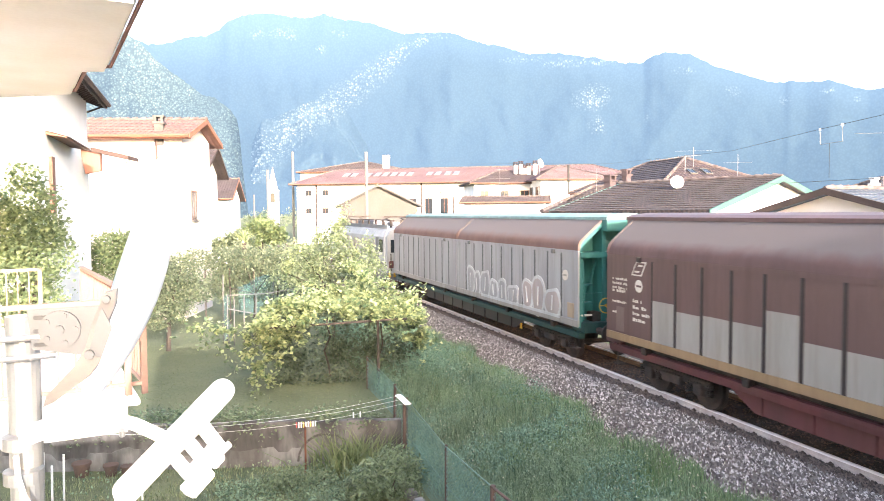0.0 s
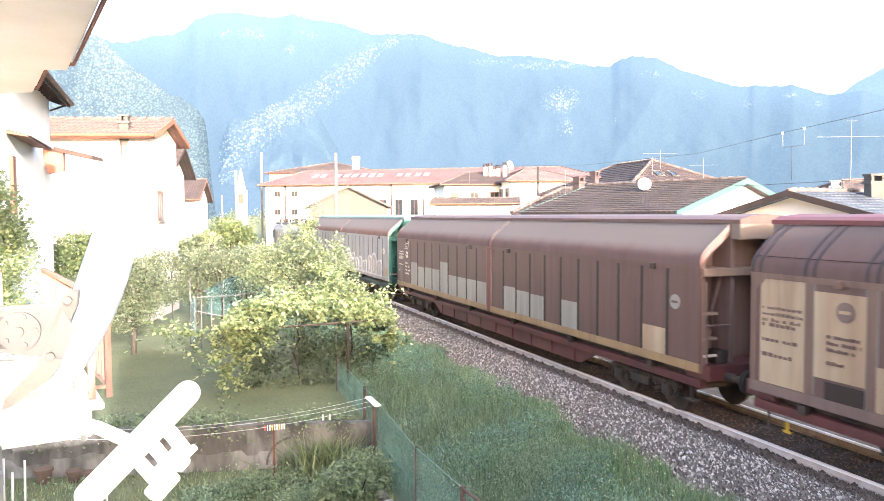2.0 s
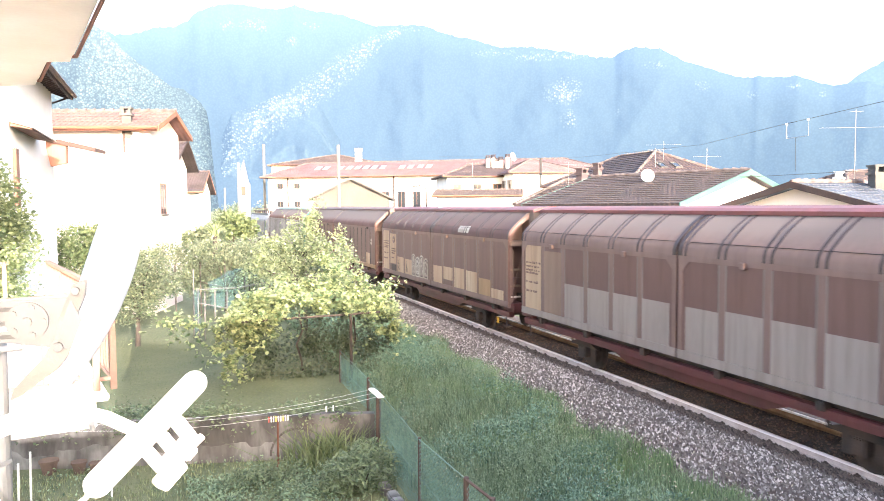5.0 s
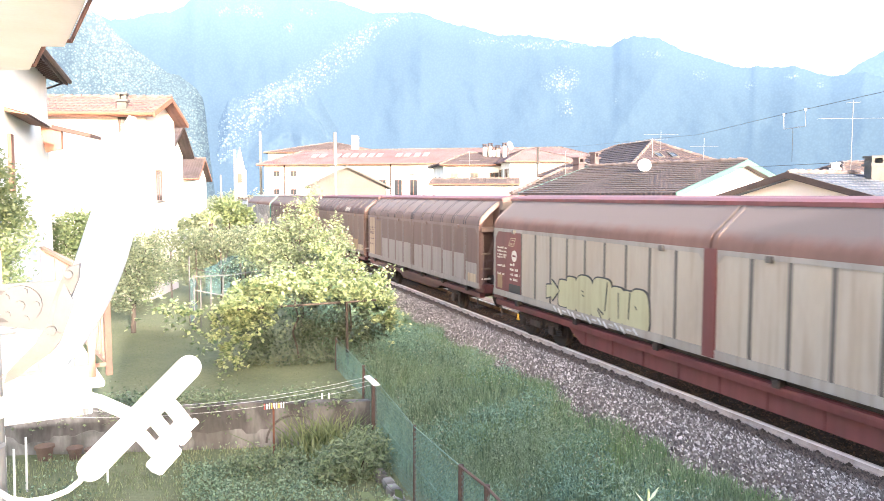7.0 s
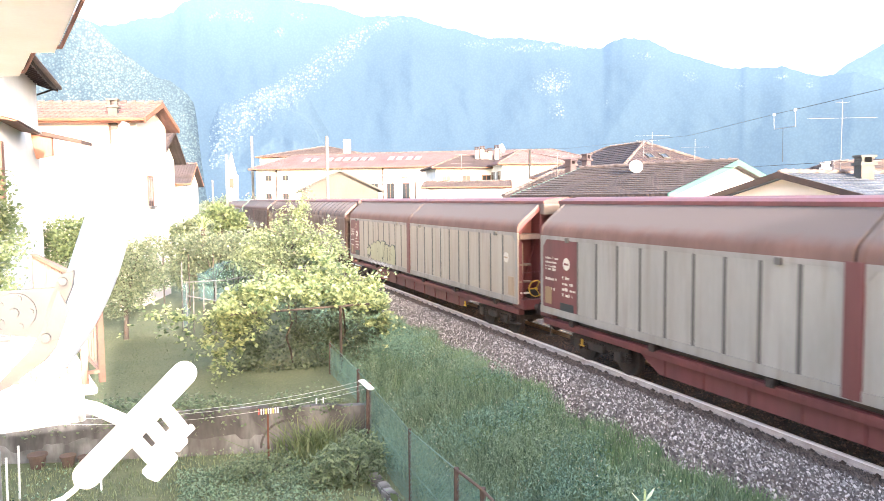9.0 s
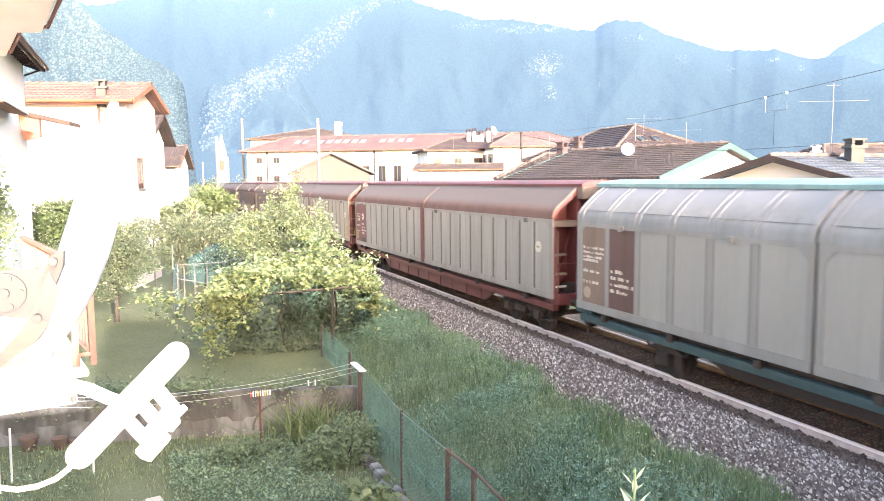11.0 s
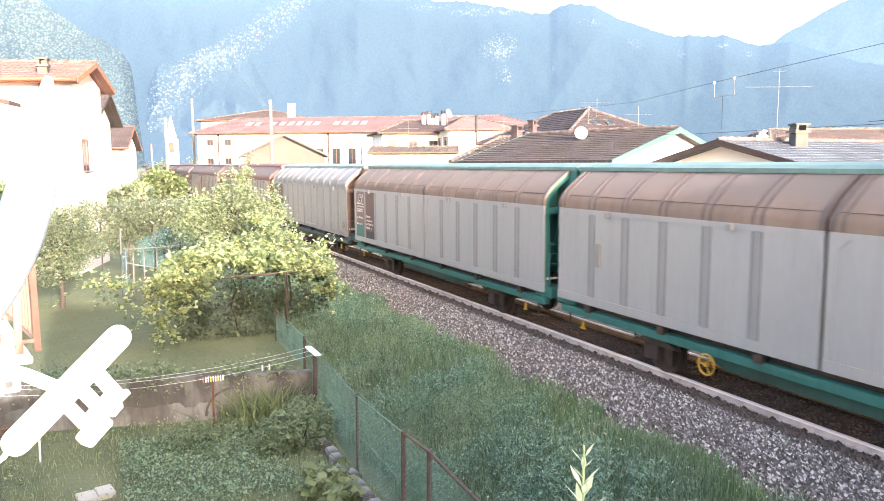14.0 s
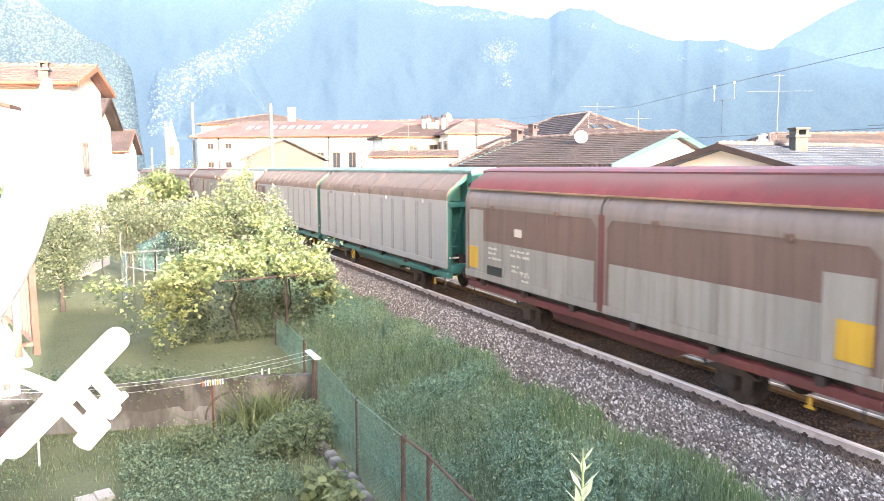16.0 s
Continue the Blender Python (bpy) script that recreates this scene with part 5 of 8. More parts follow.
                            bars = (bars_of_text((0.95, 0.95, 0.9), yt - 0.14, 2.6, step * 0.8, 0.062, rng, face) + bars_of_text((0.85, 0.0, 0.9, 0.0, 0.8), yt - 0.14, 2.3, step * 0.75, 0.075, rng, face) if q == 0 else bars_of_text((0.5, 0.75, 0.95, 0.7), yt - 0.16, 2.12, step * 0.8, 0.085, rng, face))
                            tagged(part("stencilled_lettering", boxes(*bars), P["brown" if col == "tan" else "white"], door), "pale unreadable stencilled lettering", kind="stuff")
    # ridge beam, ends
    # tan on the end beams stands for the sun that lights them
    paled = "roof_tan" if end in ("red", "brown_mid") else end
    part("ridge_beam", prism([(-0.68, 4.05), (-0.68, 4.13), (-0.5, 4.19), (0, 4.235), (0.5, 4.19), (0.68, 4.13), (0.68, 4.05)], -h - 0.28, h + 0.28), P[ridge], w)
    inner = [(-1.28, 1.05), (-1.28, 3.1), (-1.2, 3.38), (-0.55, 4.06), (0.55, 4.06), (1.2, 3.38), (1.28, 3.1), (1.28, 1.05)]
    left = band([(-1.36, 1.1), (-1.36, Z1)] + [(x + 0.02, z - 0.05) for x, z in out[1:]], 0.11)
    for e in (1, -1):
        ye = e * h
        span = lambda p, q: (min(ye + e * p, ye + e * q), max(ye + e * p, ye + e * q))
        a, b = span(-0.55, -0.50)
        wall = part("end_wall", prism(inner, a, b), P[end], w)
        a, b = span(-0.12, -0.01)
        for m in (1, -1):
            g = prism([(m * x, z) for x, z in left], a, b)
            part("end_arch", g, P[end], wall)
            part("inner_post", boxes(((m * 0.62 - 0.05, span(-0.5, 0.02)[0], 1.05), (m * 0.62 + 0.05, span(-0.5, 0.02)[1], 3.95))), P[end], wall)
            g = bmesh.new()
            rod(g, (m * 1.2, ye - e * 0.25, 1.3), (m * 0.68, ye - e * 0.25, 3.0), 0.035, 6)
            part("diagonal_stay", g, P[end], wall)
        part("cross_beam", boxes(((-1.34, span(-0.5, 0.06)[0], 3.02), (1.34, span(-0.5, 0.06)[1], 3.17))), P[paled], wall)
        part("ridge_end", boxes(((-0.66, span(-0.5, 0.26)[0], 3.74), (0.66, span(-0.5, 0.26)[1], 4.12)), bevel=0.015), P[paled], wall)
        part("headstock", boxes(((-1.3, span(-0.5, 0.2)[0], 0.98), (1.3, span(-0.5, 0.2)[1], 1.26)), bevel=0.015), P[sole], wall)
        part("handrail", tube_along([(-1.25, ye + e * 0.05, 1.3), (-1.25, ye + e * 0.05, 2.05), (-0.7, ye + e * 0.05, 2.05), (-0.7, ye + e * 0.05, 1.3)], 0.02, 6), P[end], wall)
        for z in (1.75, 2.25):
            part("end_rail", boxes(((-1.32, span(-0.2, 0.0)[0], z), (-0.95, span(-0.2, 0.0)[1], z + 0.05))), P[paled], wall)
        for x in (-0.875, 0.875):
            bm = rods(((x, ye + e * 0.1, 1.05), (x, ye + e * 0.45, 1.05), 0.085), seg=14)
            rod(bm, (x, ye + e * 0.45, 1.05), (x, ye + e * (0.5 if kind == "short" else 0.74), 1.05), 0.07, 12)
            y2 = ye + e * (0.5 if kind == "short" else 0.74)
            rod(bm, (x, y2, 1.05), (x, y2 + e * 0.035, 1.05), 0.23, 20)
            part("buffer", bm, "dark_iron", wall)
        # brake hoses, end cocks and a rung ladder at the near corner
        for x in (-0.45, 0.45):
            part("brake_hose", tube_along([(x, ye + e * 0.2, 1.0), (x, ye + e * 0.42, 0.85), (x * 0.8, ye + e * 0.5, 0.6), (x * 0.5, ye + e * 0.46, 0.75)], 0.022, 6), "black", wall)
        part("ladder_stile", rods(((-1.22, ye - e * 0.02, 1.3), (-1.22, ye - e * 0.02, 2.9), 0.018)), P[paled], wall)
        part("hand_lever", boxes(((-1.3, span(-0.02, 0.03)[0], 1.42), (-0.98, span(-0.02, 0.03)[1], 1.47)), bevel=0.008), P["white"], wall)
        part("valve_box", boxes(((-0.95, span(-0.35, 0.0)[0], 1.26), (-0.68, span(-0.35, 0.0)[1], 1.52)), bevel=0.02), "dark_iron", wall)
        part("coupling", boxes(((-0.06, min(ye, ye + e * 0.6), 0.92), (0.06, max(ye, ye + e * 0.6), 1.06))), "dark_iron", wall)
        part("step", boxes(((-1.35, min(ye - e * 0.5, ye - e * 0.2), 0.48), (-1.15, max(ye - e * 0.5, ye - e * 0.2), 0.51)), ((-1.3, min(ye - e * 0.36, ye - e * 0.33), 0.5), (-1.27, max(ye - e * 0.36, ye - e * 0.33), 1.0))), "dark_iron", wall)
    if extra:
        extra(w, h)
    return w


def near_mark(w, y, z, r, col="white", inner="patch_grey"):
    bm = rods(((-HALF - 0.006, y, z), (-HALF + 0.03, y, z), r), seg=20)
    o = part("round_mark", bm, P[col], w)
    part("mark_bar", boxes(((-HALF - 0.012, y - r * 0.65, z - r * 0.16), (-HALF, y + r * 0.65, z + r * 0.16))), P[inner], o)


def near_patch(w, y0, y1, z0, z1, col, name="paint_patch", d=0.006):
    part(name, boxes(((-HALF - d, min(y0, y1), z0), (-HALF + 0.03, max(y0, y1), z1))), P[col], w)


def brake_wheel(w, y, z=0.62, col="yellow"):
    o = part("brake_wheel", wheel_ring(0.19, 0.018), P[col], w, "yellow handbrake wheel")
    o.matrix_basis = pose(-1.33, y, z)


def end_wheel(w, h):
    o = part("brake_wheel", wheel_ring(0.23, 0.016), P["yellow"], w, "yellow handbrake wheel")
    o.matrix_basis = pose(-0.95, -h - 0.3, 1.6, 0, 0, 90)


def yellow_lever(w, y):
    part("brake_lever", boxes(((-1.35, y - 0.03, 0.52), (-1.31, y + 0.03, 0.7)), ((-1.35, y - 0.09, 0.52), (-1.31, y + 0.09, 0.56)), bevel=0.008), P["yellow"], w, "yellow brake changeover lever")


def extra_a(w, h):
    letters = ((-1.2, -2.0, 1.2, 2.25, 0.5), (-1.95, -2.6, 1.15, 2.1, 0.7), (-2.6, -3.5, 1.2, 2.2, 0.45), (-3.5, -4.3, 1.2, 1.95, 0.6), (-4.3, -5.0, 1.15, 2.0, 0.5), (-5.1, -6.0, 1.2, 1.9, 0.6), (-6.3, -7.1, 1.2, 2.2, 0.8), (-7.0, -7.9, 1.15, 2.3, 0.6), (-7.9, -8.9, 1.2, 2.05, 0.5))
    for i, (a, b, lo, hi, sharp) in enumerate(letters):
        for name, k, lift, col, label in (("letter_outline", 0.0, 0.0, "chalk", "faded white spray graffiti"), ("sprayed_letter", 0.09, 0.003, "pink" if i > 5 else "grey", "worn fill of a sprayed letter")):
            spray_shape(w, name, [((a + b) / 2 + ((a - b) / 2 - k) * u * (1 + 0.12 * math.sin(3 * v + i)), (lo + hi) / 2 + ((hi - lo) / 2 - k) * v * (1 + 0.1 * math.sin(2 * u + 2 * i))) for u, v in squircle(sharp)], lift + 0.0006 * i, P[col], label)
        part("spray_stroke", rods(((-HALF - 0.012, (a + b) / 2, lo + 0.25 * (hi - lo)), (-HALF - 0.012, (a + b) / 2 + 0.1 * math.sin(i * 2.3), lo + 0.75 * (hi - lo)), 0.03), seg=5), P["chalk"], w)
    part("spray_band", boxes(((-HALF - 0.014, -8.9, 1.24), (-HALF + 0.01, -2.7, 1.33))), P["chalk"], w, "white spray along the wall's foot")
    near_mark(w, -h + 0.75, 2.5, 0.15)
    near_patch(w, -h + 0.25, -h + 0.6, 1.35, 1.75, "tan")
    yellow_lever(w, -h + 3.9)
    o = part("brake_wheel", wheel_ring(0.2, 0.014), P["yellow"], w, "yellow handbrake wheel")
    o.matrix_basis = pose(-0.8, -h - 0.45, 1.75, 0, 0, 90)


def extra_b(w, h):
    near_mark(w, h - 1.42, 2.52, 0.15, "white", "brown")
    near_mark(w, -h + 0.75, 2.45, 0.15, "patch_grey", "brown")
    slant_logo(w, h - 1.42, 2.93, 0.42, 0.34, "white", "brown", 0.004)
    near_patch(w, h - 0.45, h - 0.8, 1.35, 1.95, "brown_mid")
    part("centre_post", boxes(((-HALF - 0.02, -0.13, Z0), (-HALF + 0.02, 0.13, Z1)), bevel=0.01), P["red"], w)
    for e in (-1, 1):
        near_patch(w, e * 0.14, e * 0.2, Z0 + 0.12, Z1 - 0.1, "roof_tan", "tan_edge")


def extra_c(w, h):
    y0, y1 = h - 4.65, h - 6.8

    def sprayed(name, lines, r, col, label, lift):
        """Sprayed strokes: flat bands of paint on the door."""
        bm = bmesh.new()
        for line in lines:
            t = tube_along([(0, y, z) for y, z in line], r, 8)
            t.transform(Matrix.Translation((-HALF - lift, 0, 0)) @ Matrix.Diagonal((0.1, 1, 1, 1)))
            m = bpy.data.meshes.new("stroke")
            t.to_mesh(m)
            bm.from_mesh(m)
            bpy.data.meshes.remove(m)
        tagged(part(name, bm, P[col], w), label, kind="stuff")

    for i in range(4):
        cy, wd = y0 + (y1 - y0) * (i + 0.5) / 4, (y0 - y1) / 8
        spray_shape(w, "letter_shadow", [(cy + wd * 0.98 * u, 1.70 + 0.46 * v) for u, v in squircle(0.6)], 0.0008 * i, P["letter_haze"], "thin grey spray behind the letters")
        top = 2.0 + 0.05 * (-1) ** i
        arch = [(cy + wd * 0.8 * math.cos(a), top + 0.15 * math.sin(a)) for a in np.linspace(-0.25, math.pi + 0.25, 12)]
        arch = [(cy + wd * 0.82, 1.32)] + arch + [(cy - wd * 0.8, 1.32)]
        strokes = [arch, [(cy + wd * 0.85, 1.27), (cy, 1.31), (cy - wd * 0.85, 1.26)]]
        inner = [(cy + wd * 0.42 * math.cos(a), 1.60 + 0.03 * i % 0.07 + 0.17 * math.sin(a)) for a in np.linspace(0.4, (4.4, 5.8, 4.0, 5.2)[i], 11)]
        strokes.append(inner)
        if i % 2:
            strokes += [[(cy + wd * 0.7, z + 0.05), (cy, z + 0.08), (cy - wd * 0.7, z - 0.04)] for z in (1.88, 1.44)]
        else:
            strokes += [[(cy, top + 0.1), (cy + wd * 0.15, 1.8)], [(cy - wd * 0.75, 1.75), (cy - wd * 0.1, 1.45)]]
        sprayed("sprayed_letter", strokes, 0.044, "spray_cream", "silver-white spray graffiti letters", 0.006)
        lines = [[(y + 0.006, z - 0.035) for y, z in arch[2:-2]], [(y * 1.0, z + 0.02) for y, z in inner[2:9]], [(cy + wd * 0.6, 1.39), (cy - wd * 0.1, 1.36), (cy - wd * 0.6, 1.41)], [(cy + wd * 0.3, 1.93), (cy - wd * 0.25, 1.84)]]
        sprayed("spray_shading", lines, 0.014, "rib_brown", "dark lines inside the letters", 0.011)
    near_patch(w, -h + 0.35, -h + 1.25, 1.3, 1.6, "tan", "label_plate")
    for y in (h - 2.75, h - 3.9):
        part("scrawl", tube_along([(-HALF + 0.008, y + 0.11 * math.sin(k * 0.62) * (1 - 0.03 * k), 1.62 + 0.22 * math.cos(k * 0.31)) for k in range(17)], 0.009, 5), P["ink"], w)
    near_mark(w, h - 1.95, 2.72, 0.16, "brown_mid", "tan")
    tagged(part("stencilled_lettering", boxes(*bars_of_text((0.95, 1.0, 0.8, 0.0, 0.5), h - 1.62, 2.28, 0.62, 0.06, np.random.default_rng(33))), P["brown"], w), "brown unreadable stencilled lettering", kind="stuff")
    near_patch(w, h - 1.6, h - 2.3, 1.25, 1.58, "rib_brown", "dark_panel")
    part("roof_patch", prism([(-1.398, 3.32), (-1.368, 3.44), (-1.288, 3.555), (-1.26, 3.54), (-1.335, 3.43), (-1.36, 3.31)], -3.9, -2.9), P["spray_cream"], w, "pale patch on the roof's edge")
    yellow_lever(w, -h + 0.9), yellow_lever(w, h - 0.8)


def extra_d(w, h):
    near_patch(w, -h + 0.3, -h + 0.95, 1.3, 1.58, "tan", "label_plate")


def squircle(sharp, n=28):
    """Points on a unit rounded square: sharp 1 is a circle, less is squarer."""
    out = []
    for j in range(n):
        a = j / n * 2 * math.pi
        out.append((math.copysign(abs(math.cos(a)) ** sharp, math.cos(a)), math.copysign(abs(math.sin(a)) ** sharp, math.sin(a))))
    return out


def spray_shape(w, name, ring, lift, mat, label=""):
    """A flat area of spray paint on the near side, bounded by (y, z) points."""
    bm = bmesh.new()
    f = bm.faces.new([bm.verts.new((-HALF - 0.002 - lift, y, z)) for y, z in ring])
    ext = bmesh.ops.extrude_face_region(bm, geom=[f])
    bmesh.ops.translate(bm, verts=[q for q in ext["geom"] if isinstance(q, bmesh.types.BMVert)], vec=(0.03, 0, 0))
    bmesh.ops.recalc_face_normals(bm, faces=bm.faces[:])
    return part(name, bm, mat, w, label)


LIME_LETTERS = ((4.12, 4.62, 1.32, 2.02, 0.4, 0.02), (4.55, 5.02, 1.27, 2.14, 0.35, 0.0), (4.95, 5.85, 1.22, 2.24, 0.75, 0.0), (5.75, 6.6, 1.22, 2.26, 0.5, 0.04), (6.55, 7.1, 1.24, 2.12, 0.45, 0.02), (7.05, 7.5, 1.24, 2.08, 0.4, 0.0), (7.4, 8.05, 1.22, 2.16, 0.6, -0.04))


def slant_logo(w, y, z, wid, hgt, col, field, d):
    """A leaning railway badge: a slanted frame with two slanted strokes."""
    k = 0.3 * hgt
    o = spray_shape(w, "badge", [(y + wid / 2 - k, z + hgt / 2), (y - wid / 2 - k, z + hgt / 2), (y - wid / 2 + k, z - hgt / 2), (y + wid / 2 + k, z - hgt / 2)], d, P[col])
    i = 0.82
    spray_shape(o, "badge_field", [(y + i * wid / 2 - i * k, z + i * hgt / 2), (y - i * wid / 2 - i * k, z + i * hgt / 2), (y - i * wid / 2 + i * k, z - i * hgt / 2), (y + i * wid / 2 + i * k, z - i * hgt / 2)], d + 0.002, P[field])
    spray_shape(o, "badge_stroke", [(y + 0.16 * wid - 0.55 * k, z + 0.28 * hgt), (y - 0.30 * wid - 0.55 * k, z + 0.28 * hgt), (y - 0.30 * wid - 0.3 * k, z + 0.15 * hgt), (y + 0.16 * wid - 0.3 * k, z + 0.15 * hgt)], d + 0.004, P[col])
    spray_shape(o, "badge_stroke", [(y + 0.30 * wid + 0.3 * k, z - 0.15 * hgt), (y - 0.16 * wid + 0.3 * k, z - 0.15 * hgt), (y - 0.16 * wid + 0.55 * k, z - 0.28 * hgt), (y + 0.30 * wid + 0.55 * k, z - 0.28 * hgt)], d + 0.005, P[col])


def extra_e(w, h):
    for name, grow, lift, col, label in (("letter_outline", 0.035, 0.0, "ink", "black outlines of block letters"), ("sprayed_letter", 0.0, 0.004, "lime", "pale lime block letters sprayed on the wall")):
        for i, (a, b, lo, hi, sharp, lean) in enumerate(LIME_LETTERS):
            spray_shape(w, name, [(h - (a + b) / 2 - ((b - a) / 2 + grow) * u - lean * v, (lo + hi) / 2 + ((hi - lo) / 2 + grow) * v) for u, v in squircle(sharp)], lift + 0.0008 * i, P[col], label)
        spray_shape(w, name, [(h - 3.48 + grow, 1.80 + grow), (h - 3.75, 1.83 + grow), (h - 3.78, 1.95 + grow), (h - 4.16 - grow, 1.72), (h - 3.80, 1.42 - grow), (h - 3.74, 1.52 - grow), (h - 3.48 + grow, 1.44 - grow)], lift + 0.006, P[col], label)
    bm = rods(*[((-HALF - 0.014, h - p[0], p[1]), (-HALF - 0.014, h - p[2], p[3]), 0.013) for p in ((5.30, 1.86, 5.38, 1.83), (5.32, 1.76, 5.40, 1.72), (6.05, 1.52, 6.3, 1.40), (6.05, 1.48, 6.2, 1.30), (7.55, 1.78, 7.62, 1.70), (6.45, 2.2, 6.35, 1.5), (6.9, 2.0, 6.92, 1.4), (7.35, 2.05, 7.3, 1.45))], seg=5)
    tagged(part("spray_shading", bm, P["ink"], w), "black strokes in the letters", kind="stuff")
    bm = rods(*[((-HALF - 0.016, h - (3.9 + 0.24 * i), 1.27 - 0.03 * (i % 3)), (-HALF - 0.016, h - (4.06 + 0.24 * i), 1.2 - 0.05 * ((i + 1) % 3)), 0.022) for i in range(16)], seg=5)
    tagged(part("spray_drips", bm, P["chalk"], w), "white spray along the letters' feet", kind="stuff")
    part("centre_post", boxes(((-HALF - 0.03, -0.17, Z0), (-HALF + 0.02, 0.17, Z1 + 0.02)), bevel=0.01), P["red"], w)
    near_mark(w, h - 1.45, 2.42, 0.17, "white", "red")
    slant_logo(w, h - 1.3, 2.83, 0.34, 0.26, "tan", "red", 0.002)
    near_patch(w, h - 1.1, h - 1.85, 1.31, 1.56, "ink", "dark_patch", 0.001)
    near_patch(w, h - 0.28, h - 0.62, 1.36, 1.8, "ochre", "label_patch", 0.001)
    near_mark(w, -h + 0.75, 2.45, 0.15, "white", "tan")
    near_patch(w, -h + 0.25, -h + 0.6, 1.35, 1.9, "tan")
    end_wheel(w, h)
    yellow_lever(w, h - 1.6), yellow_lever(w, -h + 4.1)


def extra_f(w, h):
    part("centre_post", boxes(((-HALF - 0.03, -0.17, Z0), (-HALF + 0.02, 0.17, Z1 + 0.02)), bevel=0.01), P["red"], w)
    near_mark(w, h - 1.35, 2.52, 0.16, "white", "red")
    near_patch(w, h - 1.05, h - 1.7, 1.24, 1.5, "ink", "label_plate")
    near_patch(w, h - 0.25, h - 0.6, 1.4, 1.85, "ochre")
    near_mark(w, -h + 0.75, 2.45, 0.15, "white", "tan")
    yellow_lever(w, h - 2.0)


def extra_h(w, h):
    near_mark(w, h - 0.45, 1.55, 0.14, "tan")
    near_mark(w, -h + 0.5, 1.6, 0.15, "ochre")
    yellow_lever(w, -h + 1.0)


def extra_i(w, h):
    near_patch(w, h - 0.25, h - 1.12, 1.24, 1.84, "teal", d=-0.008)
    slant_logo(w, h - 0.72, 2.82, 0.46, 0.36, "white", "brown", -0.008)
    near_patch(w, h - 1.42, h - 2.28, 1.24, 1.58, "ink", d=-0.008)
    yellow_lever(w, -h + 0.9), yellow_lever(w, h - 0.9)


def extra_j(w, h):
    brake_wheel(w, h - 4.6)
    near_patch(w, h - 1.4, h - 1.55, 2.0, 2.5, "silver")
    yellow_lever(w, -h + 1.0), yellow_lever(w, h - 0.9)


def extra_k(w, h):
    near_patch(w, h - 0.25, h - 0.75, 1.4, 2.0, "yellow", "label_plate")
    near_patch(w, -h + 0.2, -h + 0.78, 1.42, 2.02, "yellow", "label_plate")
    near_patch(w, h - 2.75, h - 3.1, 2.45, 2.65, "white", "label_plate")
    rng = np.random.default_rng(77)
    for y, z, wid, rows in ((h - 1.35, 2.0, 0.8, (0.6, 0.5, 0.9)), (h - 2.55, 2.05, 1.0, (0.9, 1.0)), (h - 2.6, 1.65, 0.9, (0.4, 0.9)), (h - 3.1, 1.45, 0.4, (0.9, 0.8))):
        tagged(part("stencilled_lettering", boxes(*[((a[0] + 0.005, a[1], a[2]), b) for a, b in bars_of_text(rows, y, z, wid, 0.075, rng)]), P["white"], w), "pale unreadable stencilled lettering", kind="stuff")
    near_patch(w, h - 1.3, h - 2.1, 1.3, 1.55, "ink")
    crown = band([(-1.30, 3.64), (-1.16, 3.82), (-0.9, 3.99), (-0.6, 4.13)], 0.04)
    for m in (1, -1):
        part("roof_cover", rounded(prism([(m * x, z) for x, z in crown], -h, h)), P["cover_crimson"], w, "crimson painted roof cover")
        part("roof_edge", boxes(((m * 1.33 - 0.02, -h, 3.60), (m * 1.33 + 0.02, h, 3.64))), P["ochre"], w)
    step = (h - 0.035 - 0.26) / 6
    for e in (1, -1):
        for i in range(1, 6):
            y = (0.165 + step * i) * e
            near_patch(w, y - 0.085, y + 0.085, 1.22, 2.2, "k_rib", "painted_rib", -0.004)
    part("centre_post", boxes(((-HALF - 0.02, -0.1, Z0), (-HALF + 0.02, 0.1, Z1)), bevel=0.01), P["red"], w)
    yellow_lever(w, -h + 1.2)


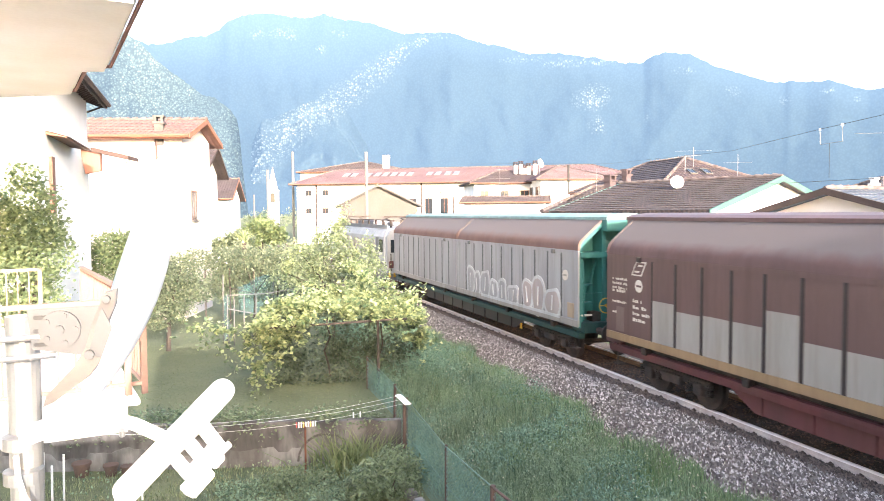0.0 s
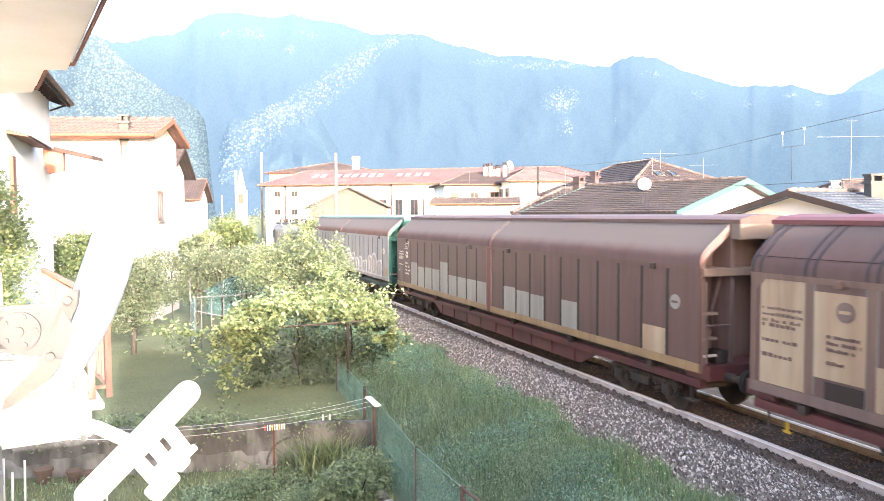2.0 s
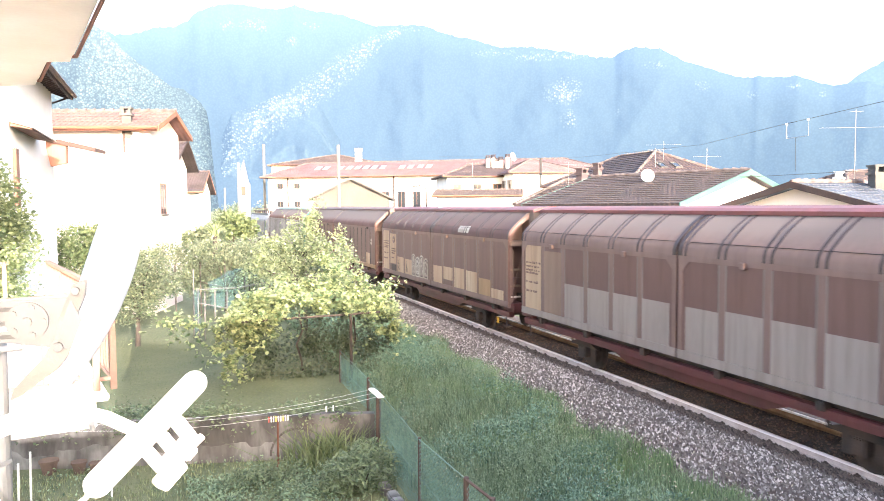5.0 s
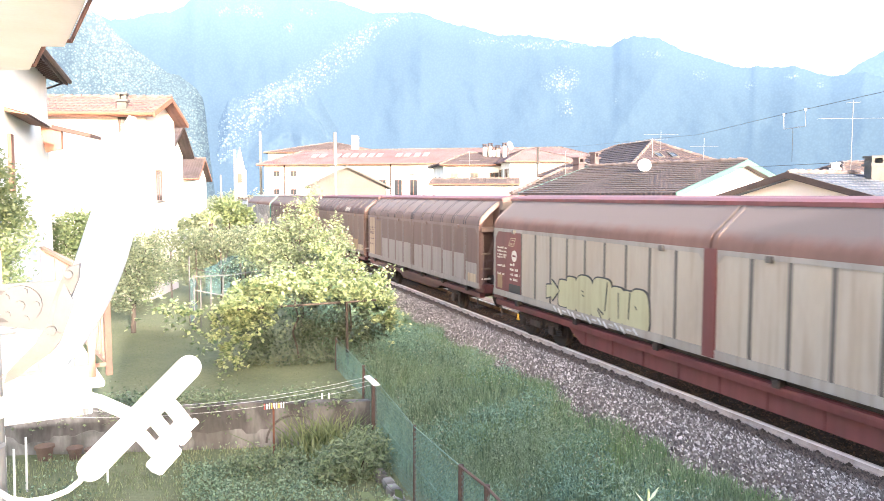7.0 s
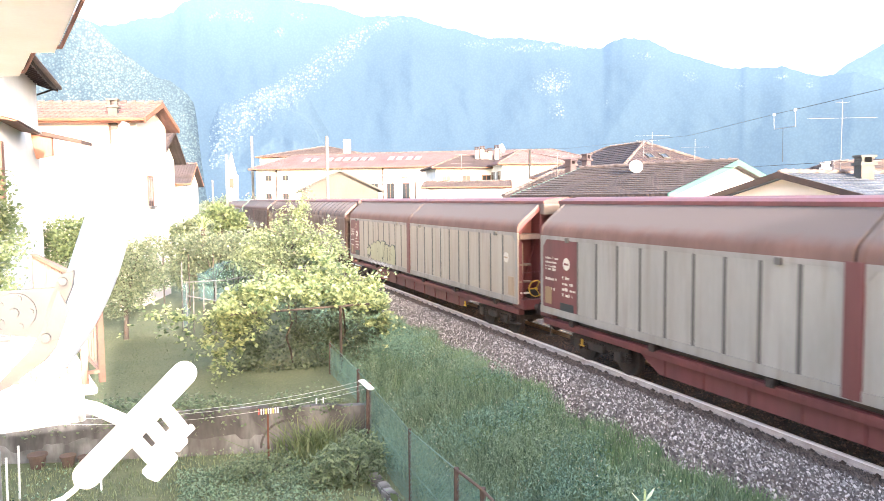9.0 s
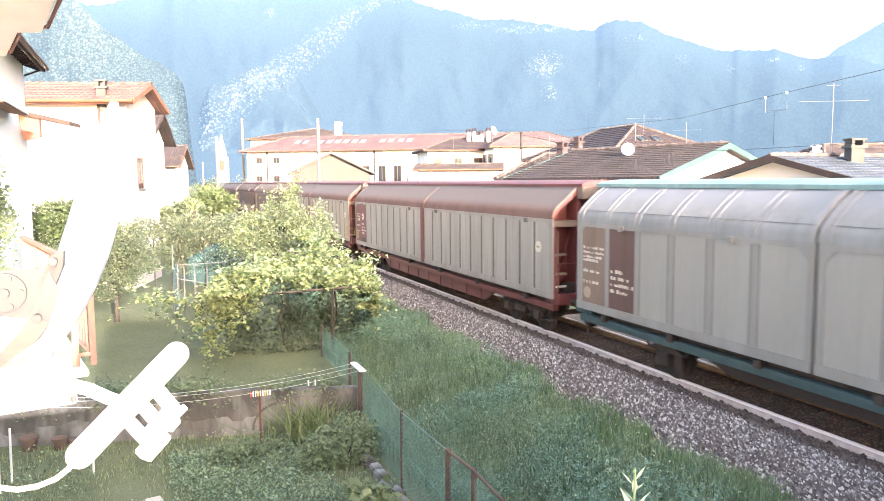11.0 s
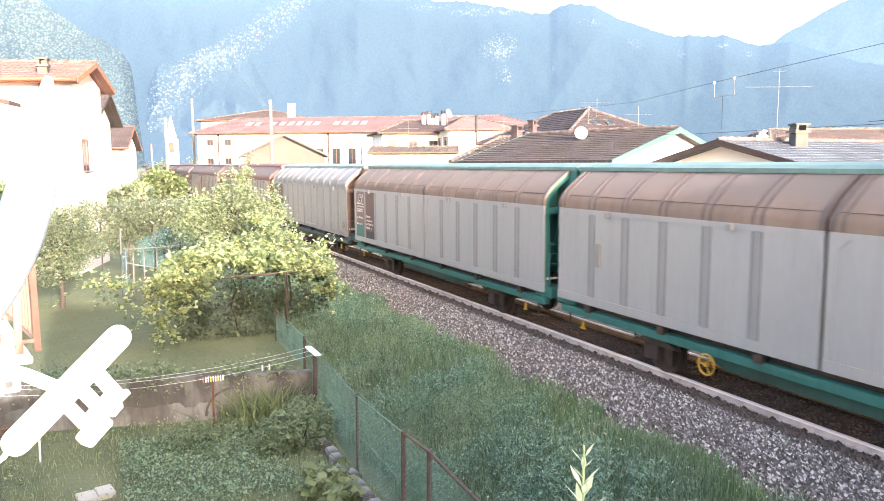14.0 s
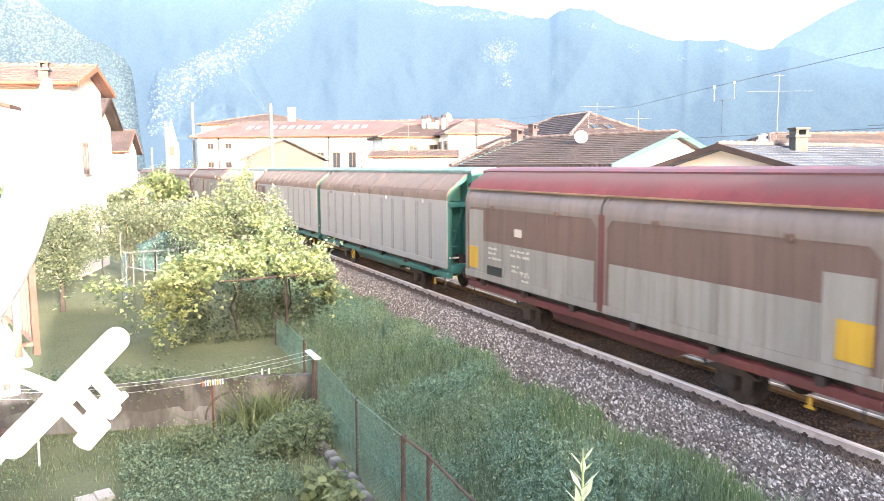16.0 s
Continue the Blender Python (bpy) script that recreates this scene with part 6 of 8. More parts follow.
WAGONS = [
    wagon(37.75, 17.85, "long", "grey sliding-wall wagon with teal ends and faded graffiti", "grey", "roof_brown", "pale_teal", "teal", "patch_grey", "dark_teal", 11, seed=1, extra=extra_a),
    wagon(16.35, -3.75, "long", "dark brown sliding-wall wagon with grey overpainted panels", "brown", "roof_cocoa", "brown", "brown_mid", "ochre", "sole_red", 11, seed=2, front_panels=("brown", "brown"), extra=extra_b, stile="rib_brown",
          patches=((0, 2, 1, 1.2, 2.24, "patch_grey"), (0, 3, 1, 1.2, 2.1, "patch_grey"), (0, 4, 2, 1.2, 2.13, "patch_grey"), (0, 6, 1, 1.2, 2.46, "patch_grey"), (0, 7, 4, 1.2, 2.02, "patch_grey"),
                   (1, 1, 1, 1.25, 2.05, "patch_grey"), (1, 2, 1, 1.25, 2.0, "patch_grey"), (1, 3, 1, 1.25, 1.97, "patch_grey"), (1, 5, 1, 1.3, 2.0, "patch_grey"), (1, 9, 1, 1.3, 1.85, "tan"))),
    wagon(-5.1, -19.35, "short", "brown sliding-wall wagon with tan patches and silver graffiti", "brown", "roof_plum", "bright_red", "brown_mid", "brown_mid", "sole_red", 6, seed=3, stile="k_brown", frame="k_brown", front_panels=("tan",), extra=extra_c, roof_rib="rib_brown",
          patches=((0, 1, 1, 1.62, 3.0, "tan"), (0, 2, 1, 1.2, 1.98, "tan"), (0, 3, 1, 1.2, 1.95, "tan"), (1, 0, 1, 1.3, 1.95, "tan"), (1, 1, 1, 1.5, 1.98, "tan"), (1, 2, 1, 1.26, 2.02, "tan"), (1, 3, 1, 1.26, 2.0, "tan"), (1, 4, 1, 1.2, 1.85, "ochre"))),
    wagon(-20.3, -34.5, "short", "brown sliding-wall wagon with grey-painted lower half", "brown", "roof_dusky", "red", "brown_mid", "d_grey", "sole_red", 6, seed=4, stile="brown_mid", frame="brown_mid", front_panels=("tan",), extra=extra_d, roof_rib="rib_brown",
          patches=((0, 1, 1, 1.2, 3.0, "roof_tan"), (0, 2, 4, 1.2, 2.2, "d_grey"), (1, 0, 1, 1.2, 2.2, "d_grey"), (1, 1, 2, 1.2, 2.25, "d_grey"), (1, 3, 2, 1.2, 2.2, "d_grey"), (1, 5, 1, 1.2, 1.95, "d_grey"))),
    wagon(-35.7, -55.55, "long", "faded beige sliding-wall wagon with red frame and lime graffiti", "beige", "roof_brown", "red", "red", "patch_grey", "red", 11, seed=5, front_panels=("red", "red"), extra=extra_e, frame="patch_grey"),
    wagon(-56.95, -76.4, "long", "grey sliding-wall wagon with red end panels and frame", "f_grey", "roof_brown", "red", "red", "patch_grey", "red", 11, seed=6, front_panels=("red", "red"), extra=extra_f, frame="patch_grey"),
    wagon(-77.6, -91.5, "short", "grey sliding-wall wagon with silver ribbed roof", "h_grey", "roof_grey", "pale_teal", "brown_mid", "h_frame", "sole_blue", 6, seed=7, front_panels=("roof_tan", "brown"), extra=extra_h, stile="h_rib", frame="h_frame", roof_rib="h_frame"),
    wagon(-92.6, -106.8, "short", "grey sliding-wall wagon with tan ribbed roof and teal frame", "light_grey", "roof_tan", "ridge_teal", "teal", "light_grey", "teal", 6, seed=8, front_panels=("brown_mid", "brown"), extra=extra_i, stile="rib_mid", roof_rib="roof_seam"),
    wagon(-107.45, -121.3, "short", "plain grey sliding-wall wagon with tan ribbed roof", "light_grey", "roof_tan", "ridge_teal", "teal", "light_grey", "teal", 6, seed=9, extra=extra_j, stile="rib_mid", roof_rib="roof_seam"),
    wagon(-122.6, -135.3, "short", "two-tone brown and grey wagon with a crimson ridge", "k_brown", "k_frame", "bright_red", "red", "patch_grey", "red", 6, seed=10, extra=extra_k, stile="k_brown", frame="k_frame", smooth=True,
          patches=((0, 0, 1, 1.2, 3.05, "patch_grey"), (0, 1, 5, 1.2, 2.2, "patch_grey"), (1, 0, 5, 1.2, 2.2, "patch_grey"), (1, 5, 1, 1.2, 2.68, "patch_grey"))),
]


def loco(front, rear):
    L, mid = front - rear, (front + rear) / 2
    h = L / 2
    t = thing("locomotive", "grey electric locomotive with folded pantographs at the train's head", "locomotive", (TRACK_X, mid, 0))
    side = [(-1.42, 0.95), (-1.45, 1.6), (-1.45, 2.95), (-1.25, 3.3), (-0.7, 3.5), (0.7, 3.5), (1.25, 3.3), (1.45, 2.95), (1.45, 1.6), (1.42, 0.95)]
    part("body", prism(side, -h + 0.5, h - 0.5), P["loco"], t)
    part("cab", prism([(x * 0.96, z) for x, z in side], -h, -h + 0.5), P["loco"], t)
    part("cab", prism([(x * 0.96, z) for x, z in side], h - 0.5, h), P["loco"], t)
    part("skirt", boxes(((-1.3, -h + 0.1, 0.55), (1.3, h - 0.1, 0.95)), bevel=0.03), P["loco_dark"], t)
    part("side_band", boxes(((-1.47, -h + 0.55, 1.2), (-1.43, h - 0.55, 1.55))), P["loco_dark"], t)
    for i in range(12):
        y = -h + 3 + i * (L - 6) / 11
        part("grille", boxes(((-1.475, y - 0.3, 1.75), (-1.44, y + 0.3, 2.75)), bevel=0.01), P["patch_grey"], t)
    for y in (-h + 1.2, h - 1.2):
        part("cab_window", boxes(((-1.47, y - 0.4, 2.1), (-1.44, y + 0.4, 2.8))), "glass", t)
        part("cab_door", boxes(((-1.468, y + 0.6 if y < 0 else y - 1.2, 1.1), (-1.44, y + 1.2 if y < 0 else y - 0.6, 2.9))), P["loco_dark"], t)
    for x in (-0.7, 0.7):
        part("windscreen", boxes(((x - 0.5, -h - 0.012, 2.1), (x + 0.5, -h + 0.02, 2.8))), "glass", t)
    part("tail_lamp", boxes(((-1.30, -h - 0.08, 1.25), (-1.05, -h + 0.02, 1.65)), bevel=0.03), P["bright_red"], t, "red tail lamp housing")
    for i in range(9):
        part("warning_stripe", boxes(((-1.35 + i * 0.3, -h - 0.03, 0.75), (-1.2 + i * 0.3, -h + 0.02, 1.0))), P["yellow"], t, "yellow buffer beam stripe")
    for y in (-h + 3.2, h - 3.2):
        bm = bmesh.new()
        for x in (-0.55, 0.55):
            rod(bm, (x, y - 0.9, 3.75), (x * 0.8, y + 0.9, 3.95), 0.03)
            rod(bm, (x * 0.8, y + 0.9, 3.95), (x, y - 0.7, 4.05), 0.025)
            rod(bm, (x, y - 0.9, 3.5), (x, y - 0.9, 3.75), 0.06)
            rod(bm, (x, y + 0.9, 3.5), (x, y + 0.9, 3.75), 0.06)
        rod(bm, (-0.95, y - 0.7, 4.06), (0.95, y - 0.7, 4.06), 0.04)
        part("pantograph", bm, "dark_iron", t)
    part("roof_gear", boxes(((-0.6, -2.5, 3.5), (0.6, 2.5, 3.8)), ((-0.3, -6, 3.5), (0.2, -4.8, 3.75)), bevel=0.05), P["loco_dark"], t)
    for i in range(9):
        y = -h + 1.2 + i * 1.9
        for x in (-0.85, 0.75):
            part("insulator", rods(((x, y, 3.45), (x, y, 3.85), 0.07)), "dark_iron", t)
        part("busbar", rods(((-0.85, y, 3.85), (-0.85, y + 1.9, 3.88), 0.03)), "dark_iron", t)
    part("roof_rail", boxes(((-1.2, -h + 0.8, 3.38), (-1.12, h - 0.8, 3.6))), P["loco_dark"], t)
    for x in (-1.2, -0.05, 0.05, 1.2):
        part("end_handrail", rods(((x, -h - 0.06, 1.1), (x, -h - 0.06, 2.05), 0.03)), "dark_iron", t)
    for y in (-h + 3.6, 0, h - 3.6):
        bogie(t, y)
    return t


LOCO = loco(57.6, 39.3)
TRAIN = [LOCO, *WAGONS]


SURGE = [(0, 0), (2.5, 0), (3.0, 0.24), (3.5, 0.0), (8.0, 0), (8.5, -0.1), (9.0, 0), (11.5, 0), (12.0, -0.42), (12.5, 0.02), (13.0, 0.05), (13.5, 0.12), (14.0, -0.04), (14.5, 0.05), (15.0, 0.22), (15.5, 0.0), (16.0, 0.0)]


def travel(t):
    """Metres gone since the start: the train gathers speed, with a few slight surges."""
    return 7.553 * t + 0.08593 * t * t - 0.0002875 * t ** 3 + float(np.interp(t, [p[0] for p in SURGE], [p[1] for p in SURGE]))


# ---- garden, embankment plants ----
def garden_wall():
    w = thing("retaining_wall", "stained grey concrete retaining wall below the upper garden", "retaining wall", kind="structure")
    x0, x1 = -9.0, 4.3
    ang = math.degrees(math.atan(-0.264))
    L = (x1 - x0) / math.cos(radians(ang))
    bm = bmesh.new()
    n = 44
    rng = np.random.default_rng(4)
    for i in range(n):
        a, b = -L / 2 + L * i / n, -L / 2 + L * (i + 1) / n
        box(bm, (a, -0.1, -1.6), (b, 0.12, -0.40 + 0.02 * rng.normal()))
    bmesh.ops.remove_doubles(bm, verts=bm.verts[:], dist=0.0005)
    wall = part("wall_face", bm, "concrete", w)
    m = pose((x0 + x1) / 2, wall_y((x0 + x1) / 2), 0, 0, 0, ang)
    wall.matrix_basis = m
    # an old bricked arch in the wall, and a paler rendered lower band
    bm = bmesh.new()
    cx = 5.15
    for i in range(13):
        a0, a1 = math.pi * i / 13, math.pi * (i + 0.92) / 13
        rod(bm, (cx + 0.62 * math.cos(a0), -0.105, -1.3 + 0.62 * math.sin(a0)), (cx + 0.62 * math.cos(a1), -0.105, -1.3 + 0.62 * math.sin(a1)), 0.028, 6)
    o = part("arch", bm, "dark_stone", w)
    o.matrix_basis = m
    bm = bmesh.new()
    prev = None
    for i in range(121):
        x = -L / 2 + (L - 1.1) * i / 120
        top = -0.97 + 0.13 * noise.noise((i * 0.13, 5.0, 0.0)) + 0.06 * noise.noise((i * 0.6, 2.0, 0.0)) - 0.12 * (noise.noise((i * 0.09, 7.0, 0.0)) < -0.3)
        row = [bm.verts.new((x, y, z)) for y, z in ((-0.09, -1.4), (-0.108, -1.4), (-0.108, top - 0.01), (-0.09, top))]
        if prev:
            for k in range(3):
                bm.faces.new((prev[k], prev[k + 1], row[k + 1], row[k]))
        prev = row
    bmesh.ops.recalc_face_normals(bm, faces=bm.faces[:])
    o = part("render_band", bm, "render_pale", w)
    o.matrix_basis = m
    # flowerpots along the foot
    for i, (px, s) in enumerate(((-2.55, 0.85), (-1.95, 0.7), (-1.62, 0.6))):
        p = thing("flower_pot", "terracotta flower pot at the foot of a wall", "flower pot", (px, wall_y(px) - 0.38, -1.42), group="pots by the wall")
        bm = bmesh.new()
        bmesh.ops.create_cone(bm, cap_ends=True, segments=18, radius1=0.15 * s, radius2=0.21 * s, depth=0.34 * s, matrix=pose(0, 0, 0.17 * s))
        part("pot", bm, "terracotta", p)
        bm = bmesh.new()
        bmesh.ops.create_cone(bm, cap_ends=True, segments=18, radius1=0.235 * s, radius2=0.235 * s, depth=0.06 * s, matrix=pose(0, 0, 0.35 * s))
        part("rim", bm, "terracotta", p)
    for px, py, h in ((-2.95, 15.6, 1.15), (-2.62, 15.7, 1.05), (-2.74, 15.2, 1.0), (-3.2, 15.3, 1.2), (-1.2, 15.6, 0.9)):
        s = thing("garden_stake", "pale thin garden stake", "stake", (px, py, -1.4), group="garden stakes")
        part("stake", rods(((0, 0, -0.1), (0.02, 0.01, h), 0.022)), "white_plastic", s)
    return w


def fence():
    f = thing("netting_fence", "green netting fence on rusty posts along the railway", "fence")
    posts = [(4.2, 19.3, 0.45, 0.03), (4.18, 16.3, 0.35, 0.035), (4.3, 15.75, 0.16, 0.03), (4.16, 12.55, 0.06, 0.028), (4.1, 10.15, 0.17, 0.045), (4.22, 9.45, 0.10, 0.045), (4.2, 7.6, 0.0, 0.03), (4.15, 5.2, 0.0, 0.03)]
    for x, y, top, r in posts:
        b = ground_z(x, y)
        part("post", rods(((x, y, b - 0.3), (x + 0.015, y, top), r)), "post_brown", f)
    # diagonal wires of the netting: one joined part
    v, fc = [], []

    def strip(a, b, r):
        a, b = Vector(a), Vector(b)
        i = len(v)
        for p in (a, b):
            v.extend([(p.x - r, p.y, p.z - r), (p.x + r, p.y, p.z - r), (p.x, p.y, p.z + r)])
        fc.extend([(i, i + 1, i + 4, i + 3), (i + 1, i + 2, i + 5, i + 4), (i + 2, i, i + 3, i + 5)])
    for (xa, ya, ta, _), (xb, yb, tb, _) in zip(posts[:-1], posts[1:]):
        base = -1.38 if ya < 16.4 else -0.4
        L, H = ya - yb, min(ta, tb) - base - 0.02
        pitch = 0.085
        n = int((L + H) / pitch)
        for k in range(n):
            s = k * pitch
            for d in (0, 1):
                u0, z0 = (s, 0) if s < L else (L, s - L)
                u1, z1 = (s - H, H) if s - H > 0 else (0, s)
                if z0 >= H:
                    continue
                if d:
                    u0, u1 = L - u0, L - u1
                strip((xa + (xb - xa) * u0 / L, ya - u0, base + z0), (xa + (xb - xa) * u1 / L, ya - u1, base + z1), 0.003)
        part("top_wire", rods(((xa, ya, ta - 0.02), (xb, yb, tb - 0.02), 0.008 if ya > 10.2 else 0.022)), "post_brown" if ya < 10.2 else "net", f)
        part("tension_wire", rods(((xa, ya, base + H * 0.5), (xb, yb, base + H * 0.5), 0.006)), "net", f)
    tagged(mesh_from("netting", v, fc, "net", f), kind="stuff")
    # thin shade cloth tied behind the netting
    bm = bmesh.new()
    rng = np.random.default_rng(9)
    ys = np.linspace(19.4, 6.0, 60)
    prev = None
    for y in ys:
        g = -1.35 if y < 16.2 else -0.4
        top = np.interp(y, [p[1] for p in posts[::-1]], [p[2] for p in posts[::-1]]) - 0.1 - 0.03 * rng.random()
        x = 4.26 + 0.02 * math.sin(y * 5)
        row = [bm.verts.new((x + 0.02 * math.sin(y * 3 + k), y, g + (top - g) * k / 4)) for k in range(5)]
        if prev:
            for k in range(4):
                bm.faces.new((prev[k], prev[k + 1], row[k + 1], row[k]))
        prev = row
    part("shade_cloth", bm, cloth("green_shade_cloth", (0.15, 0.235, 0.22), 0.10), f, "see-through green shade cloth")
    s = thing("kerb_stones", "low stone edging below the fence", "stone edging", kind="structure")
    first = None
    for i in range(15):
        y = 8.0 + i * 0.42
        m = pose(3.92 + 0.03 * math.sin(i * 2.1), y, -1.36 + 0.02 * math.sin(i * 3.3), 3 * math.sin(i), 4 * math.cos(i * 1.7), 6 * math.sin(i * 2.7))
        if first is None:
            first = part("edging_stone", boxes(((-0.11, -0.19, -0.12), (0.11, 0.19, 0.10)), bevel=0.03), "render_pale", s)
            first.matrix_basis = m
        else:
            piece("edging_stone", first, s, m)


def cloth(name, col, cover):
    """A loosely woven net: the threads cover part of it, the rest lets light through."""
    m = surface(name, col, 0.2, 2.0, 40, 0.8, 0, 0.0)
    n, l = m.node_tree.nodes, m.node_tree.links
    out, b = n["Material Output"], n["Principled BSDF"]
    tr, mix, no, tc = n.new("ShaderNodeBsdfTransparent"), n.new("ShaderNodeMixShader"), n.new("ShaderNodeTexNoise"), n.new("ShaderNodeTexCoord")
    no.inputs["Scale"].default_value = 1.6
    l.new(tc.outputs["Object"], no.inputs["Vector"])
    r = n.new("ShaderNodeMapRange")
    r.inputs[1].default_value, r.inputs[2].default_value = 0.3, 0.7
    r.inputs[3].default_value, r.inputs[4].default_value = cover * 0.6, min(1, cover * 1.4)
    l.new(no.outputs["Fac"], r.inputs[0])
    l.new(r.outputs[0], mix.inputs[0])
    l.new(tr.outputs[0], mix.inputs[1])
    l.new(b.outputs[0], mix.inputs[2])
    l.new(mix.outputs[0], out.inputs[0])
    return m


def clothes_line():
    c = thing("clothes_line", "rusty T-post clothes line with pale wires and pegs", "clothes line")
    part("post", rods(((4.16, 15.45, -1.5), (4.18, 15.45, 0.2), 0.035)), "post_brown", c)
    part("crossbar", boxes(((4.08, 15.05, 0.18), (4.22, 15.85, 0.22)), bevel=0.008), "white_metal", c)
    part("post", rods(((-3.6, 16.3, -1.5), (-3.6, 16.3, 0.15), 0.035)), "rust", c)
    part("line_prop", rods(((2.05, 15.72, -1.45), (2.06, 15.72, -0.25), 0.022)), "rust", c)
    for k, (oy, dz) in enumerate(((-0.33, 0.05), (0.0, 0.0), (0.33, 0.03))):
        pts = []
        for i in range(13):
            u = i / 12
            pts.append((4.16 + (-3.6 - 4.16) * u, 15.45 + oy + 0.85 * u, 0.21 - (0.42 + dz) * 4 * u * (1 - u) * 0.8))
        part("line", tube_along(pts, 0.003, 5), "white_plastic", c)
    rng = np.random.default_rng(2)
    cols = ["peg_red", "peg_white", "peg_white", "peg_yellow", "peg_white", "peg_white", "peg_yellow", "peg_white", "peg_white"]
    for i, col in enumerate(cols):
        part("peg", boxes(((1.86 + i * 0.05, 15.70, -0.28), (1.885 + i * 0.05, 15.72, -0.16)), bevel=0.004), col, c)
    for x in (3.05, 3.2):
        part("peg", boxes(((x, 15.5, -0.12), (x + 0.025, 15.53, 0.0))), "peg_white", c)


M["post_brown"] = surface("weathered_brown_posts", (0.12, 0.075, 0.06), 0.25, 5, 40, 0.85, 0.1, 0.3)
M["dark_stone"] = surface("dark_arch_stone", (0.12, 0.11, 0.10), 0.2, 2, 25, 0.9, 0, 0.3)
M["render_pale"] = surface("peeling_pale_render", (0.235, 0.23, 0.226), 0.45, 1.8, 9, 0.9, 0, 0.5, (0.11, 0.105, 0.10), (1, 1, 0.4))
for key in ("render_pale", "concrete"):
    ramp = next(n for n in M[key].node_tree.nodes if n.bl_idname == "ShaderNodeValToRGB").color_ramp
    ramp.elements[0].position, ramp.elements[1].position = 0.42, 0.57
for key, col in (("peg_red", (0.6, 0.08, 0.06)), ("peg_white", (0.8, 0.8, 0.76)), ("peg_yellow", (0.75, 0.55, 0.12))):
    M[key] = surface(key + "_plastic", col, 0.05, 3, 30, 0.5, 0, 0.0)

garden_wall()
fence()
clothes_line()


def spread(rng, n, x0, x1, y0, y1, dens=1.0):
    return np.stack([rng.uniform(x0, x1, n), y0 + (y1 - y0) * rng.random(n) ** dens], 1)


def on_ground(p):
    return np.array([(x, y, ground_z(x, y) - 0.02) for x, y in p])


def patchy(rng, p, scale, keep):
    k = np.array([noise.noise((x * scale, y * scale, 9.0)) for x, y in p])
    return p[k + rng.normal(0, 0.12, len(p)) > keep]


def tufts(rng, p, each, spread_r):
    """Blade roots in tufts round the given places."""
    q = np.repeat(p, each, axis=0)
    return q + rng.normal(0, spread_r, q.shape)


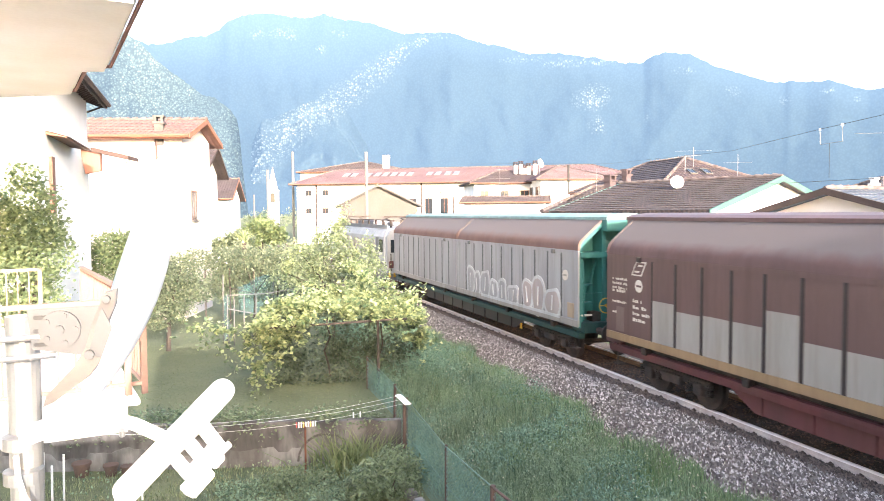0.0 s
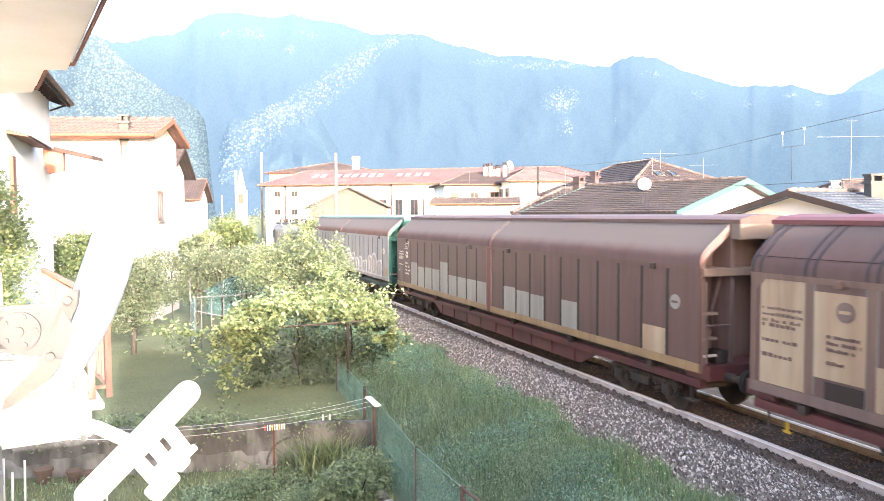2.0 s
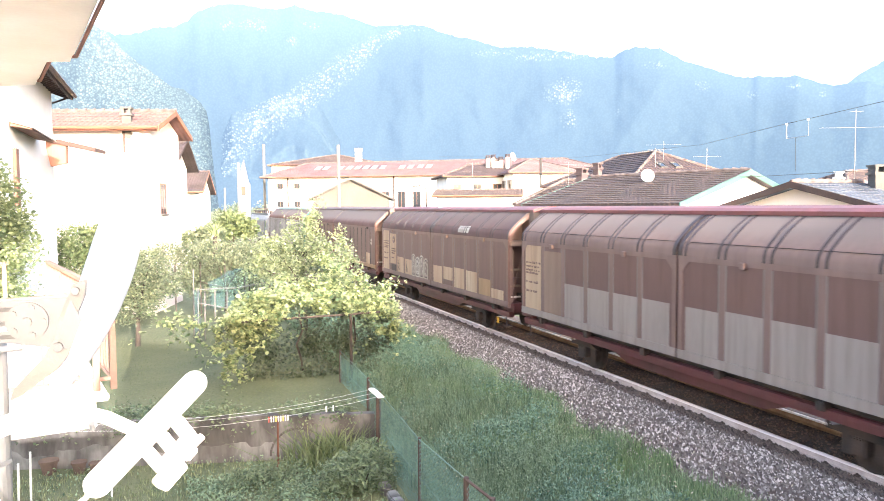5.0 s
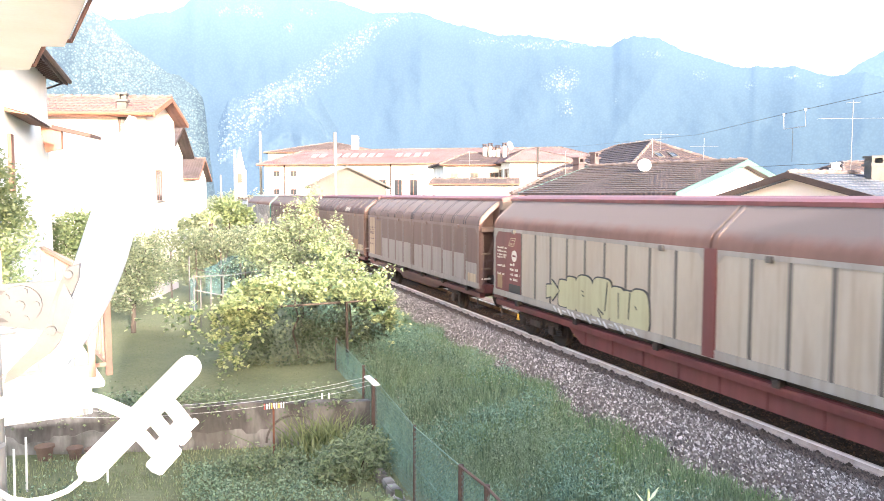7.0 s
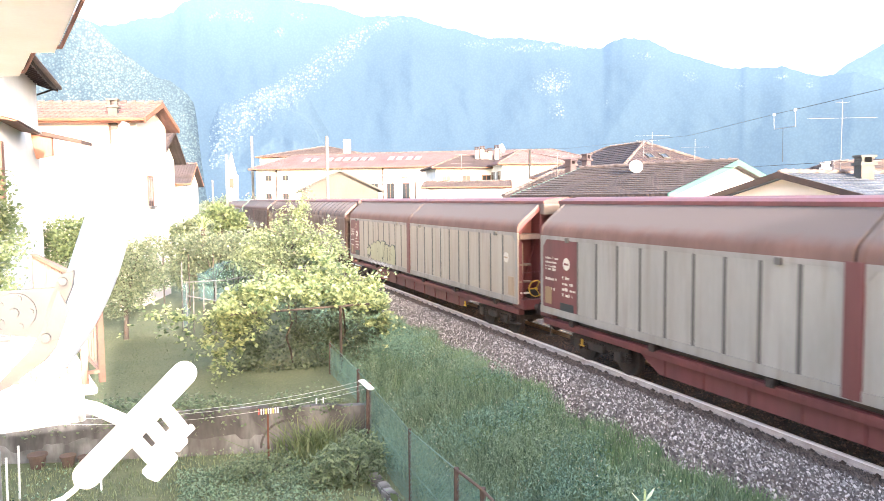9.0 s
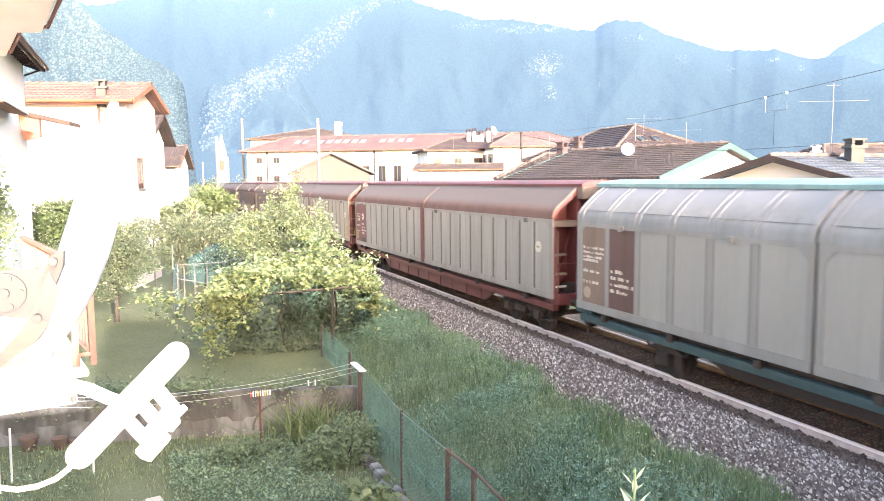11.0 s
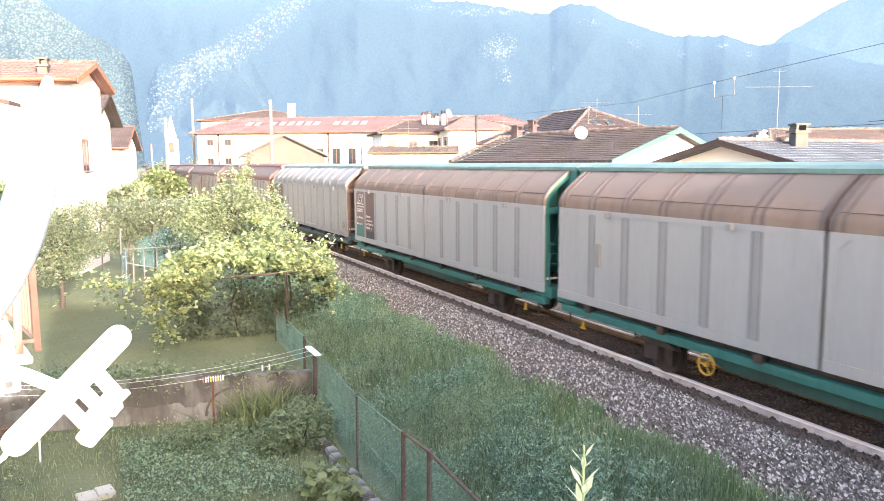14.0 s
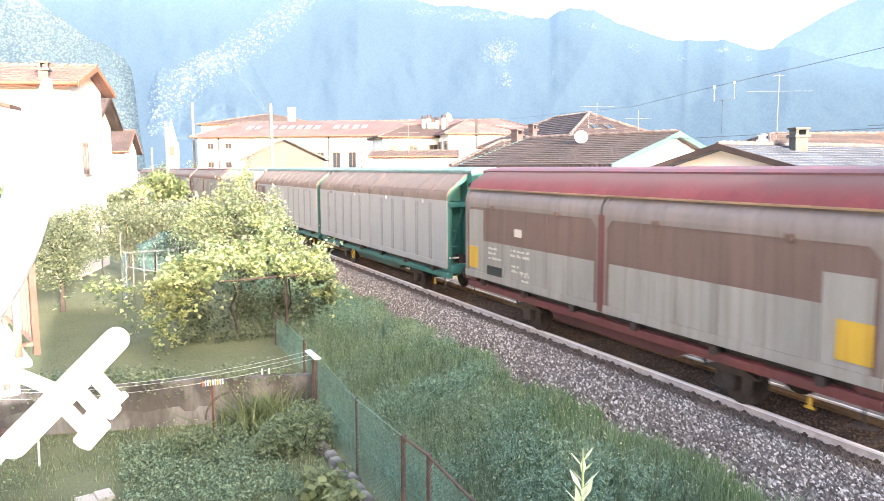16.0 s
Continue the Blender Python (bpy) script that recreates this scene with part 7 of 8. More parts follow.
def meadow():
    rng = np.random.default_rng(21)
    lush = lambda p, k, seed: np.array([noise.noise((x * k, y * k, seed)) for x, y in p])
    # long grass in tufts of three shades, thicker and paler towards the ballast
    p = spread(rng, 7600, 4.5, 8.75, 4.5, 32, 1.35)
    edge = 8.45 + 0.22 * np.sin(p[:, 1] * 1.7) + 0.12 * np.sin(p[:, 1] * 4.1)
    p = p[p[:, 0] < edge]
    shade = lush(p, 0.75, 3.0) + (p[:, 0] - 6.7) * 0.22 + rng.normal(0, 0.16, len(p))
    for name, pick, height, mat, label in (("long_grass", shade < 0.0, 0.46, "grass", "long dark green grass on the railway bank"), ("fresh_grass", (shade >= 0.0) & (shade < 0.38), 0.36, "grass_mid", "fresh green grass on the railway bank"), ("pale_grass", shade >= 0.38, 0.27, "grass_pale", "short yellow-green grass by the ballast")):
        tagged(blade_mesh(name, on_ground(tufts(rng, p[pick], 13, 0.07)), height, 0.012, mat, rng=rng, lean=0.4), label, "grass", kind="stuff")
    # leafy weeds in mounds: tall and dark near the fence, thinner up the bank
    q = spread(rng, 3000, 4.45, 8.0, 5, 38, 1.1)
    vig = lush(q, 0.55, 7.0) + 0.48 - (q[:, 0] - 4.5) * 0.13 + rng.normal(0, 0.12, len(q))
    q, vig = q[vig > 0.0], vig[vig > 0.0]
    g = on_ground(q)
    batches = {"weed": [], "weed_pale": []}
    for (x, y, z), v in zip(g, vig):
        h = 0.3 + 0.85 * min(1.0, v) * rng.uniform(0.7, 1.2)
        k = int(26 + 40 * h)
        u = rng.random(k) ** 0.7
        r = 0.05 + 0.15 * u * (1.15 - u)
        pts = np.stack([x + rng.normal(0, 1, k) * r, y + rng.normal(0, 1, k) * r, z + 0.04 + u * h], 1)
        batches["weed_pale" if noise.noise((x * 0.6, y * 0.6, 12.0)) + rng.normal(0, 0.12) > 0.12 else "weed"].append(pts)
    tagged(leaf_mesh("weeds", np.concatenate(batches["weed"]), 0.058, "weed", rng=rng, aspect=0.34, up=0.9, fold=0.5), "dense dark green weeds on the railway bank", "weeds", kind="stuff")
    tagged(leaf_mesh("tall_weeds", np.concatenate(batches["weed_pale"]), 0.05, "weed_pale", rng=rng, aspect=0.3, up=0.9, fold=0.5), "paler green weeds among the dark ones", "weeds", kind="stuff")
    q = patchy(rng, spread(rng, 3600, 4.6, 8.3, 5, 22, 1.3), 0.9, 0.0)
    g = on_ground(q)
    g[:, 2] += rng.uniform(0.3, 0.85, len(g))
    tagged(leaf_mesh("seed_heads", g, 0.034, "seed", rng=rng, aspect=0.6), "pale seed heads and tiny white flowers", "flowers", kind="stuff")
    p = spread(rng, 26000, -5, 4.15, 8.5, 17.4, 1.0)
    p = p[(p[:, 1] < wall_y(p[:, 0]) - 0.15)]
    p = patchy(rng, p, 0.9, -0.3)
    tagged(blade_mesh("garden_grass", on_ground(p), 0.13, 0.013, "lawn", rng=rng), "uneven garden grass", "grass", kind="stuff")
    q = np.concatenate([patchy(rng, p[rng.random(len(p)) < 0.30], 0.7, 0.0), patchy(rng, spread(rng, 9000, 0.2, 3.0, 12.2, 15.6, 1.0), 0.9, -0.25)])
    g = on_ground(q)
    g[:, 2] += rng.uniform(0.02, 0.24, len(g))
    tagged(leaf_mesh("garden_weeds", g, 0.06, "weed_pale", rng=rng, aspect=0.6), "low leafy weeds in the garden", "weeds", kind="stuff")
    p = spread(rng, 24000, -6, 4.3, 16.6, 34, 1.3)
    p = p[p[:, 1] > wall_y(p[:, 0]) + 0.2]
    tagged(blade_mesh("lawn", on_ground(p), 0.05, 0.016, "turf", rng=rng), "mown upper lawn", "lawn", kind="stuff")
    # weeds and creepers along the wall's top, trailing down its face
    n = 4200
    x = rng.uniform(-4.5, 4.2, n)
    x = x[np.array([noise.noise((a * 0.8, 2.0, 5.0)) for a in x]) + rng.normal(0, 0.2, n) > -0.12]
    k = len(x)
    trail = rng.random(k) < 0.14
    dy = np.where(trail, -0.13 - np.abs(rng.normal(0, 0.04, k)), rng.normal(0.25, 0.3, k))
    dz = np.where(trail, -0.38 - np.abs(rng.normal(0, 0.22, k)), -0.38 + np.abs(rng.normal(0, 0.12, k)))
    c = np.stack([x, wall_y(x) + dy, dz], 1)
    tagged(leaf_mesh("wall_top_weeds", c, 0.07, "bush", rng=rng), "weeds along the top of the wall", "weeds", kind="stuff")


meadow()


def grown(blobs, at, squash=0.9):
    """Clumps (x, y, z, r) in the world as ellipsoids in the space of a plant that stands at at."""
    return [(x - at[0], y - at[1], z - at[2], r * 1.1, r * 1.1, r * squash) for x, y, z, r in blobs]


def sprays(rng, base, n, length, sigma):
    """Leaf centres along n upward shoots from base points."""
    out = []
    for _ in range(n):
        b = base[rng.integers(len(base))]
        d = np.array([rng.normal(0, 0.45), rng.normal(0, 0.45), 1.0])
        d /= np.linalg.norm(d)
        k = rng.uniform(0.4, 1.0) * length
        t = np.linspace(0.1, 1, 14)[:, None]
        out.append(np.array(b) + d * t * k + rng.normal(0, sigma, (14, 3)))
    return np.concatenate(out)


def vine_pergola():
    at = (3.2, 20.2, -0.42)
    v = thing("grape_vine", "grape vine over a low pergola, yellow-green in the sun", "vine", at)
    rng = np.random.default_rng(31)
    # a roof of leaves on the pergola, a streamer and a hanging curtain at one end
    blobs = [(-0.32, 19.6, 1.42, 0.09), (-0.05, 19.6, 1.41, 0.12), (0.3, 19.65, 1.40, 0.16), (0.7, 19.6, 1.36, 0.18), (1.1, 19.6, 1.12, 0.26), (1.28, 19.55, 0.74, 0.24), (1.32, 19.6, 0.36, 0.24), (1.24, 19.6, 0.0, 0.18), (1.55, 19.5, 0.85, 0.3), (1.75, 19.6, 1.05, 0.36), (1.62, 19.55, 0.5, 0.26), (1.5, 19.5, 0.2, 0.22), (1.85, 19.5, 0.62, 0.28), (2.15, 19.5, 0.85, 0.28), (2.45, 19.5, 1.0, 0.25)]
    for i in range(9):
        x = 1.65 + 0.5 * i
        blobs += [(x, 19.6 + 0.1 * math.sin(i * 2.0), 1.42 + 0.28 * math.sin(min(1.0, i / 3) * 1.5) - 0.35 * max(0, i - 6) / 2 + 0.06 * math.sin(i * 2.7), 0.42 + 0.05 * math.cos(i * 1.9)),
                  (x + 0.2, 20.4, 1.62 + 0.25 * math.sin(min(1.0, i / 3) * 1.5) - 0.3 * max(0, i - 6) / 2, 0.42)]
    blobs += [(1.95, 19.45, 0.85, 0.26), (2.3, 19.5, 1.05, 0.22), (5.6, 19.7, 0.98, 0.34), (5.8, 19.8, 0.7, 0.26), (4.6, 20.4, 2.15, 0.4), (4.2, 21.2, 2.2, 0.5), (3.2, 21.2, 2.0, 0.5)]
    # each mass breaks up into uneven small clumps, with shoots reaching out and hanging down
    loose = []
    for x, y, z, r in blobs:
        for _ in range(4 if r > 0.3 else 2):
            k = r * rng.uniform(0.4, 0.68)
            loose.append((x + rng.normal(0, r * 0.55), y + rng.normal(0, r * 0.5), z + rng.normal(0, r * 0.42), k))
    e = grown(loose, at, 0.8)
    out = []
    for _ in range(260):
        b = np.array(e[rng.integers(len(e))][:3])
        d = np.array([rng.normal(0.15, 0.7), rng.normal(-0.25, 0.6), rng.normal(0.15, 0.55)])
        d /= np.linalg.norm(d)
        k = rng.uniform(0.3, 0.85)
        t = np.linspace(0.15, 1, 11)[:, None]
        out.append(b + d * t * k - np.array([0, 0, 0.35]) * (t * k) ** 2 + rng.normal(0, 0.045, (11, 3)))
    c = np.concatenate([clump_points(rng, e, 12500, 0.15), *out])
    leaf_mesh("leaves", c, 0.098, "vine", v, up=0.9, rng=rng, fold=0.35, aspect=0.95)
    # leaves in the hollow below, with its shade put into their colour
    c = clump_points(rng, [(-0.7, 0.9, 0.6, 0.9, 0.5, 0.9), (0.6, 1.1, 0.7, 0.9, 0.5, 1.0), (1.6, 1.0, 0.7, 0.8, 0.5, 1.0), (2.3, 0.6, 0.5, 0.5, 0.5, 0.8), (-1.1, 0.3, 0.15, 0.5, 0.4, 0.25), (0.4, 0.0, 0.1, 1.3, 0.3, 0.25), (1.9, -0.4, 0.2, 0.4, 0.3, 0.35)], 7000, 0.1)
    leaf_mesh("undergrowth", c[c[:, 2] > 0.0], 0.085, "vine_shade", v, up=0.2, rng=rng)
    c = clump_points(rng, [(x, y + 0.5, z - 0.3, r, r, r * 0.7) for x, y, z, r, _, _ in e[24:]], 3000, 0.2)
    leaf_mesh("shaded_leaves", c, 0.11, "vine_shade", v, up=0.3, rng=rng)
    for x, y in ((0.3, 0.7), (1.8, 0.8)):
        p = [(x, y, -0.1)]
        for k in range(5):
            p.append((x + rng.normal(0, 0.08), y + rng.normal(0, 0.08), 0.4 * (k + 1)))
        part("stem", tube_along(p, 0.03, 6), "bark", v)
    for x, h in ((1.38, 1.75),):
        part("pergola_post", rods(((x, -0.6, -0.2), (x, -0.6, h), 0.04)), "dark_iron", v)
    part("pergola_beam", rods(((-1.6, -0.6, 1.72), (2.2, -0.6, 1.78), 0.03)), "bark", v)
    return v


def garden_trees():
    at = (4.1, 24.0, -0.42)
    blobs = [(4.25, 24.0, 3.7, 0.3), (3.85, 24.7, 3.45, 0.33), (4.24, 23.5, 3.2, 0.46), (3.93, 24.4, 2.7, 0.7), (4.73, 23.7, 2.7, 0.58), (3.16, 24.0, 2.9, 0.58), (5.45, 24.5, 2.95, 0.35), (4.5, 23.5, 2.2, 0.72),
             (3.55, 24.4, 1.97, 0.75), (2.6, 23.7, 2.4, 0.5), (5.5, 24.0, 2.3, 0.5), (4.57, 24.3, 4.0, 0.2), (5.2, 23.5, 1.7, 0.5)]
    t = tree("plum_tree", "young fruit tree with upright leafy shoots", at, grown(blobs, at), 9500, 0.078, "tree_grey", 0.07, seed=41)
    rng = np.random.default_rng(42)
    leaf_mesh("new_growth", sprays(rng, [b[:3] for b in grown(blobs, at)], 150, 1.0, 0.05), 0.08, "tree_pale", t, rng=rng)
    at = (2.2, 33.0, -0.42)
    blobs = [(-0.07, 33.0, 2.39, 0.57), (0.83, 33.7, 2.16, 0.69), (1.71, 32.5, 2.38, 0.67), (2.69, 33.4, 2.25, 0.68), (3.58, 32.7, 2.45, 0.67), (0.8, 33.0, 1.53, 0.62), (2.46, 33.7, 1.55, 0.64), (3.31, 32.5, 1.61, 0.61), (1.73, 33.4, 1.47, 0.63), (4.29, 32.7, 1.94, 0.62), (5.0, 33, 1.7, 0.6), (-0.9, 33.2, 2.1, 0.6), (-0.6, 33.4, 1.4, 0.65), (-1.5, 33.6, 1.7, 0.6), (0.1, 33.8, 1.0, 0.6), (1.2, 34.0, 0.8, 0.6), (2.3, 34.0, 0.8, 0.6), (3.2, 34, 0.8, 0.6), (-0.9, 34, 0.6, 0.6), (4.2, 34, 0.9, 0.6)]
    t = tree("fruit_hedge", "row of dark leafy fruit bushes on a trellis", at, grown(blobs, at), 22000, 0.09, "hedge", 0.06, seed=43, category="hedge")
    for i in range(5):
        part("trellis_post", rods(((-2.0 + i * 1.0, -0.3, -0.2), (-2.0 + i * 1.0, -0.3, 2.4), 0.03)), "bark", t)
    at = (-1.1, 27.0, -0.42)
    blobs = [(-1.15, 27.0, 1.9, 0.89), (-1.74, 27.7, 1.27, 0.8), (-0.59, 26.5, 2.49, 0.7), (-0.25, 27.4, 1.63, 0.62), (-1.26, 26.7, 0.98, 0.65), (-0.82, 27.0, 1.12, 0.6), (-1.61, 27.7, 2.44, 0.65), (-2.4, 27.2, 1.8, 0.7)]
    tree("apple_tree", "round-headed apple tree with grey-green leaves", at, grown(blobs, at), 12000, 0.078, "hedge", 0.09, seed=44)
    at = (-3.3, 32.0, -0.42)
    tree("leafy_bush", "tall sunlit leafy bush", at, grown([(-3.34, 32.0, 3.0, 0.75), (-2.77, 32.35, 3.1, 0.6), (-3.72, 31.75, 2.6, 0.7), (-3.2, 32, 1.8, 0.8), (-2.6, 32, 2.2, 0.6)], at), 5000, 0.12, "tree", 0.08, seed=45)
    at = (-3.1, 15.4, -1.42)
    blobs = [(-2.99, 15.4, 4.57, 0.5), (-3.26, 15.7, 3.88, 0.7), (-2.84, 15.2, 3.58, 0.62), (-3.29, 15.6, 3.04, 0.74), (-3.02, 15.3, 5.0, 0.3), (-2.77, 15.4, 4.08, 0.42), (-3.0, 15.3, 2.4, 0.7), (-3.78, 15.5, 3.5, 0.63), (-3.08, 15.4, 1.8, 0.65), (-3.1, 15.4, 1.0, 0.6), (-3.7, 15.5, 4.4, 0.5)]
    tree("cypress", "broad cypress with dense feathery sprays", at, grown(blobs, at), 19000, 0.07, "conifer", 0.12, seed=46)
    tree("far_tree", "small green tree by the line", (5.2, 66, -0.45), [(0, 0, 3.4, 1.5, 1.5, 1.2), (1.2, 0.5, 2.8, 1.1, 1.1, 1.0), (-1.2, 0, 2.6, 1.2, 1.2, 1.0)], 2500, 0.3, "tree", 0.12, seed=47)
    tree("far_tree", "small green tree by the line", (2.9, 60, -0.45), [(0, 0, 2.6, 1.3, 1.3, 0.9), (-1.3, 0.5, 2.2, 1.1, 1.1, 0.8)], 1800, 0.26, "hedge", 0.1, seed=48)
    p = thing("palm_tree", "small palm in a front garden", "palm tree", (2.75, 50.0, -0.45))
    part("trunk", rods(((0, 0, 0), (0.05, 0, 2.9), 0.13)), "bark", p)
    rng = np.random.default_rng(49)
    roots = np.tile([[0.05, 0, 2.9]], (90, 1)) + rng.normal(0, 0.08, (90, 3))
    blade_mesh("fronds", roots, 0.7, 0.12, "vine", p, lean=0.9, rng=rng)


def garden_plants():
    rng = np.random.default_rng(51)
    t = thing("iris_clump", "clump of long arching iris leaves", "iris", (3.2, 15.65, -1.42))
    r = np.stack([rng.normal(0, 0.42, 420), rng.normal(0, 0.22, 420), np.zeros(420)], 1)
    blade_mesh("leaves", r, 0.82, 0.045, "tree", t, lean=0.55, rng=rng)
    t = thing("peony_bush", "rounded dark green peony bush", "bush", (3.45, 14.2, -1.42))
    c = clump_points(rng, [(0, 0, 0.38, 0.78, 0.65, 0.48), (0.3, 0.25, 0.5, 0.5, 0.5, 0.45), (-0.45, -0.1, 0.3, 0.45, 0.45, 0.32)], 4600, 0.6)
    leaf_mesh("leaves", c[c[:, 2] > -0.02], 0.115, "bush", t, rng=rng, aspect=0.32)
    part("stems", rods(*[((0, 0, -0.1), (0.35 * math.cos(i), 0.35 * math.sin(i), 0.45), 0.012) for i in range(9)]), "bark", t)
    t = thing("low_bush", "low spreading bush with small leaves", "bush", (1.9, 15.0, -1.42))
    c = clump_points(rng, [(0, 0, 0.25, 0.8, 0.5, 0.32), (-0.6, 0.1, 0.2, 0.55, 0.45, 0.25), (0.1, -0.7, 0.15, 0.6, 0.4, 0.2)], 3600, 0.3)
    leaf_mesh("leaves", c[c[:, 2] > -0.02], 0.06, "bush", t, rng=rng, aspect=0.6)
    part("stems", rods(*[((0, 0, -0.1), (0.45 * math.cos(i), 0.25 * math.sin(i), 0.25), 0.01) for i in range(7)]), "bark", t)
    t = thing("courgette_plant", "broad-leaved vegetable plant beside the edging", "vegetable plant", (3.35, 11.9, -1.42))
    c = clump_points(rng, [(0, 0, 0.25, 0.45, 0.4, 0.25), (0.1, -0.5, 0.2, 0.35, 0.3, 0.2)], 420, 0.5)
    leaf_mesh("leaves", c[c[:, 2] > 0], 0.17, "tree", t, up=1.0, rng=rng, aspect=0.85)
    part("stems", rods(*[((0, 0, -0.1), (0.3 * math.cos(i * 1.3), 0.3 * math.sin(i * 1.3), 0.3), 0.012) for i in range(6)]), "bark", t)
    t = thing("paving_slab", "weathered grey paving slab lying on the grass", "paving slab", (-0.25, 13.5, -1.40), 12)
    part("slab", boxes(((-0.28, -0.2, -0.06), (0.02, 0.2, 0.06)), bevel=0.01), "plaster_grey", t)
    part("slab", boxes(((0.03, -0.18, -0.06), (0.3, 0.22, 0.075)), bevel=0.01), "plaster_grey", t)
    # net cage over vegetables
    t = thing("net_cage", "vegetable cage of pale poles hung with blue-green netting", "garden cage", (1.6, 27.0, -0.42))
    for x, y, h in ((-0.75, -0.6, 1.95), (-0.5, 0.2, 1.75), (-0.2, -0.6, 1.85), (0.25, 0.1, 1.8), (0.6, -0.5, 2.0), (0.9, 0.5, 2.3), (1.75, 0.0, 2.1), (-0.85, 0.8, 2.5)):
        part("pole", rods(((x, y, -0.1), (x + 0.03, y, h), 0.024)), "mast_grey", t)
    for a, b in (((-0.75, -0.6, 1.9), (0.6, -0.5, 1.9)), ((-0.75, -0.6, 1.45), (0.6, -0.5, 1.1)), ((0.6, -0.5, 1.9), (1.75, 0, 2.0))):
        part("rail", rods((a, b, 0.02)), "mast_grey", t)
    bm = bmesh.new()
    g = [[bm.verts.new((-0.3 + 2.4 * i / 10, 0.4 + 1.2 * j / 5, 2.45 - 0.75 * abs(i / 10 - 0.45) * 1.6 - 0.06 * math.sin(i * 2.2 + j))) for i in range(11)] for j in range(6)]
    for j in range(5):
        for i in range(10):
            bm.faces.new((g[j][i], g[j][i + 1], g[j + 1][i + 1], g[j + 1][i]))
    fr = [[bm.verts.new((-0.3 + 2.4 * i / 10, 0.4 - 0.05 * math.sin(i * 3), (2.45 - 0.75 * abs(i / 10 - 0.45) * 1.6) * (1 - j / 5) + 1.1 * j / 5)) for i in range(11)] for j in range(6)]
    for j in range(5):
        for i in range(10):
            bm.faces.new((fr[j][i], fr[j][i + 1], fr[j + 1][i + 1], fr[j + 1][i]))
    part("netting", bm, cloth("blue_green_net", (0.07, 0.17, 0.165), 0.42), t)
    bm = bmesh.new()
    h = [[bm.verts.new((-0.85 + 0.16 * math.sin(j * 2.0) * (i / 6) + 0.05 * i, -0.62, 1.9 - 1.8 * j / 7)) for i in range(4)] for j in range(8)]
    for j in range(7):
        for i in range(3):
            bm.faces.new((h[j][i], h[j][i + 1], h[j + 1][i + 1], h[j + 1][i]))
    part("hanging_net", bm, cloth("blue_net", (0.06, 0.13, 0.15), 0.4), t)
    # oleander shoots that reach up beside the window
    t = thing("oleander", "pale sunlit leafy shoots of a tall shrub", "shrub", (0.98, 1.32, -1.4))
    rods_, cs = [], []
    for x, y, top in ((0.0, 0.0, 5.025), (0.1, -0.03, 4.87), (0.26, -0.12, 4.86), (-0.05, 0.04, 4.80)):
        rods_.append(((x * 0.4, y, -0.1), (x, y, top), 0.0025))
        for k in range(16):
            a = k * 2.4
            z = top - 0.012 * k
            cs.append((x, y, z, a, 0.042 + 0.003 * k))
    for a, b, r in rods_:
        part("stem", rods((a, b, r)), "silver_stem", t)
    v, f = [], []
    for x, y, z, a, L in cs:
        d = Vector((math.cos(a), math.sin(a), 1.1)).normalized()
        s = Vector((-math.sin(a), math.cos(a), 0)) * L * 0.13
        i = len(v)
        o = Vector((x, y, z - 0.03))
        v += [tuple(o), tuple(o + d * L * 0.5 + s), tuple(o + d * L), tuple(o + d * L * 0.5 - s)]
        f += [(i, i + 1, i + 2), (i, i + 2, i + 3)]
    mesh_from("leaves", v, f, "silver", t)


M["silver_stem"] = surface("pale_green_stem", (0.35, 0.42, 0.2), 0.1, 5, 40, 0.6, 0, 0.0)
vine_pergola()
garden_trees()
garden_plants()


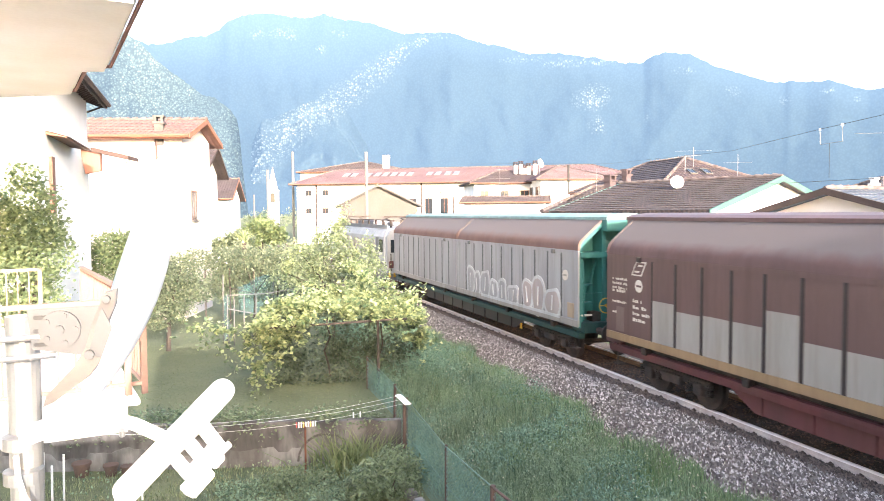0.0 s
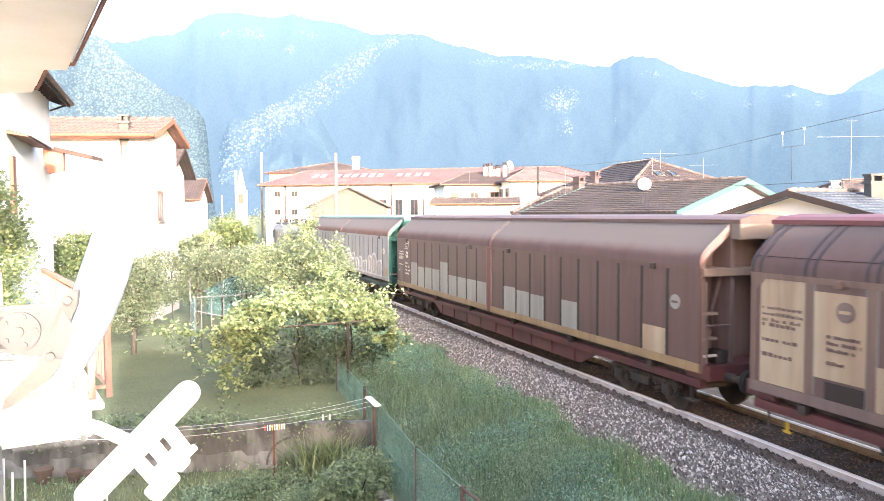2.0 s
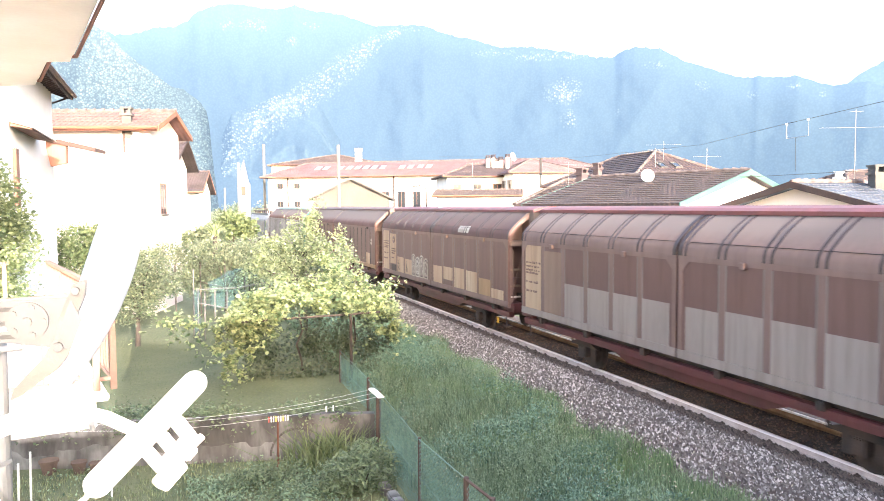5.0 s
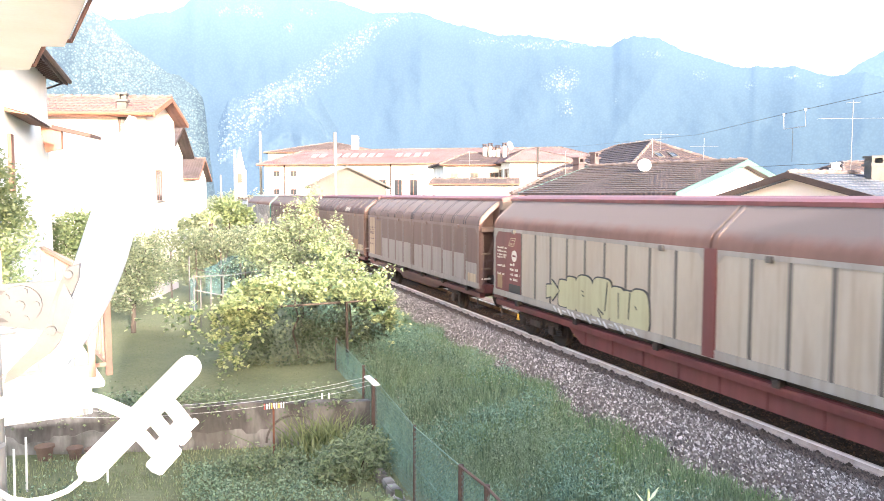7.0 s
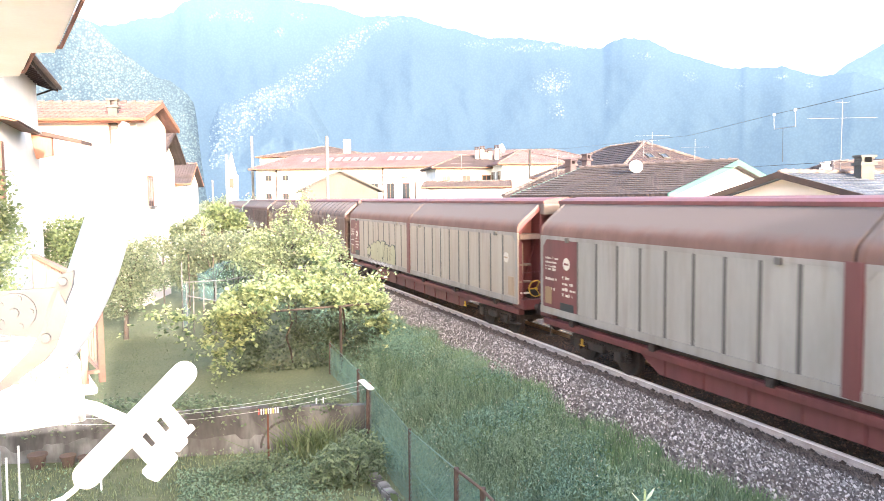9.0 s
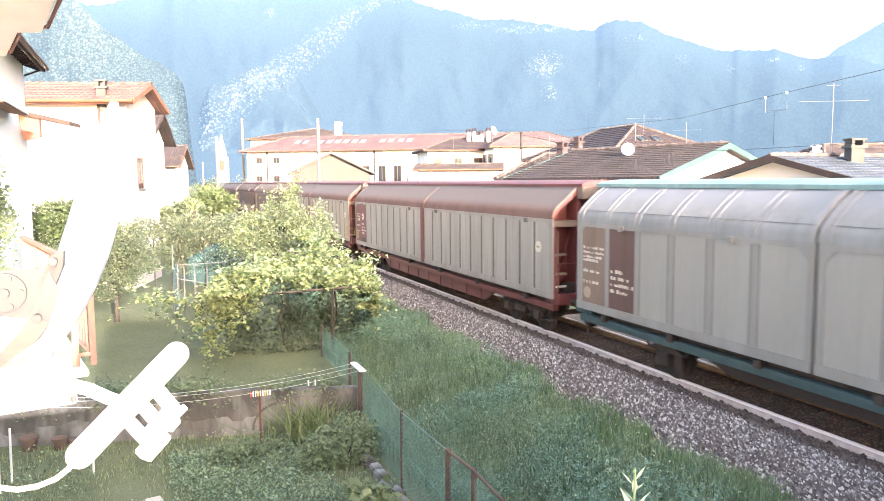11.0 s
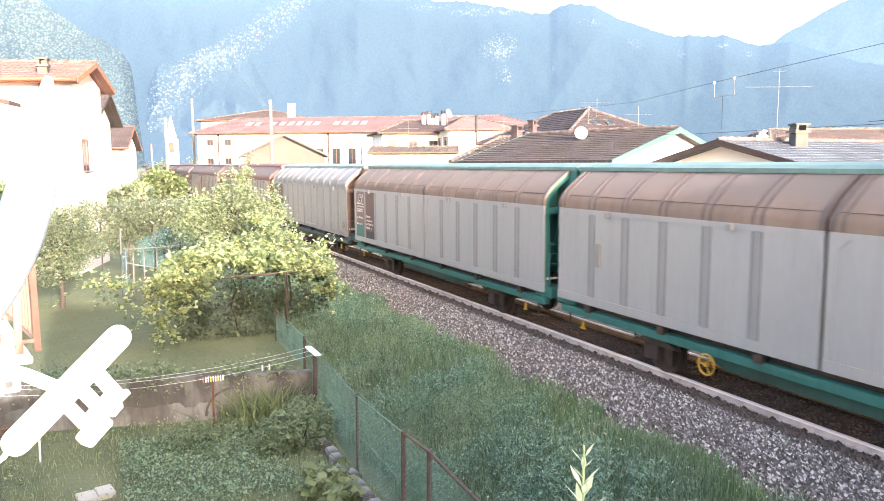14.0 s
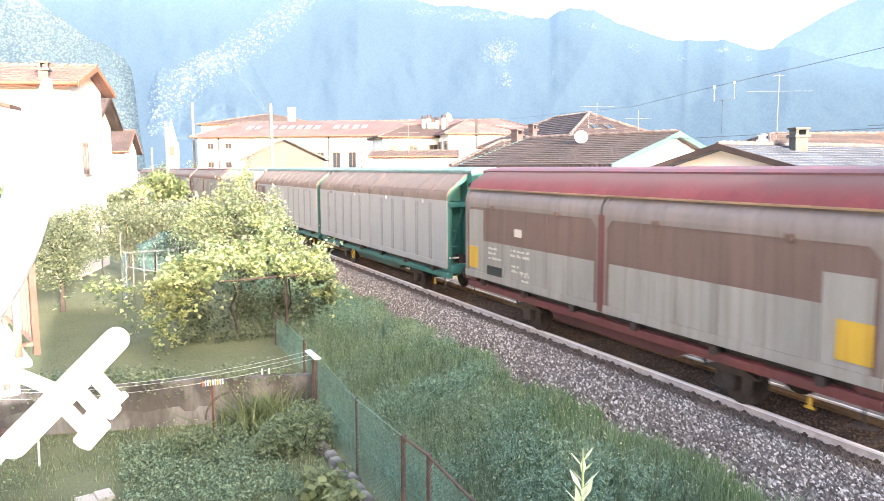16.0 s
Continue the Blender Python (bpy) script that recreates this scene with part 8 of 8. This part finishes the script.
# ---- the near house: terrace, eave, dish ----
def near_house():
    # unseen blocks for the viewpoint's house, sized to shade the garden
    own = thing("house_near", "plastered house that the view looks out from", "house", kind="structure")
    part("lower_floor", boxes(((-9, -8.0, -1.6), (3.4, -0.7, 3.92))), "plaster", own)
    part("upper_floor", boxes(((-9, -8.0, 3.92), (-6.2, -0.7, 6.6))), "plaster", own)
    part("roof_south", boxes(((-9.6, -8.6, 6.6), (-5.9, -0.4, 6.85))), "roof_brown", own)
    # added out of view to keep the low sun off the bank and track
    other = thing("shade_block_behind", "unseen block added behind the viewpoint to shade the bank and track", "house", kind="structure")
    part("shade_block_wall", boxes(((1.9, -20, -1.6), (20, -10, 8.4))), "plaster", other)
    part("shade_block_top", boxes(((1.8, -20.6, 8.4), (20.6, -9.6, 8.65))), "roof_brown", other)
    # terrace wing, in a frame that runs along its edge
    u = math.degrees(math.atan2(0.235, 0.972))
    w = thing("terrace", "white terrace slab with brown iron railing and a deep pale eave", "terrace", (-0.39, 6.84, 0), u, kind="structure")
    part("slab", boxes(((-7, 0, 2.42), (0, 4.9, 2.68)), bevel=0.01), "plaster", w)
    part("slab_edge", boxes(((-7.05, -0.09, 2.66), (0.09, 4.95, 2.72)), bevel=0.01), "plaster_pink", w)
    part("support_wall", boxes(((-6.9, 2.6, -1.5), (-4.0, 4.6, 2.42))), "plaster_grey", w)
    skew = Matrix.Translation((0, 4.9, 0)) @ pose(0, 0, 0, 0, 0, -2.7) @ Matrix.Translation((0, -4.9, 0))
    for o in list(w.children):
        if o.name.split(".")[0] in ("slab", "slab_edge", "support_wall"):
            o.matrix_basis = skew
    # deep eave above, set back once along its edge
    plan = [(-7, -0.49), (-0.177, -0.49), (0.011, 2.64), (-0.216, 2.77), (-0.16, 4.575), (-0.99, 5.44), (-7, 5.6)]
    for name, z0, z1, grow, mat in (("eave", 5.93, 6.02, 0.0, "timber_pale"), ("eave_edge", 6.02, 6.12, 0.05, "timber_pale"), ("roof_tiles", 6.12, 6.22, 0.09, "roof_brown")):
        bm = bmesh.new()
        f = bm.faces.new([bm.verts.new((x + (grow if x > -6 else 0), y + (grow if y > 2.7 else -grow if y < 0 else 0), z0)) for x, y in plan])
        ex = bmesh.ops.extrude_face_region(bm, geom=[f])
        for v in ex["geom"]:
            if isinstance(v, bmesh.types.BMVert):
                v.co.z = z1
        bmesh.ops.recalc_face_normals(bm, faces=bm.faces[:])
        part(name, bm, mat, w)
    part("eave_gutter", tube_along([(x + (0.07 if x > -6 else 0), y + (0.07 if y > 2.7 else -0.07 if y < 0 else 0), 6.0) for x, y in plan[1:6]], 0.022, 6), "timber_rosy", w)
    # railing
    r = thing("terrace_railing", "brown painted iron railing with upright bars", "railing", (-0.39, 6.84, 0), u)
    runs = [((-5.0, 0.08), (-0.08, 0.08)), ((-0.08, 0.08), (-0.08, 4.75)), ((-0.6, 4.78), (-5.0, 4.78))]
    bar = None
    for (xa, ya), (xb, yb) in runs:
        part("top_rail", boxes(((min(xa, xb) - 0.025, min(ya, yb) - 0.025, 3.52), (max(xa, xb) + 0.025, max(ya, yb) + 0.025, 3.56))), "rail_brown", r)
        part("bottom_rail", boxes(((min(xa, xb) - 0.015, min(ya, yb) - 0.015, 2.80), (max(xa, xb) + 0.015, max(ya, yb) + 0.015, 2.83))), "rail_brown", r)
        L = math.hypot(xb - xa, yb - ya)
        n = int(L / 0.13)
        for i in range(n + 1):
            x, y = xa + (xb - xa) * i / n, ya + (yb - ya) * i / n
            big = i in (0, n) or i % 12 == 0
            if big:
                part("post", boxes(((x - 0.025, y - 0.025, 2.72), (x + 0.025, y + 0.025, 3.56))), "rail_brown", r)
            elif bar is None:
                bar = part("bar", boxes(((-0.008, -0.008, 2.83), (0.008, 0.008, 3.52))), "rail_brown", r)
                bar.matrix_basis = pose(x, y, 0)
            else:
                piece("bar", bar, r, pose(x, y, 0))
    # white house beyond the terrace, with small canopies
    h = house("house", "white house with brown canopies beside the garden", (-8.0, 22.6), 90, 8.2, 9.2, -0.5, 8.16, 9.77, "plaster", "roof_brown", 0.6, gable_over=0.15, barge="timber_mid")
    for i in range(17):
        r = part("rafter", boxes(((-4.05 + i * 0.5, -5.15, -0.07), (-3.97 + i * 0.5, -4.55, 0.07))), "timber_dark", h)
        r.matrix_basis = Matrix.Translation((0, 0, 7.86)) @ Matrix.Translation((0, -4.6, 0.16)) @ pose(0, 0, 0, 19.3) @ Matrix.Translation((0, 4.6, 0))
    part("gutter_bracket", rods(((4.2, -5.2, 7.9), (4.2, -4.6, 7.65), 0.03)), "timber_dark", h)
    part("shutter", boxes(((-2.7, -4.68, 4.3), (-2.35, -4.6, 5.7))), "timber", h)
    c = thing("canopy", "small brown tiled canopy on an orange bracket", "canopy", (-3.35, 25.2, 6.4), -9)
    part("canopy_roof", prism([(-0.2, 0.08), (1.35, -0.28), (1.35, -0.40), (-0.2, -0.06)], -0.1, 1.2), "timber_mid", c)
    part("bracket", prism([(-0.1, -0.06), (0.5, -0.2), (0.5, -0.75), (0.05, -0.85)], 0.0, 0.2), "timber_rosy", c)
    part("stay", rods(((1.3, 0.5, -0.36), (0.6, 0.5, -0.8), 0.015)), "rail_brown", c)
    c = thing("canopy", "long shallow canopy with a warm boarded underside", "canopy", (-3.4, 21.5, 6.2))
    part("canopy_roof", prism([(0, 0.2), (0.5, 0.02), (0.5, -0.04), (0, 0.1)], -1.9, 1.9), "plaster_pink", c)
    part("underside", prism([(0, 0.09), (0.46, -0.045), (0.46, -0.07), (0, 0.0)], -1.85, 1.85), "timber", c)


def satellite_dish():
    t = thing("satellite_dish", "white satellite dish on a galvanised pole with its arm and feed", "satellite dish", (-0.222, 1.06, 0))
    # things in metres from the pole's axis
    part("pole", rods(((0.0, 0.0, 2.4), (0.0, 0.02, 4.15), 0.020), seg=20), "galvanised", t)
    part("wall_bracket", rods(((0.0, 0.0, 2.6), (0.0, -1.8, 2.6), 0.02), ((0.0, 0.0, 3.2), (0.0, -1.8, 3.2), 0.02)), "galvanised", t)
    for z in (3.99, 3.945):
        part("clamp", rods(((0, 0, z - 0.008), (0, 0, z + 0.008), 0.024), seg=20), "galvanised", t)
    part("u_bolt", rods(((-0.05, -0.03, 4.125), (0.045, -0.022, 4.128), 0.004), ((-0.05, -0.03, 4.10), (0.045, -0.022, 4.103), 0.004)), "galvanised", t)
    # slotted tilt plate
    bm = prism([(0.015, 4.162), (0.10, 4.164), (0.115, 4.127), (0.10, 4.097), (0.02, 4.112)], -0.026, -0.022)
    part("tilt_plate", bm, "zinc", t)
    bm = rods(((0.052, -0.031, 4.136), (0.052, -0.024, 4.136), 0.024), seg=24)
    rod(bm, (0.052, -0.036, 4.136), (0.052, -0.03, 4.136), 0.006, 8)
    for i in range(5):
        a = i * 1.26
        rod(bm, (0.052 + 0.018 * math.cos(a), -0.034, 4.136 + 0.018 * math.sin(a)), (0.052 + 0.018 * math.cos(a), -0.03, 4.136 + 0.018 * math.sin(a)), 0.004, 6)
    part("tilt_disc", bm, "zinc", t)
    for z in (4.152, 4.135, 4.118):
        part("slot", boxes(((0.022, -0.029, z - 0.0025), (0.04, -0.0262, z + 0.0025)), bevel=0.001), "black", t)
    # curved back bracket: a bent strip from the top ear to the foot
    bm = bmesh.new()
    pts = [(0.112, 4.18), (0.107, 4.16), (0.098, 4.137), (0.093, 4.112), (0.083, 4.087), (0.066, 4.067), (0.048, 4.052), (0.036, 4.038)]
    rows = []
    for i, (x, z) in enumerate(pts):
        wd = (0.014, 0.02, 0.019, 0.022, 0.03, 0.034, 0.026, 0.012)[i]
        rows.append([bm.verts.new((x - wd * 0.55, -0.028, z)), bm.verts.new((x + wd * 0.45, -0.02, z + 0.004)), bm.verts.new((x + wd * 0.5, 0.0, z + 0.004)), bm.verts.new((x - wd * 0.5, -0.008, z))])
    for p, q in zip(rows[:-1], rows[1:]):
        for k in range(4):
            bm.faces.new((p[k], p[(k + 1) % 4], q[(k + 1) % 4], q[k]))
    bm.faces.new(rows[0])
    bm.faces.new(rows[-1][::-1])
    bmesh.ops.recalc_face_normals(bm, faces=bm.faces[:])
    part("back_bracket", bm, "cream_metal", t)
    part("bolt_hole", rods(((0.107, -0.034, 4.172), (0.107, -0.02, 4.172), 0.005)), "zinc", t)
    part("bolt_hole", rods(((0.085, -0.034, 4.102), (0.085, -0.02, 4.102), 0.006)), "zinc", t)
    # the reflector: a shallow bowl seen almost edge-on
    bm = bmesh.new()
    n, rings, R = 48, 9, 0.175
    grid = []
    for j in range(rings + 1):
        r = R * j / rings
        grid.append([bm.verts.new((r * 0.94 * math.cos(i * 2 * math.pi / n), r * 1.1 * math.sin(i * 2 * math.pi / n), 0.046 * (r / R) ** 2)) for i in range(n)])
    for j in range(rings):
        for i in range(n):
            bm.faces.new((grid[j][i], grid[j][(i + 1) % n], grid[j + 1][(i + 1) % n], grid[j + 1][i]))
    bmesh.ops.remove_doubles(bm, verts=bm.verts[:], dist=0.0001)
    ex = bmesh.ops.extrude_face_region(bm, geom=bm.faces[:])
    for q in ex["geom"]:
        if isinstance(q, bmesh.types.BMVert):
            q.co.z -= 0.008
    bmesh.ops.recalc_face_normals(bm, faces=bm.faces[:])
    for fc in bm.faces:
        fc.smooth = True
    d = part("reflector", bm, "white_metal", t, "white lacquered dish seen edge-on")
    along = (Vector((0.11, 0.11, 0.349))).normalized()
    axis_z = (-along.cross(Vector((0.083, -0.994, 0.065))).normalized() + Vector((0.083, -0.994, 0.065)) * 0.06).normalized()
    side = axis_z.cross(along).normalized()
    along = side.cross(axis_z)
    mm = Matrix((side, along, axis_z)).transposed().to_4x4()
    mm.translation = Vector((0.135, 0.05, 4.196)) - axis_z * 0.03
    d.matrix_basis = mm
    # feed arm, holder, long twin feed
    arm = [(0.018, 0.0, 4.0), (0.075, 0.012, 4.018), (0.135, 0.012, 3.995), (0.19, 0.0, 3.965)]
    bm = bmesh.new()
    for a, b in zip(arm[:-1], arm[1:]):
        rod(bm, a, b, 0.009, 10)
    rod(bm, (0.0, -0.02, 3.999), (0.075, 0.0, 4.018), 0.013, 10)
    part("feed_arm", bm, "white_metal", t)
    part("arm_screw", rods(((0.118, -0.005, 3.994), (0.118, 0.0, 3.985), 0.004)), "galvanised", t)
    feed = part("feed", rods(((0.126, -0.046, 3.926), (0.248, 0.029, 4.028), 0.0175), seg=28), "white_plastic", t, "long white feed tube")
    for p in ((0.126, -0.046, 3.926), (0.248, 0.029, 4.028)):
        bm = bmesh.new()
        bmesh.ops.create_uvsphere(bm, u_segments=20, v_segments=10, radius=0.0174, matrix=Matrix.Translation(p))
        part("feed_end", bm, "white_plastic", feed)
    fm = (Vector((0.122, 0.075, 0.102))).to_track_quat("X", "Z").to_matrix().to_4x4()
    fm.translation = (0.208, -0.004, 3.955)
    hold = part("feed_holder", boxes(((-0.035, -0.02, -0.028), (-0.022, 0.02, 0.026)), ((0.028, -0.02, -0.028), (0.042, 0.02, 0.026)), ((-0.004, -0.02, -0.028), (0.009, 0.02, 0.026)),
                                     ((-0.035, -0.02, -0.036), (0.042, 0.02, -0.022)), ((-0.05, -0.015, -0.055), (0.0, 0.015, -0.034)), ((0.005, -0.012, -0.05), (0.03, 0.012, -0.036)), bevel=0.003), "white_plastic", t)
    hold.matrix_basis = fm @ Matrix.Scale(0.85, 4)
    part("thumb_screw", rods(((0.03, 0.0, -0.04), (0.052, 0.0, -0.042), 0.006), seg=10), "white_plastic", hold)
    pts = [(0.122, -0.048, 3.924), (0.112, -0.05, 3.911), (0.098, -0.05, 3.901), (0.078, -0.05, 3.895), (0.055, -0.05, 3.894), (0.036, -0.05, 3.900), (0.02, -0.05, 3.913), (0.009, -0.046, 3.932), (0.002, -0.04, 3.955), (-0.002, -0.03, 3.98)]
    part("cable", tube_along(pts, 0.0035, 8), "white_plastic", t)


near_house()
satellite_dish()


# ---- masts, wires, aerials, chimneys ----
def mast(label, at, top, r=0.13, lean=0.0, name="mast"):
    m = thing(name, label, "mast", at)
    part("shaft", rods(((0, 0, -0.3), (lean, 0, top - at[2]), r), seg=10), "mast_grey", m)
    return m


def aerial(at, h, bars, turn=0, label="rooftop television aerial on a thin mast"):
    a = thing("tv_aerial", label, "aerial", at, turn)
    part("mast", rods(((0, 0, -0.5), (0, 0, h), 0.014)), "galvanised", a)
    for z, w, n in bars:
        part("boom", rods(((-w / 2, 0, z), (w / 2, 0, z), 0.008)), "galvanised", a)
        part("element", rods(*[((-w / 2 + w * i / max(1, n - 1), -0.16, z), (-w / 2 + w * i / max(1, n - 1), 0.16, z), 0.006) for i in range(n)]), "galvanised", a)
    return a


def roof_dish(at, r, turn, label="white satellite dish on a roof"):
    d = thing("roof_dish", label, "satellite dish", at, turn)
    bm = bmesh.new()
    bmesh.ops.create_uvsphere(bm, u_segments=24, v_segments=12, radius=r * 1.8)
    bmesh.ops.delete(bm, geom=[v for v in bm.verts if v.co.z > -r * 1.5], context="VERTS")
    bmesh.ops.translate(bm, verts=bm.verts[:], vec=(0, 0, r * 1.8))
    ex = bmesh.ops.extrude_face_region(bm, geom=bm.faces[:])
    bmesh.ops.translate(bm, verts=[q for q in ex["geom"] if isinstance(q, bmesh.types.BMVert)], vec=(0, 0, 0.03))
    o = part("bowl", bm, "white_metal", d)
    o.matrix_basis = pose(0, 0.1, 0.7, 75, 0, 0)
    part("stand", rods(((0, 0.15, -0.5), (0, 0.15, 0.75), 0.03), ((0, 0.1, 0.4), (0, -0.45, 0.55), 0.018)), "galvanised", d)
    return d


def roofscape():
    mast("tall pale concrete electrification mast", (15.4, 70, -0.5), 10.15, 0.15)
    mast("tall pale pole behind the train", (14.2, 118, -0.5), 14.0, 0.2)
    mast("slim pale pole beside the line", (6.2, 71, -0.5), 8.4, 0.12)
    mast("slim pale pole beside the line", (5.0, 72, -0.5), 6.1, 0.08)
    chimney("brick and metal chimney on the orange roof", (-1.58, 35.5, 7.95), 0.38, 0.38, 0.36, "block_grey", "block_grey", -9)
    chimney("tall white chimney on the red roof", (28.3, 114.0, 10.6), 0.9, 0.9, 2.4, "plaster_grey", "plaster_grey", -31)
    for i, (x, y, h) in enumerate(((35.2, 79.5, 0.9), (35.8, 79.3, 1.0), (36.6, 78.9, 0.75), (37.3, 78.6, 1.05), (36.2, 79.1, 0.6))):
        chimney("whitewashed chimney on the red hipped roof", (x, y, 8.8), 0.42, 0.42, h, "plaster_grey", "roof_rosy", -12)
    chimney("pink plastered chimney with a cap", (22.0, 36.6, 5.25), 0.48, 0.45, 0.7, "brick_pink", "brick_pink", 16)
    chimney("pink plastered chimney with a domed cap", (22.85, 36.3, 5.35), 0.36, 0.36, 0.9, "brick_pink", "brick_pink", 16)
    chimney("tall grey block chimney on the cement-tile roof", (24.95, 20.35, 4.75), 0.5, 0.5, 0.55, "block_grey", "block_grey", -20)
    chimney("small vent pipe chimney", (31.4, 27.8, 4.9), 0.25, 0.25, 0.55, "plaster", "plaster", 0)
    roof_dish((20.62, 28.55, 4.86), 0.33, -30)
    roof_dish((36.7, 75.9, 9.0), 0.55, 30)
    aerial((21.9, 37.9, 5.3), 1.45, ((1.3, 1.2, 2),), 20)
    aerial((30.55, 40.6, 7.4), 1.0, ((0.75, 2.2, 9), (0.45, 0.9, 4)), -25)
    aerial((27.4, 37.2, 7.0), 0.6, ((0.5, 1.0, 2),), 10)
    aerial((30.85, 36.8, 6.4), 1.25, ((0.75, 1.6, 3),), -30)
    aerial((24.8, 21.25, 5.0), 2.82, ((2.15, 2.5, 2), (2.75, 0.4, 2)), -26)
    aerial((27.6, 66.0, 5.8), 2.6, ((1.7, 1.9, 2), (2.55, 1.2, 2)), -26)
    for x, y, z in ((20.0, 27.0, 4.4), (23.6, 27.6, 5.3)):
        v = thing("vent_pipe", "short pale roof vent pipe", "vent pipe", (x, y, z))
        part("pipe", rods(((0, 0, -0.4), (0, 0, 0.55), 0.06)), "plaster_grey", v)
    p = thing("flue_pipe", "thin black flue pipe on a white wall", "flue pipe", (35.6, 67.2, 0))
    part("pipe", rods(((0, 0, 6.0), (0, 0, 9.0), 0.12)), "black", p)
    lamp = thing("street_lamp", "dark street lamp with a short curved arm", "street lamp", (24.6, 71.0, -0.5))
    part("pole", rods(((0, 0, 0), (0, 0, 6.3), 0.07)), "dark_iron", lamp)
    part("arm", tube_along([(0, 0, 6.3), (-0.1, 0, 6.65), (-0.45, 0, 6.85), (-1.0, 0, 6.8)], 0.05, 6), "dark_iron", lamp)
    part("lamp_head", boxes(((-1.5, -0.14, 6.68), (-0.95, 0.14, 6.84)), bevel=0.03), "block_grey", lamp)
    # overhead line: cantilever frame and wires over the far side of the track
    c = thing("overhead_line", "overhead wires with a hanging insulator frame", "overhead line", kind="structure")
    part("wire", tube_along([(15.9, 8.0, 7.0), (15.77, 10.6, 6.8), (15.6, 14.8, 6.45), (15.6, 15.5, 6.4), (19.1, 23.1, 6.52), (21.5, 36, 6.9), (22, 60, 8.5)], 0.006, 5), "black", c)
    part("wire", tube_along([(23.0, 26.5, 5.45), (20.56, 21.85, 5.27), (16.66, 11.07, 5.09), (15, 6, 5.2)], 0.008, 5), "black", c)
    part("wire", tube_along([(17.4, 12.2, 5.2), (16.7, 11.0, 5.17), (15, 6, 5.3)], 0.008, 5), "black", c)
    part("hanging_frame", tube_along([(15.61, 15.51, 6.38), (15.62, 15.5, 6.0), (15.62, 14.78, 6.02), (15.6, 14.79, 6.43)], 0.009, 6), "galvanised", c)
    part("insulator", rods(((15.61, 15.51, 6.36), (15.61, 15.51, 6.42), 0.03)), "plaster", c)
    part("insulator", rods(((15.6, 14.79, 6.41), (15.6, 14.79, 6.47), 0.03)), "plaster", c)
    part("drop_wire", rods(((15.62, 15.2, 6.0), (15.73, 15.3, 5.12), 0.006)), "black", c)


roofscape()


# ---- movement ----
def motions():
    times = [i * 0.5 for i in range(33)]
    for w in TRAIN:
        y0 = w.location.y
        walk(w, [(t, pose(TRACK_X, y0 + travel(t), 0)) for t in times])
    spins = [i / 15 for i in range(241)]
    for ax in WHEELS:
        y = ax.location.y
        walk(ax, [(t, pose(0, y, 0.46, -math.degrees(travel(t) / 0.46))) for t in spins])


motions()
